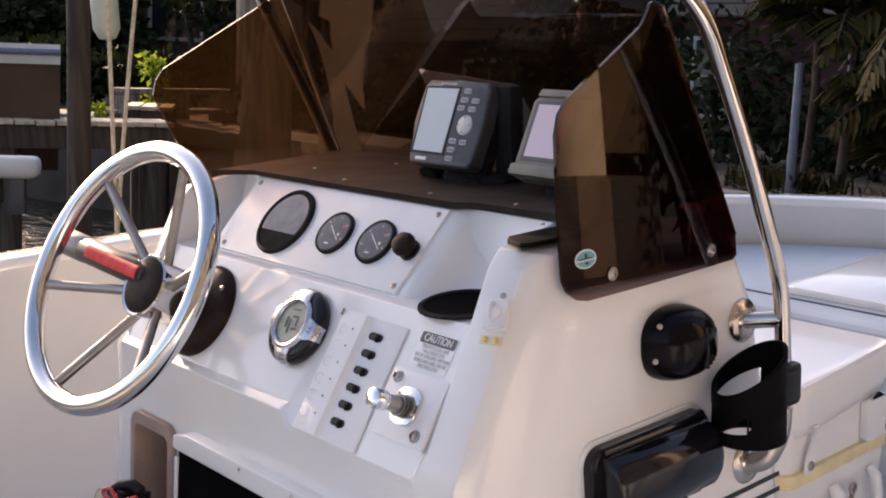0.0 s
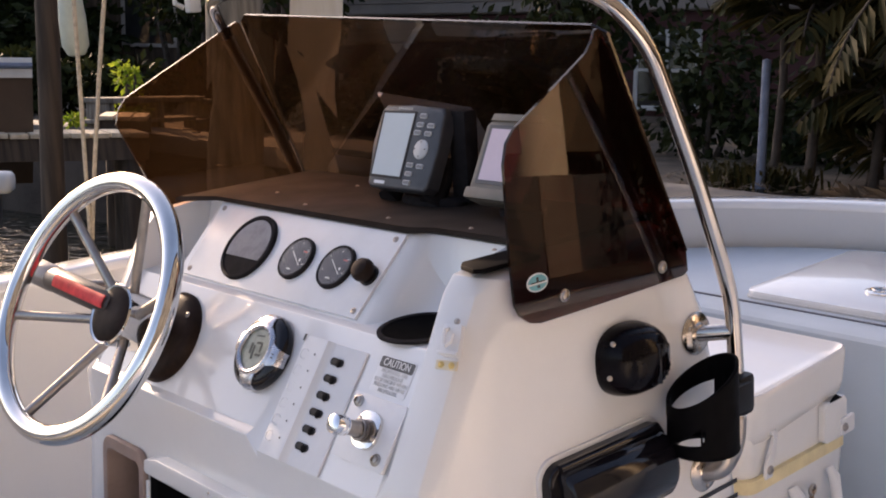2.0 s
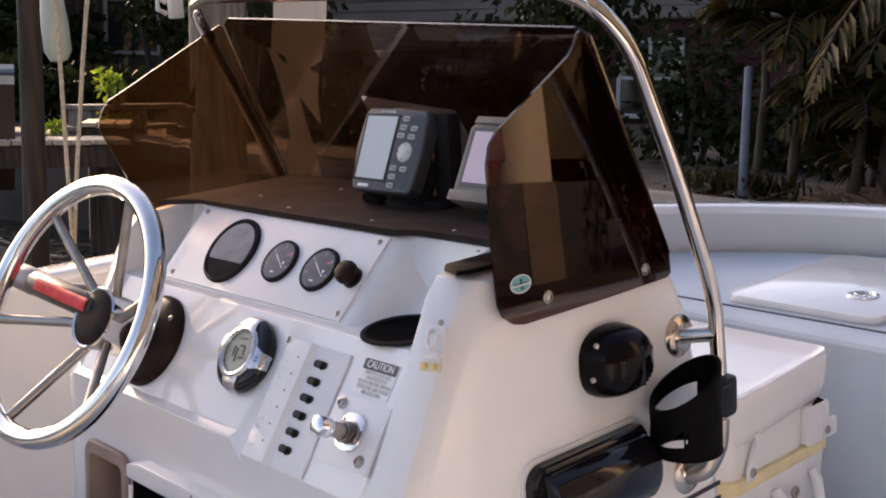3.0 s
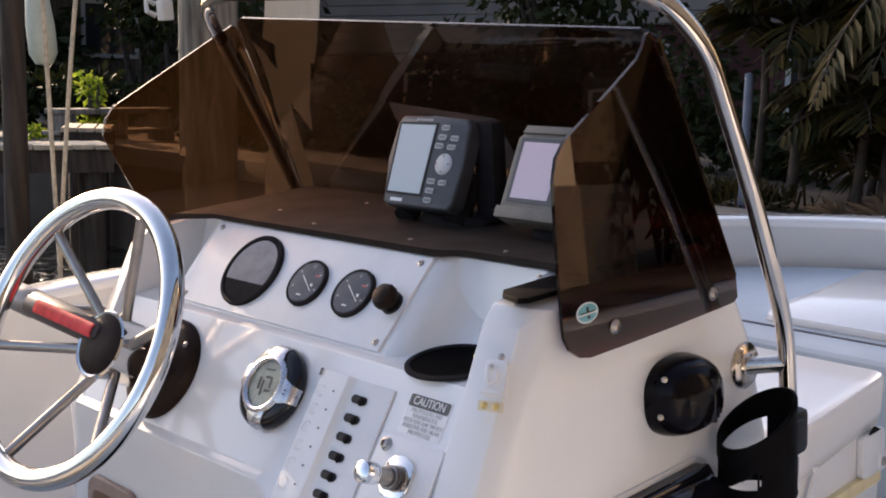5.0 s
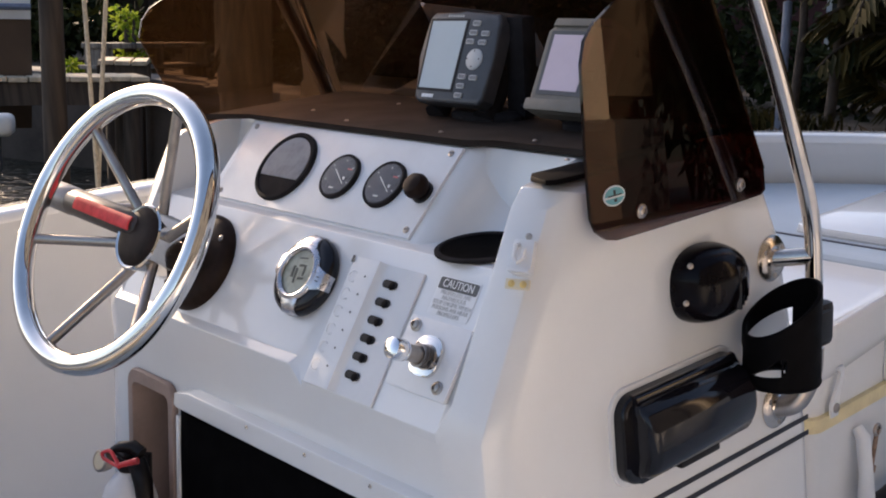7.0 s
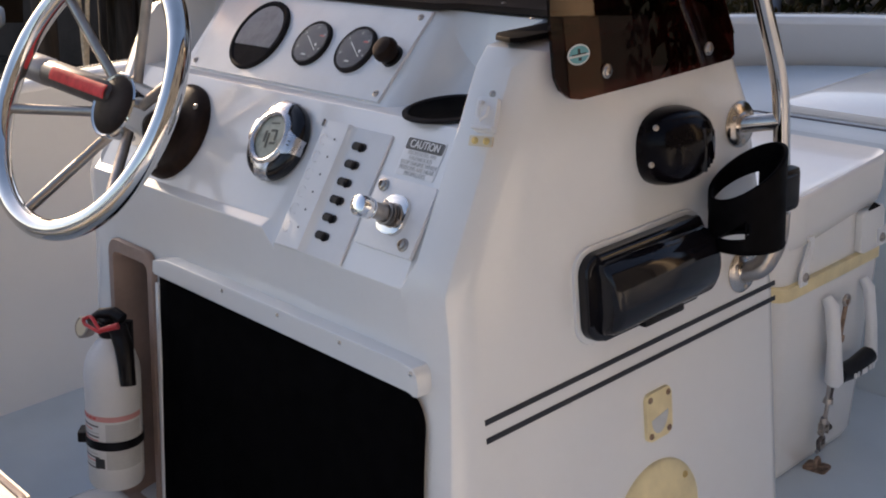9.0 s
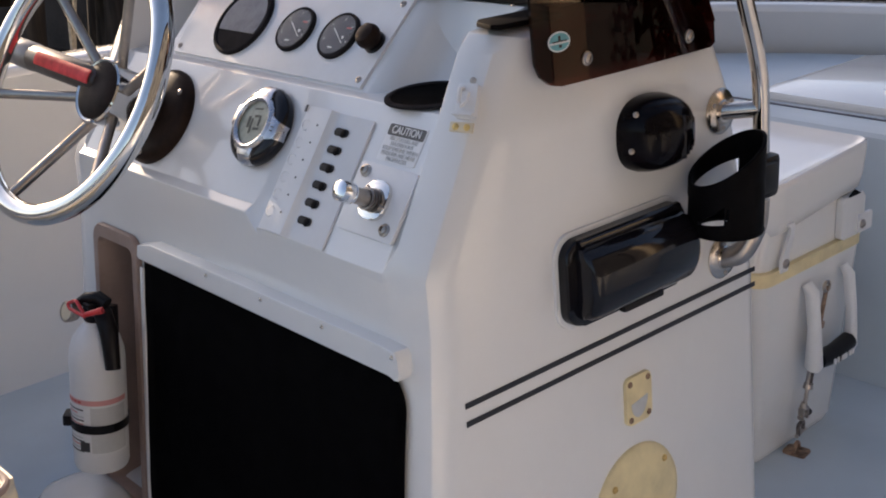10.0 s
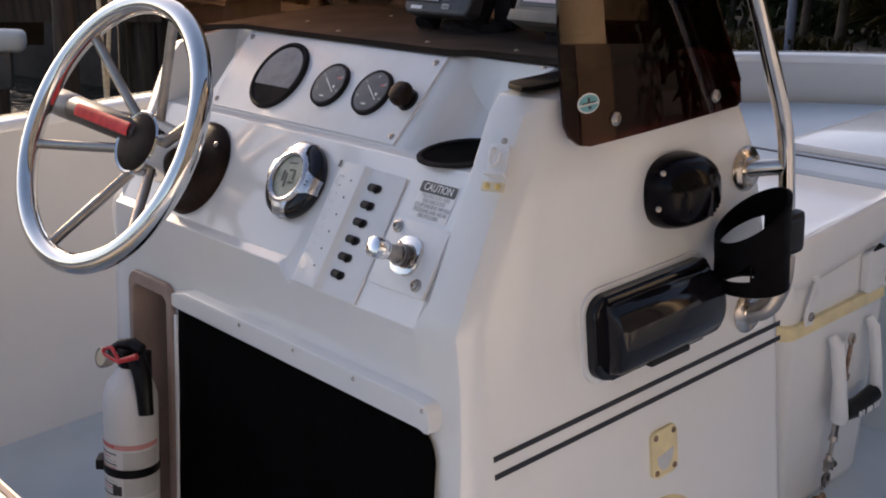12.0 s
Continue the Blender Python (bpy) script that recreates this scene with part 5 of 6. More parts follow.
A, B_ = Vector((SX + 0.018, 1.004, 0.268)), Vector((-0.0436, 0.9558, FLOOR + 0.012))
part("eye_bolt", joined(tube([A + Vector((0.0, 0.009 * math.cos(t), 0.009 * math.sin(t))) for t in [i * math.pi / 6 for i in range(12)]], 0.0035, 8, True)), STEEL_DULL, lash)
part("upper_rod", tube([A, A.lerp(B_, 0.46)], 0.0042, 10), RUST, lash, "rusty rod")
part("lock_nut", tube([A.lerp(B_, 0.21), A.lerp(B_, 0.245)], 0.0085, 6), RUST, lash)
for dy_ in (-0.0058, 0.0058):
    part("barrel_bar", tube([A.lerp(B_, 0.42) + Vector((0, dy_, 0)), A.lerp(B_, 0.60) + Vector((0, dy_, 0))], 0.0040, 8), DARK_STEEL if dy_ > 0 else STEEL_DULL, lash, "stained steel bar of the open barrel")
for f0, f1 in ((0.40, 0.43), (0.595, 0.625)):
    part("barrel_end", tube([A.lerp(B_, f0), A.lerp(B_, f1)], [0.0085, 0.0100], 10), STEEL_DULL, lash)
part("lower_rod", tube([A.lerp(B_, 0.61), A.lerp(B_, 0.74)], 0.0042, 10), STEEL_DULL, lash)
S0 = A.lerp(B_, 0.765)
part("jaw", joined(tube([S0 + Vector((0, 0, 0.016)), S0 + Vector((0, 0, 0.004))], [0.0060, 0.0085], 10), box((0.012, 0.004, 0.024), tuple(S0 + Vector((0, -0.008, -0.006))), 0.001), box((0.012, 0.004, 0.024), tuple(S0 + Vector((0, 0.008, -0.006))), 0.001)), STEEL_DULL, lash)
part("pin", tube([S0 + Vector((0, -0.015, -0.010)), S0 + Vector((0, 0.017, -0.010))], 0.0040, 10), STEEL_DULL, lash)
part("pin_head", tube([S0 + Vector((0, 0.014, -0.010)), S0 + Vector((0, 0.020, -0.010))], 0.0065, 10), DARK_STEEL, lash)
S1 = A.lerp(B_, 0.875)
part("shackle", tube(rounded([S1 + Vector((0.003, -0.011, -0.012)), S1 + Vector((0.0, -0.010, 0.008)), S1 + Vector((0.0, 0.010, 0.012)), S1 + Vector((-0.002, 0.011, -0.010))], 0.008, 4), 0.0038, 8), DARK_STEEL, lash)
part("shackle_pin", tube([S1 + Vector((0.002, -0.016, -0.012)), S1 + Vector((-0.002, 0.017, -0.009))], 0.0042, 8), STEEL_DULL, lash)
part("pad_eye", moved(joined(prism(rrect(0.044, 0.036, 0.006), 0, 0.004, 0.001), tube([(0, 0.010 * math.cos(t), 0.018 * math.sin(t) + 0.003) for t in [i * math.pi / 8 for i in range(9)]], 0.004, 8)), Matrix.Translation((-0.0436, 0.9558, FLOOR + 0.0005)) @ Matrix.Rotation(radians(8), 4, "Z")), RUST, lash, "rusty pad eye on the floor")

# ---- helm seat corner behind the wheel ----
seat = thing("seat_cushion", "cream vinyl seat cushion with dark piping", "seat", (-0.62, -0.72, 0.40))
part("cushion", prism(rrect(1.02, 0.52, 0.03, 5), 0.36, 0.45, 0.020, 4), CREAM_VINYL, seat, m=Matrix.Translation((-0.645, -0.690, 0)))
part("piping", tube([(x, y, 0.4495) for x, y in rrect(1.005, 0.505, 0.03, 5, -0.645, -0.690)], 0.0045, 8, True), BROWN, seat, "brown piping")
part("pedestal", box((0.7, 0.34, 0.36 - FLOOR), (-0.645, -0.70, (0.36 + FLOOR) / 2), 0.02), GEL, seat)

# ---- the canal round the boat, built level ----
PILE_WOOD = plank_wood("grey_piling_wood", (0.10, 0.085, 0.065), (0.30, 0.27, 0.22), (1, 1, 16), 2.0)
# very pale grain for the pieces that imitate a sunlit reflection
PALE_REFLECTION = plank_wood("pale_pane_reflection", (0.84, 0.78, 0.66), (0.92, 0.87, 0.77), (1, 1, 16), 2.0)
DARK_WOOD = plank_wood("dark_wet_timber", (0.035, 0.024, 0.016), (0.085, 0.060, 0.042), (1, 1, 16), 2.0)
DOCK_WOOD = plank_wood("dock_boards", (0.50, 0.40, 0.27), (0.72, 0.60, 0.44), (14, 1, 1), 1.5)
CONCRETE = material("seawall_concrete", (0.17, 0.155, 0.14), 0.85, vary=0.14, scale=1.6, fine=60.0, bump=0.3)
FACE_DARK = material("dark_wall_face", (0.065, 0.050, 0.038), 0.9, vary=0.25, scale=2.0, fine=40.0, bump=0.4, bump_dist=0.006)
SOIL = material("garden_soil", (0.10, 0.075, 0.05), 0.95, vary=0.3, scale=2.5, fine=40.0, bump=0.6, bump_dist=0.02)
WALL_DARK = material("weathered_red_wall", (0.075, 0.026, 0.025), 0.8, vary=0.2, scale=1.2, fine=25.0, bump=0.2)
WALL_PALE = material("pale_siding", (0.36, 0.32, 0.29), 0.7, vary=0.12, scale=1.0, fine=30.0, bump=0.1)
# the unseen house's wall, kept dark to limit bounce onto the console side
STUCCO = material("dark_neutral_stucco", (0.055, 0.055, 0.056), 0.85, vary=0.06, scale=1.0, fine=50.0, bump=0.3)
GLASS_DARK = material("dark_window_glass", (0.02, 0.022, 0.025), 0.08, vary=0.1, bump=0.0)
WHITE_PAINT = material("white_paint", (0.70, 0.70, 0.68), 0.5, vary=0.06, scale=5.0)
ROPE = material("pale_rope", (0.55, 0.47, 0.35), 0.9, vary=0.15, scale=60.0, fine=300.0, bump=0.5)
FENDER = material("pale_green_vinyl", (0.50, 0.56, 0.48), 0.5, vary=0.06, scale=12.0)
POLE_BLUE = material("blue_grey_paint", (0.16, 0.19, 0.26), 0.5, vary=0.12, scale=20.0)
# the garden's shade is put into these near-black greens
LEAF = leaf_material("shaded_leaves", (0.010, 0.016, 0.005), (0.034, 0.041, 0.011), through=0.12)
# a lit copy: sunlight on the shelf plants is put into the colour
LEAF_BRIGHT = leaf_material("sunlit_leaves", (0.14, 0.24, 0.02), (0.38, 0.46, 0.05))
# palm colours lowered to imitate the shade they stand in
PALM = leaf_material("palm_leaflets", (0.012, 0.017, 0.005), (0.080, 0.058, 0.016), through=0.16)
PALM_DRY = leaf_material("dry_palm_leaflets", (0.13, 0.095, 0.065), (0.27, 0.21, 0.15))
BARK = material("bark", (0.06, 0.045, 0.035), 0.9, vary=0.3, scale=8.0, fine=50.0, bump=0.6, bump_dist=0.01)


def lv(x, y, z):
    return LEVEL @ Vector((x, y, z))


BANK = 0.50
land = [(16, 5.6), (1.0, 4.0), (-0.8, 3.75), (-3.2, 3.95), (-6.5, 4.3), (-9.4, 4.3), (-14.0, 3.2), (-22, -8), (-40, -60), (-300, -60), (-300, 350), (300, 350), (300, 8)]
solid("ground", prism(land, WATER_Z - 0.8, BANK - 0.03), SOIL, "brown garden soil behind a seawall", "ground", m=LEVEL.copy(), kind="structure", smooth=False)
edge = land[:8]
wallthing = thing("seawall", "weathered grey concrete seawall with a flat cap", "seawall", lv(-3, 4.2, BANK), kind="structure")
for (ax, ay), (bx, by) in zip(edge, edge[1:]):
    L = math.hypot(bx - ax, by - ay)
    a = math.atan2(by - ay, bx - ax)
    part("cap", box((L + 0.2, 0.62, 0.16), (L / 2, -0.16, 0), 0.02), CONCRETE, wallthing, m=LEVEL @ Matrix.Translation((ax, ay, BANK - 0.06)) @ Matrix.Rotation(a, 4, "Z"))
    part("face", box((L, 0.12, 1.3), (L / 2, 0.05, -0.7)), FACE_DARK, wallthing, "dark wall face below the paler cap", m=LEVEL @ Matrix.Translation((ax, ay, BANK - 0.06)) @ Matrix.Rotation(a, 4, "Z"), smooth=False)


def piling(x, y, r, top, mat, label, lean=0.0):
    p = thing("piling", label, "piling", lv(x, y, WATER_Z), group="mooring pilings")
    n = 9
    b = lathe([(0, -1.2)] + [(r * (1.06 - 0.06 * i / n), -1.0 + (top - WATER_Z + 1.0) * i / n) for i in range(n + 1)] + [(r * 0.86, top - WATER_Z + 0.03), (0, top - WATER_Z + 0.05)], 26)
    for v in b.verts:
        v.co.x += 0.008 * noise.noise((v.co.x * 9, v.co.y * 9, v.co.z * 0.7))
        v.co.y += 0.008 * noise.noise((v.co.x * 9 + 5, v.co.y * 9, v.co.z * 0.7))
    part("timber", b, mat, p, m=LEVEL @ Matrix.Translation((x, y, WATER_Z)))
    return p


pl_ = piling(-3.833, 2.113, 0.132, 3.2, PILE_WOOD, "tall weathered grey timber mooring piling")
part("cleat", moved(joined(box((0.05, 0.06, 0.09), (0, 0, 0), 0.01), tube([(0, -0.05, 0.03), (0, -0.09, 0.05), (0, -0.09, 0.0), (0, -0.05, -0.02)], 0.012, 8)), Matrix.Translation((-3.805, 2.005, 1.215))), WHITE_PAINT, pl_, "white mooring bracket")
piling(-4.572, 1.518, 0.055, 3.0, DARK_WOOD, "slim dark timber mooring piling")

# solid pieces added behind the front pane to imitate a pale reflection in it
glare = thing("pane_reflection", "pale solid pieces standing in for a reflection in the front pane", "plank", (-3.97, 2.82, 0.25))


def reflection_piece(outline_, off):
    """A piece of the pale reflection: its outline (along, height) in a leaning upright plane, 35 mm thick."""
    b = bmesh.new()
    al, nr, foot = Vector((0.597, 0.80, 0)), Vector((0.80, -0.597, 0)), Vector((-4.01, 2.74, 0))
    lean = Vector((-0.101, -0.131, 1.0))
    f = [[b.verts.new(foot + al * a + (lean - al * lean.dot(al)) * (h - 0.10) + Vector((0, 0, 0.10)) + nr * d) for a, h in outline_] for d in (off, off - 0.035)]
    b.faces.new(f[0])
    b.faces.new(f[1][::-1])
    k = len(outline_)
    for i in range(k):
        b.faces.new((f[0][i], f[0][(i + 1) % k], f[1][(i + 1) % k], f[1][i]))
    return b


part("upright_reflection", reflection_piece([(-0.027, 1.374), (-0.053, 1.132), (-0.066, 0.955), (-0.055, 0.874), (-0.01, 0.719), (0.092, 0.557), (0.087, 0.676), (0.116, 0.968), (0.196, 1.014), (0.217, 1.112), (0.24, 1.355)], 0.0), PALE_REFLECTION, glare, smooth=False)
part("slanting_reflection", reflection_piece([(-0.177, 1.027), (-0.136, 0.925), (-0.101, 0.777), (-0.081, 0.649), (-0.075, 0.498), (-0.094, 0.471), (-0.126, 0.174), (0.078, 0.153), (0.073, 0.305), (0.056, 0.394), (0.033, 0.497), (-0.01, 0.719), (-0.055, 0.874), (-0.087, 0.91), (-0.122, 0.973)], 0.008), PALE_REFLECTION, glare, smooth=False)

for pts in (((-3.05, 1.48, 2.4), (-3.17, 1.26, 1.26), (-3.22, 1.16, 0.61), (-3.26, 1.08, 0.0)), ((-3.19, 1.20, 2.2), (-3.22, 1.15, 1.02), (-3.23, 1.13, 0.61), (-3.24, 1.10, 0.0))):
    solid("mooring_rope", tube(rounded(pts, 0.3, 6), 0.0085, 8), ROPE, "slack pale mooring rope hanging from a piling", "rope", group="mooring ropes")
fd = thing("boat_fender", "pale green vinyl fender hanging on a line", "fender", (-3.694, 1.367, 1.02))
part("body", lathe([(0, -0.16), (0.035, -0.15), (0.056, -0.11), (0.056, 0.0), (0.042, 0.16), (0.02, 0.22), (0, 0.23)], 24), FENDER, fd, m=Matrix.Translation((-3.694, 1.367, 1.18)))
part("line", tube([(-3.694, 1.367, 1.40), (-3.72, 1.385, 2.3)], 0.006, 8), ROPE, fd)


def dock(x, y, w, dlen, turn, top, label, boards):
    d = thing("dock", label, "dock", lv(x, y, top), group="docks over the canal")
    M = LEVEL @ Matrix.Translation((x, y, top)) @ Matrix.Rotation(radians(turn), 4, "Z")
    bw = w / boards
    for i in range(boards):
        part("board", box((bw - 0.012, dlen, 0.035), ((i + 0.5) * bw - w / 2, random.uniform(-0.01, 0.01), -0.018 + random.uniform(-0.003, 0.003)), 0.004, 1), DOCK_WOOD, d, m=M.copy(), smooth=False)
    for s in (-1, 1):
        part("stringer", box((w, 0.06, 0.16), (0, s * (dlen / 2 - 0.05), -0.118)), DARK_WOOD, d, m=M.copy(), smooth=False)
        for e in (-1, 1):
            part("post", lathe([(0, -1.6), (0.07, -1.6), (0.065, -0.04), (0, -0.04)], 12), DARK_WOOD, d, m=M @ Matrix.Translation((e * (w / 2 - 0.12), s * (dlen / 2 - 0.1), 0)))


dock(-7.31, 2.75, 1.25, 0.55, 73, 0.63, "narrow sunlit timber dock over the canal", 9)
# light put into the shape: only the landing's sunlit stretch is built
dock(-8.38, 3.85, 0.40, 0.9, 60, 0.70, "sunlit timber landing beside the far seawall", 3)
dock(-9.2, 1.0, 3.2, 1.0, 70, 0.58, "grey timber dock on the far bank", 20)

shelf = thing("plant_shelf", "dark timber plant shelf on the far bank", "shelf", lv(-9.75, 4.75, BANK))
part("top", box((0.34, 1.5, 0.05), (0, 0, 0.28), 0.008), PILE_WOOD, shelf, m=LEVEL @ Matrix.Translation((-9.8, 4.85, BANK)) @ Matrix.Rotation(radians(20), 4, "Z"))
part("shelf_board", box((0.34, 1.5, 0.04), (0, -0.05, 0.08), 0.008), PILE_WOOD, shelf, m=LEVEL @ Matrix.Translation((-9.8, 4.85, BANK)) @ Matrix.Rotation(radians(20), 4, "Z"))
for sy in (-0.7, 0.0, 0.7):
    part("leg", box((0.30, 0.06, 0.34), (0, sy, 0.12)), PILE_WOOD, shelf, m=LEVEL @ Matrix.Translation((-9.8, 4.85, BANK)) @ Matrix.Rotation(radians(20), 4, "Z"), smooth=False)


def leaves(bm, center, radii, n, size, seed, droop=0.2, hollow=0.45):
    """Scatters n small folded leaves through the outer part of an uneven blob."""
    rng = random.Random(seed)
    c = Vector(center)
    for _ in range(n):
        v = Vector((rng.gauss(0, 1), rng.gauss(0, 1), rng.gauss(0, 1))).normalized()
        q = 1 + 0.35 * noise.noise(v * 1.7 + Vector((seed * 3.1, 0, 0))) + 0.2 * noise.noise(v * 4.1 + Vector((0, seed, 0)))
        r = q * rng.uniform(hollow, 1.0)
        p = c + Vector((v.x * radii[0] * r, v.y * radii[1] * r, v.z * radii[2] * r))
        d = (v + Vector((rng.uniform(-1, 1), rng.uniform(-1, 1), rng.uniform(-1, 0.6) - droop))).normalized()
        s = d.orthogonal().normalized()
        s = (Matrix.Rotation(rng.uniform(0, 6.28), 3, d) @ s)
        L, W = size * rng.uniform(0.6, 1.3), size * rng.uniform(0.22, 0.4)
        up = d.cross(s)
        a, b2, e, f = p, p + d * L * 0.5 + s * W + up * W * 0.3, p + d * L, p + d * L * 0.5 - s * W + up * W * 0.3
        va, vb, ve, vf = bm.verts.new(a), bm.verts.new(b2), bm.verts.new(e), bm.verts.new(f)
        bm.faces.new((va, vb, ve))
        bm.faces.new((va, ve, vf))
    return bm


def shrub(name, label, category, x, y, z, radii, n, size, mat, seed, trunk=0.0):
    t = thing(name, label, category, lv(x, y, z))
    b = bmesh.new()
    rng = random.Random(seed)
    lobes = 5
    cz = z + trunk + radii[2] * 0.8
    for i in range(lobes):
        off = Vector((rng.uniform(-0.5, 0.5) * radii[0], rng.uniform(-0.5, 0.5) * radii[1], rng.uniform(-0.35, 0.5) * radii[2]))
        leaves(b, Vector((x, y, cz)) + off, [r * rng.uniform(0.5, 0.75) for r in radii], n // lobes, size, seed * 7 + i)
    part("crown", b, mat, t, m=LEVEL.copy(), smooth=False)
    tb = bmesh.new()
    for i in range(4):
        a = rng.uniform(0, 6.28)
        e = Vector((x + math.cos(a) * radii[0] * 0.5, y + math.sin(a) * radii[1] * 0.5, cz + rng.uniform(-0.2, 0.3) * radii[2]))
        s0 = Vector((x + 0.05 * math.cos(a), y + 0.05 * math.sin(a), z - 0.1))
        k = 0.03 + 0.03 * trunk
        tube([s0, s0.lerp(e, 0.5) + Vector((0, 0, 0.1 * radii[2])), e], [k, k * 0.7, k * 0.25], 8, bm=tb)
    part("trunk", tb, BARK, t, m=LEVEL.copy())
    return t


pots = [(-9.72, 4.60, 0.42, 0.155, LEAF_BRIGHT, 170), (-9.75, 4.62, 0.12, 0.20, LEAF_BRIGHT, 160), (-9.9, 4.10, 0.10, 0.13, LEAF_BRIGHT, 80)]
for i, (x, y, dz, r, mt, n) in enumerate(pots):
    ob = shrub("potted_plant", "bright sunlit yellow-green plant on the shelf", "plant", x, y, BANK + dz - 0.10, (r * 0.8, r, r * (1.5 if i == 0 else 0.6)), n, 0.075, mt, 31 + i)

# dense shade behind
rng = random.Random(8)
for i in range(16):
    x = -17.0 + i * 1.45
    y = 9.5 + rng.uniform(-0.8, 1.6) + (2.0 if -8 < x < -1 else 0)
    if -13.6 < x < -4.0 and i != 6:
        continue
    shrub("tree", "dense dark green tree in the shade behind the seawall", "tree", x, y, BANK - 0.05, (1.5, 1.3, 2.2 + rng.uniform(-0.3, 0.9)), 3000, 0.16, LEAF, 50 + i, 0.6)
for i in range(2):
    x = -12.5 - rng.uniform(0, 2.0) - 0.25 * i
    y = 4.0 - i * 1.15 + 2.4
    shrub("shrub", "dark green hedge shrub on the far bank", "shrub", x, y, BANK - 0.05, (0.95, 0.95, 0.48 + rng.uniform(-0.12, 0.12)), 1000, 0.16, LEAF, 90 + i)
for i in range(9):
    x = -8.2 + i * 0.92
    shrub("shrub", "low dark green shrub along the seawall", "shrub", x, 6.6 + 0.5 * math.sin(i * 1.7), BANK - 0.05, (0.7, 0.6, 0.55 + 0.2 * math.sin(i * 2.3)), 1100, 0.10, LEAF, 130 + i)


for i in range(6):
    shrub("shrub", "low dark green shrub along the seawall", "shrub", -9.4 + i * 0.62, 5.75 - 0.06 * i, BANK - 0.05, (0.5, 0.45, 0.26 + 0.05 * math.sin(i * 1.9)), 700, 0.10, LEAF, 150 + i)
for i in range(13):
    x = -19.0 + i * 1.9
    if -17.5 < x < -4.5:
        continue
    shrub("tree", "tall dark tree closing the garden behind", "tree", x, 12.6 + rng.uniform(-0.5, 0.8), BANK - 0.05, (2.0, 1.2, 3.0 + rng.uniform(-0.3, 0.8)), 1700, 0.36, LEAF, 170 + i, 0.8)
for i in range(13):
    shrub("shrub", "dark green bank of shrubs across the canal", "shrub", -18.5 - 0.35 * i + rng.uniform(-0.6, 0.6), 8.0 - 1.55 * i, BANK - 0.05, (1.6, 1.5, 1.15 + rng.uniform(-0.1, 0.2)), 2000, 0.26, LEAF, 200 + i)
# out of view: trees added only to fill the side pane's reflection
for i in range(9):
    shrub("tree", "unseen dense dark tree added to fill the side pane's reflection", "tree", 3.2 + i * 1.25, 9.6 + 0.6 * math.sin(i * 1.9), BANK - 0.05, (1.5, 1.3, 2.6 + 0.5 * math.sin(i * 2.7)), 2600, 0.32, LEAF, 230 + i, 0.5)


# crowns out of view, added and placed to keep low sun off the boat
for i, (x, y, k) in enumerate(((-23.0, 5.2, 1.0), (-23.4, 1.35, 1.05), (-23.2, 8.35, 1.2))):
    shrub("tree", "tall tree with an unseen high crown, added to block the sun", "tree", x, y, BANK - 0.05, (1.4 * k, 1.35 * k, 2.3), 2600, 0.30, LEAF, 310 + i, 5.3)


def frond(rm, lm, root, direction, length, sag, width, rng, leaf_w=0.065, gap=0.042):
    """One palm frond: a tapering rib with a leaflet on each side at every step."""
    d = Vector(direction).normalized()
    p, pts = Vector(root), []
    steps = max(10, int(length / gap))
    st = length / steps
    for i in range(steps + 1):
        pts.append(p.copy())
        p = p + d * st
        d = (d + Vector((0, 0, -sag * st))).normalized()
    tube(pts[::3] + [pts[-1]], [0.014 * (1 - 0.85 * i / (len(pts[::3]))) for i in range(len(pts[::3]) + 1)], 6, bm=rm)
    for i in range(int(steps * 0.18), steps):
        t = i / steps
        along = (pts[i + 1] - pts[i]).normalized() if i < steps else d
        side = along.cross(Vector((0, 0, 1)))
        side = side.normalized() if side.length > 0.05 else Vector((1, 0, 0))
        ll = width * math.sin(math.pi * min(1, 0.15 + 0.85 * t) ** 0.8) * rng.uniform(0.8, 1.1) + 0.05
        for s in (-1, 1):
            if rng.random() < 0.08:
                continue
            out = (side * s + along * 0.55 + Vector((0, 0, -0.25 - 0.35 * rng.random()))).normalized()
            tip = pts[i] + out * ll + Vector((0, 0, -0.12 * ll))
            mid = pts[i] + out * ll * 0.5 + along * leaf_w * 0.5
            mid2 = pts[i] + out * ll * 0.5 - along * leaf_w * 0.5
            v = [lm.verts.new(q) for q in (pts[i], mid, tip, mid2)]
            lm.faces.new(v)


for i, (x, y) in enumerate(((-9.9, 6.6), (-11.6, 7.3))):
    shrub("tree", "tall dark tree shading the garden", "tree", x, y, BANK - 0.05, (1.25, 1.1, 2.0), 1900, 0.20, LEAF, 290 + i, 1.3)


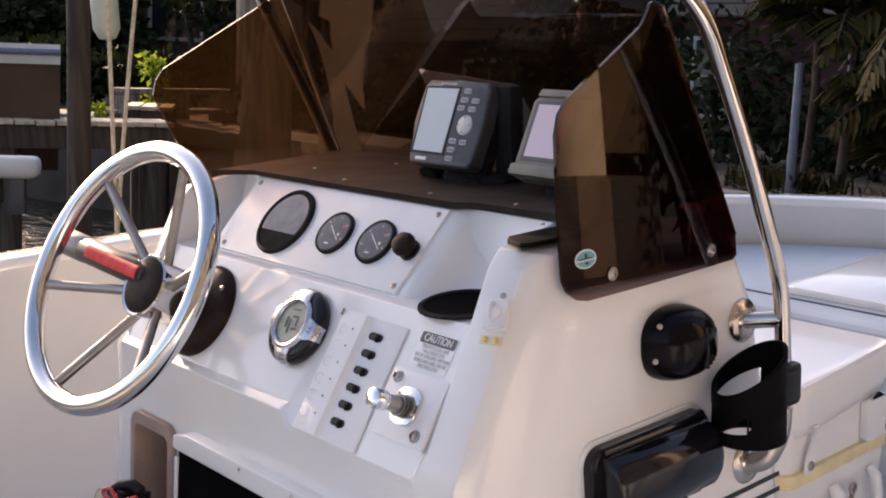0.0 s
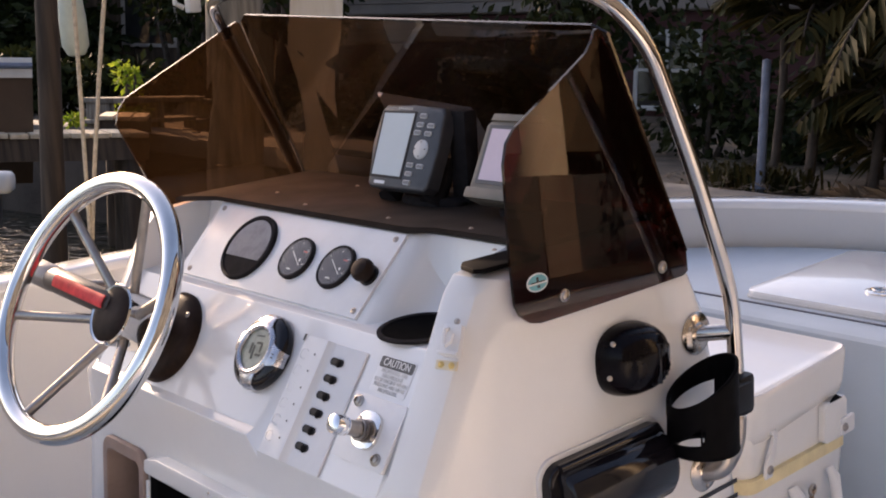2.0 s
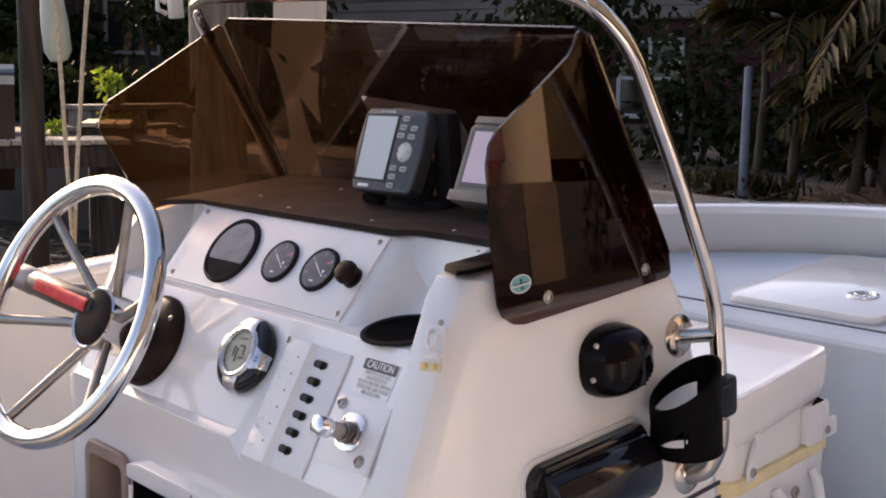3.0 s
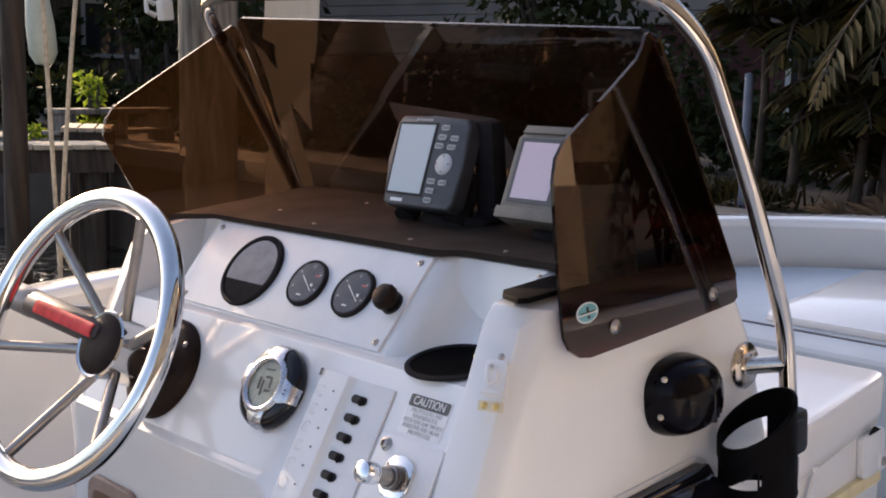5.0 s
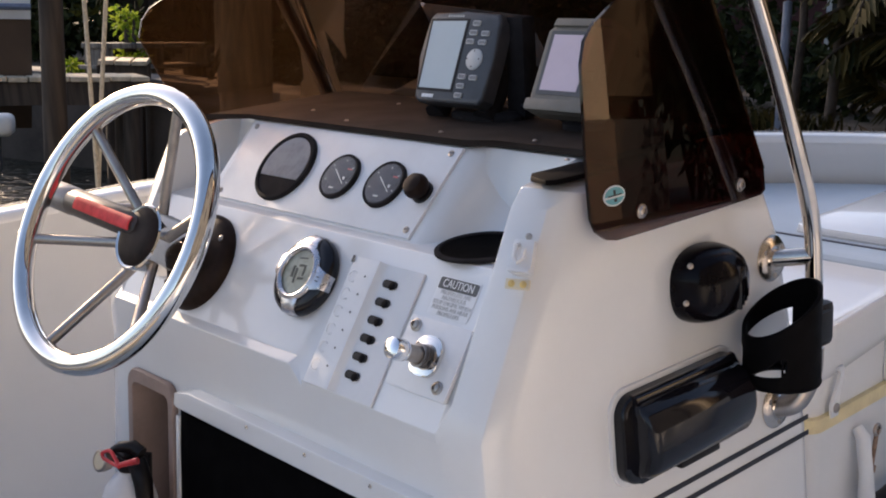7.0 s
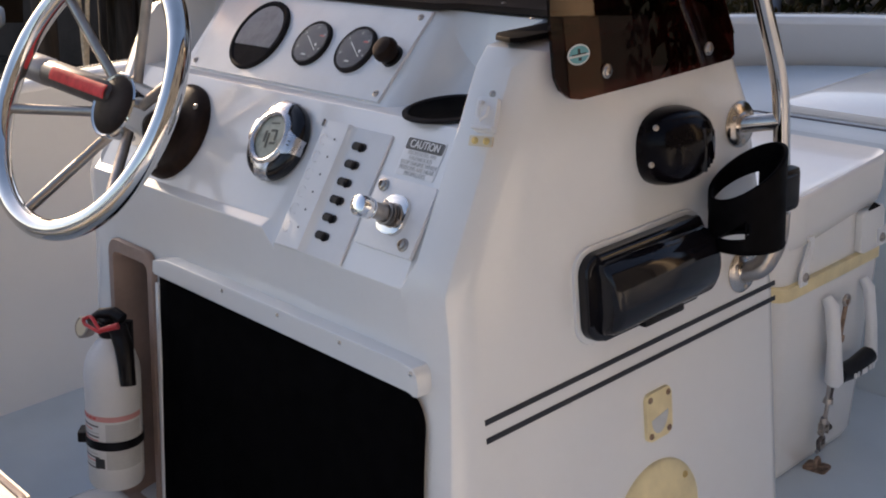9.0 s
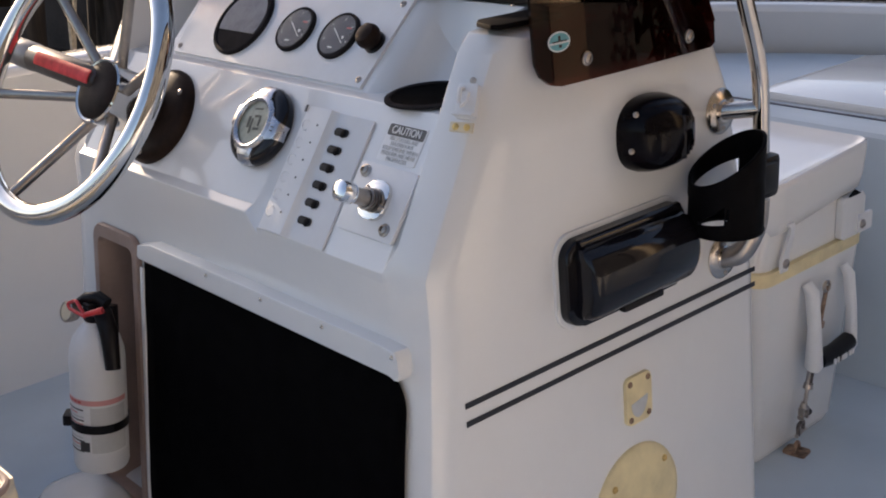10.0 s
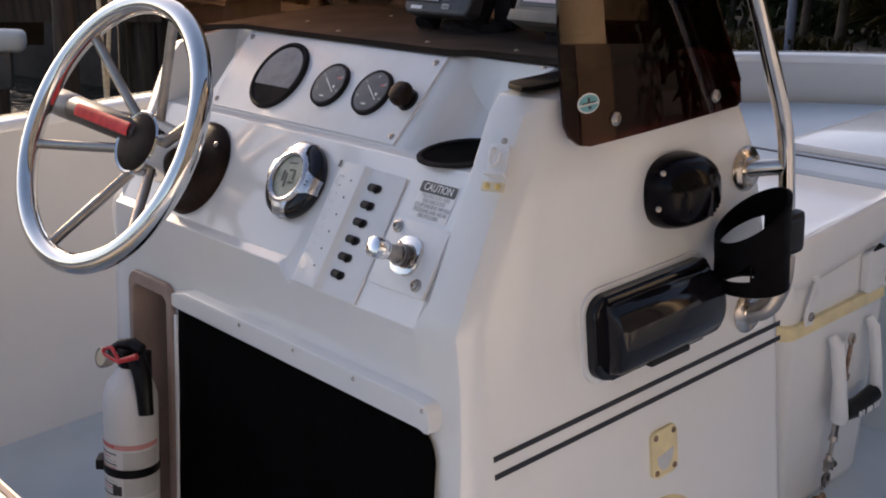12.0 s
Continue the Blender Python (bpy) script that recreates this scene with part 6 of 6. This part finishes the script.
def palm(x, y, top, fronds, length, seed, label, mat=None, sag=1.9, width=0.34, girth=1.0):
    rng = random.Random(seed)
    t = thing("palm", label, "palm", lv(x, y, BANK), group="palms by the seawall")
    tr, rm, lm = bmesh.new(), bmesh.new(), bmesh.new()
    tube([(x, y, BANK - 0.2), (x + 0.04, y, BANK + 0.5 * (top - BANK)), (x, y + 0.03, top)], [0.075 * girth, 0.06 * girth, 0.05 * girth], 10, bm=tr)
    for i in range(fronds):
        a = 2 * math.pi * (i + rng.uniform(-0.3, 0.3)) / fronds
        el = rng.uniform(0.1, 1.1)
        frond(rm, lm, (x, y, top - rng.uniform(0, 0.25)), (math.cos(a), math.sin(a), el), length * rng.uniform(0.75, 1.1), sag * rng.uniform(0.8, 1.4), width, rng)
    part("trunk", tr, BARK, t, m=LEVEL.copy())
    part("rib", rm, BARK, t, m=LEVEL.copy())
    part("crown", lm, mat or PALM, t, m=LEVEL.copy(), smooth=False)


palm(-2.08, 5.30, 1.68, 12, 0.85, 5, "leafy palm with drooping yellowing fronds by the seawall")
palm(-1.55, 5.10, 1.75, 14, 1.25, 6, "leafy palm with drooping yellowing fronds by the seawall")
palm(-0.65, 5.35, 1.70, 13, 1.2, 7, "leafy palm with drooping yellowing fronds by the seawall")
palm(-1.85, 5.60, 1.55, 13, 0.90, 8, "young palm among the garden plants")
palm(-1.05, 5.60, 1.25, 11, 0.95, 9, "young palm among the garden plants")
palm(-0.1, 5.0, 1.40, 10, 1.0, 11, "young palm among the garden plants")
palm(-2.50, 5.00, 1.72, 11, 0.52, 12, "leafy palm with drooping yellowing fronds by the seawall", sag=2.4, width=0.26, girth=0.45)
palm(-2.74, 5.02, 1.66, 10, 0.42, 15, "leafy palm with drooping yellowing fronds by the seawall", sag=2.4, width=0.24, girth=0.4)
palm(-2.20, 5.15, 1.22, 11, 0.55, 13, "young palm among the garden plants", sag=2.3, width=0.28, girth=0.45)
palm(-2.38, 5.45, 0.95, 10, 0.50, 14, "young palm among the garden plants", width=0.26, girth=0.45)
dry = thing("fallen_frond", "dry folded palm leaves lying on the seawall", "palm frond", lv(-1.7, 4.6, BANK))
rg = random.Random(3)
for rx, ry, n, size in ((-1.93, 4.46, 7, 0.15), (-1.70, 4.50, 6, 0.20)):
    for k in range(n):
        a = radians(60 + 95 * k / (n - 1) + rg.uniform(-4, 4))
        L, w_ = size * rg.uniform(0.75, 1.1), 0.022
        b = bmesh.new()
        rows = []
        for i in range(6):
            f = i / 5
            c = Vector((rx + math.cos(a) * L * f, ry - 0.10 * f * f + 0.02 * math.sin(a * 7), BANK + math.sin(a) * L * f * (1 - 0.25 * f)))
            side = Vector((-math.sin(a), 0.25, math.cos(a))) * w_ * math.sin(math.pi * (0.12 + 0.86 * f))
            fold = Vector((0, -0.010, 0))
            rows.append([b.verts.new(p) for p in (c - side, c + fold, c + side)])
        for r0, r1 in zip(rows, rows[1:]):
            for i in range(2):
                b.faces.new((r0[i], r0[i + 1], r1[i + 1], r1[i]))
        part("blade", b, PALM_DRY, dry, m=LEVEL.copy(), smooth=False)
b = bmesh.new()
for _ in range(260):
    p = Vector((rg.uniform(-3.4, -0.6), rg.uniform(4.35, 4.95), BANK + 0.0 + rg.uniform(0.0, 0.03)))
    a = rg.uniform(0, 6.28)
    dd = Vector((math.cos(a), math.sin(a), rg.uniform(-0.1, 0.4)))
    ss = Vector((-math.sin(a), math.cos(a), 0)) * rg.uniform(0.006, 0.02)
    L = rg.uniform(0.04, 0.16)
    b.faces.new([b.verts.new(q) for q in (p, p + dd * L * 0.5 + ss, p + dd * L, p + dd * L * 0.5 - ss)])
solid("leaf_litter", b, PALM_DRY, "dry leaf litter scattered along the seawall", "leaf litter", m=LEVEL.copy(), kind="stuff", smooth=False)
b = bmesh.new()
for _ in range(420):
    cx_, cy_ = rg.choice(((-2.75, 4.75), (-2.55, 4.85), (-2.95, 4.95), (-0.9, 4.7)))
    p = Vector((cx_ + rg.gauss(0, 0.12), cy_ + rg.gauss(0, 0.06), BANK - 0.02))
    a = rg.uniform(0, 6.28)
    L = rg.uniform(0.10, 0.24)
    tip = p + Vector((math.cos(a) * L * 0.6, math.sin(a) * L * 0.6, L * 0.7))
    mid = p + Vector((math.cos(a) * L * 0.25, math.sin(a) * L * 0.25, L * 0.6))
    ss = Vector((-math.sin(a), math.cos(a), 0)) * 0.008
    b.faces.new([b.verts.new(q) for q in (p - ss, mid - ss, tip, mid + ss, p + ss)])
solid("grass_tuft", b, PALM, "tufts of long grass by the pole", "grass", m=LEVEL.copy(), kind="stuff", smooth=False)
pole = thing("pole", "blue-grey painted metal pole on the seawall", "pole", lv(-2.62, 4.72, BANK))
part("shaft", lathe([(0, -0.1), (0.026, -0.1), (0.024, 0.70), (0, 0.71)], 16), POLE_BLUE, pole, m=LEVEL @ Matrix.Translation((-2.62, 4.72, BANK)))
part("foot", lathe([(0, 0), (0.06, 0), (0.055, 0.02), (0.027, 0.03), (0, 0.03)], 16), POLE_BLUE, pole, m=LEVEL @ Matrix.Translation((-2.62, 4.72, BANK + 0.0)))

# shaded house behind the garden
house = thing("house", "dark red weathered house with pale siding above and white-framed windows", "house", lv(-11.5, 13, BANK))
HM = LEVEL @ Matrix.Translation((-11.5, 13.05, BANK - 0.50)) @ Matrix.Rotation(radians(12), 4, "Z")
part("wall", box((14.5, 5.0, 2.0), (0, 2.5, 1.0)), WALL_DARK, house, m=HM.copy(), smooth=False)
part("upper_wall", box((14.7, 5.1, 1.6), (0, 2.5, 2.82)), WALL_PALE, house, "pale horizontal siding", m=HM.copy(), smooth=False)
for i in range(9):
    part("siding_board", box((14.7, 0.03, 0.165), (0, -0.07, 2.12 + 0.175 * i), 0.01, 1), WALL_PALE, house, m=HM.copy(), smooth=False)
part("roof", prism([(-8.0, 3.6), (8.0, 3.6), (6.8, 5.4), (-6.8, 5.4)], -0.9, 5.8), WALL_DARK, house, m=HM @ Matrix.Rotation(radians(90), 4, "X") @ Matrix.Diagonal((1, 1, -1, 1)), smooth=False)
for x in (-5.6, -2.0, 1.6, 4.4):
    wn_ = part("window", box((0.95, 0.06, 1.05), (x, -0.02, 1.15)), GLASS_DARK, house, "dark window", m=HM.copy(), smooth=False)
    for dx, dz, w_, h_ in ((-0.5, 0, 0.07, 1.18), (0.5, 0, 0.07, 1.18), (0, 0.56, 1.06, 0.07), (0, -0.56, 1.06, 0.07), (0, 0, 0.05, 1.06), (0, 0, 0.95, 0.05)):
        part("window_frame", box((w_, 0.05, h_), (x + dx, -0.05, 1.15 + dz), 0.008, 1), WHITE_PAINT, wn_, m=HM.copy(), smooth=False)

# moored boat and its outboard across the water
mb = thing("moored_boat", "brown-hulled open boat with white sheer at the dock", "boat", lv(-8.3, 1.9, WATER_Z))
HULL_BROWN = material("brown_hull_paint", (0.10, 0.065, 0.045), 0.5, vary=0.15, scale=3.0)
MB = LEVEL @ Matrix.Translation((-8.3, 1.35, 0.17)) @ Matrix.Rotation(radians(70), 4, "Z")
prof_x = [-2.2, -1.6, -0.8, 0.0, 0.8, 1.5]
b = bmesh.new()
rows = []
for i, x in enumerate(prof_x):
    k = (0.35, 0.72, 0.95, 1.0, 1.0, 0.97)[i]
    rows.append([b.verts.new((x, y * k, z + (0.16 * (1 - k)))) for y, z in ((-0.62, 0.98), (-0.60, 0.90), (-0.50, 0.45), (-0.15, 0.05), (0.15, 0.05), (0.50, 0.45), (0.60, 0.90), (0.62, 0.98), (0.54, 0.98), (0.45, 0.55), (-0.45, 0.55), (-0.54, 0.98))])
for r0, r1 in zip(rows, rows[1:]):
    for i in range(12):
        b.faces.new((r0[i], r0[(i + 1) % 12], r1[(i + 1) % 12], r1[i]))
b.faces.new(rows[0])
b.faces.new(rows[-1][::-1])
part("hull", b, HULL_BROWN, mb, m=MB.copy())
b = bmesh.new()
ks = (0.35, 0.72, 0.95, 1.0, 1.0, 0.97)
rr = [[b.verts.new((x, y * k * 1.012, z + 0.16 * (1 - k))) for y, z in ((-0.52, 0.985), (-0.62, 0.986), (-0.622, 0.94), (-0.606, 0.845), (-0.59, 0.845))] for x, k in zip(prof_x, ks)]
for r0, r1 in zip(rr, rr[1:]):
    for i in range(4):
        b.faces.new((r0[i], r0[i + 1], r1[i + 1], r1[i]))
part("sheer_band", b, WHITE_PAINT, mb, "white sheer band", m=MB.copy())
part("rub_rail", tube([(x, -0.63 * k, 0.93 + 0.16 * (1 - k)) for x, k in zip(prof_x, (0.35, 0.72, 0.95, 1.0, 1.0, 0.97))], 0.022, 8), POLE_BLUE, mb, "blue-grey rub rail", m=MB.copy())
ob_m = thing("outboard_motor", "grey outboard motor tilted over the water", "outboard motor", lv(-5.6, 1.5, 0.2))
OM = LEVEL @ Matrix.Translation((-5.95, 1.72, 0.36)) @ Matrix.Rotation(radians(60), 4, "Z")
part("cowling", box((0.30, 0.20, 0.13), (0, 0, 0.06), 0.05, 3), WHITE_PAINT, ob_m, m=OM.copy())
part("midsection", box((0.10, 0.10, 0.24), (0.02, 0, -0.10), 0.02), GREY_CASE, ob_m, m=OM.copy())
part("tiller", tube([(-0.12, 0, 0.12), (-0.40, 0.02, 0.16)], 0.018, 8), WHITE_PAINT, ob_m, m=OM.copy())
part("bracket", box((0.10, 0.18, 0.20), (-0.12, 0, -0.06), 0.01), GREY_CASE, ob_m, m=OM.copy())

# unseen house added to starboard for the glossy parts to mirror
east = thing("mirrored_house", "unseen dark stucco house added for the glossy parts to mirror", "house", lv(8, 0, BANK))
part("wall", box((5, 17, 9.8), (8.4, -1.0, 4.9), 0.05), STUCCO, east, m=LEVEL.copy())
part("roof", prism([(5.3, 0), (11.5, 0), (8.4, 1.6)], -8.0, 10.0), WALL_DARK, east, m=LEVEL @ Matrix.Translation((0, 0, 9.8)) @ Matrix.Rotation(radians(90), 4, "X"), smooth=False)
for y in (-4.5, -1.0, 2.5, 6.0):
    for z_ in (2.0, 5.0, 8.0):
        part("window", box((0.06, 1.2, 1.3), (5.88, y, z_)), GLASS_DARK, east, "dark window", m=LEVEL.copy(), smooth=False)
# unseen pillar and walls; their tones make the bands reflected in the side pane
PALE_STUCCO = material("bright_band_stucco", (0.84, 0.70, 0.50), 0.85, vary=0.05, scale=2.0, fine=50.0, bump=0.3)
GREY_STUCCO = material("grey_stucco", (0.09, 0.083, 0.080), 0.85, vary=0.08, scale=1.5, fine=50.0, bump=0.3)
part("pillar", prism([(5.87, 6.52), (5.37, 6.52), (5.37, 6.22)] + [(5.37 + 0.40 * (1 - math.cos(radians(10 * i))), 6.22 - 0.44 * math.sin(radians(10 * i))) for i in range(1, 10)] + [(5.87, 5.78)], 1.28, 7.2), PALE_STUCCO, east, "added pale pillar for the bright band in the side pane", m=LEVEL.copy())
TAN_STUCCO = material("dim_band_stucco", (0.105, 0.072, 0.040), 0.85, vary=0.08, scale=1.5, fine=50.0, bump=0.3)
part("side_wall", box((0.4, 1.19, 5.4), (5.62, 7.12, 4.17), 0.02), TAN_STUCCO, east, "added tan wall for the dim band in the side pane", m=LEVEL.copy())
part("side_wall", box((0.4, 1.30, 5.4), (5.80, 5.30, 4.17), 0.02), GREY_STUCCO, east, "added grey wall beside the bright band in the side pane", m=LEVEL.copy())
# mid tone so the reflected bright band fades downwards
FADE_TAN = material("band_fade_tan", (0.22, 0.165, 0.125), 0.85, vary=0.10, scale=2.0, fine=50.0, bump=0.3)
part("pillar_base", box((0.66, 0.74, 0.90), (5.62, 6.15, 0.827), 0.03, 2), FADE_TAN, east, "added tan base where the bright band fades", m=LEVEL.copy())
part("plinth", box((0.6, 3.2, 0.90), (5.62, 6.2, 0.825), 0.02), STUCCO, east, "dark plinth under the pillar", m=LEVEL.copy())
# unseen bank and hedge, kept dark so the side pane mirrors little
MULCH = material("dark_bank_soil", (0.030, 0.022, 0.016), 0.95, vary=0.3, scale=3.0, fine=40.0, bump=0.6, bump_dist=0.02)
for i in range(9):
    shrub("shrub", "unseen hedge shrub added to darken the side pane's reflection", "shrub", 4.95 + 0.1 * math.sin(i * 2.3), 8.6 + 0.85 * i, BANK - 0.08, (0.55, 0.62, 0.72 + 0.08 * math.sin(i * 1.3)), 900, 0.10, LEAF, 260 + i)
solid("east_bank", box((40, 90, 2.0), (24.5, -10, -0.56)), MULCH, "unseen dark soil under the added starboard house", "ground", m=LEVEL.copy(), kind="structure", smooth=False)

# long shaded boathouse closing the far bank
shed = thing("boathouse", "long dark brown timber boathouse in shade on the far bank", "boathouse", lv(-20.5, 5, BANK))
BH = LEVEL @ Matrix.Translation((-20.5, 5.0, BANK - 0.05)) @ Matrix.Rotation(radians(72), 4, "Z")
# the far bank's shade is put into these dark board tones
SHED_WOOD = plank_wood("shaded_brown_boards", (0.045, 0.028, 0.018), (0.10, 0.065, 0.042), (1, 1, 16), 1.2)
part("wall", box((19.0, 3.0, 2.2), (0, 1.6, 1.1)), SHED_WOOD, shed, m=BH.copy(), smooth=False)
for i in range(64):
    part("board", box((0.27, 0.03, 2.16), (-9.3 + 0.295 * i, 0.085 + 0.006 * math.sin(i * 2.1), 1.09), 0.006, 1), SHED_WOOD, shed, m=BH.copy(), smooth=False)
part("roof", prism([(-0.4, 0), (3.6, 0), (3.2, 0.22), (0.0, 0.16)], -9.8, 9.8), WALL_DARK, shed, m=BH @ Matrix.Translation((0, 0, 2.2)) @ Matrix(((0, 0, 1, 0), (1, 0, 0, 0), (0, 1, 0, 0), (0, 0, 0, 1))), smooth=False)
for x in (-6.5, -2.6, 1.4, 5.0):
    w_ = part("window", box((0.9, 0.05, 0.9), (x, 0.065, 1.5)), GLASS_DARK, shed, "dark window", m=BH.copy(), smooth=False)
    for dx, dz, a_, c_ in ((-0.47, 0, 0.07, 1.02), (0.47, 0, 0.07, 1.02), (0, 0.48, 1.0, 0.07), (0, -0.48, 1.0, 0.07)):
        part("window_frame", box((a_, 0.04, c_), (x + dx, 0.045, 1.5 + dz), 0.006, 1), WALL_PALE, w_, m=BH.copy(), smooth=False)
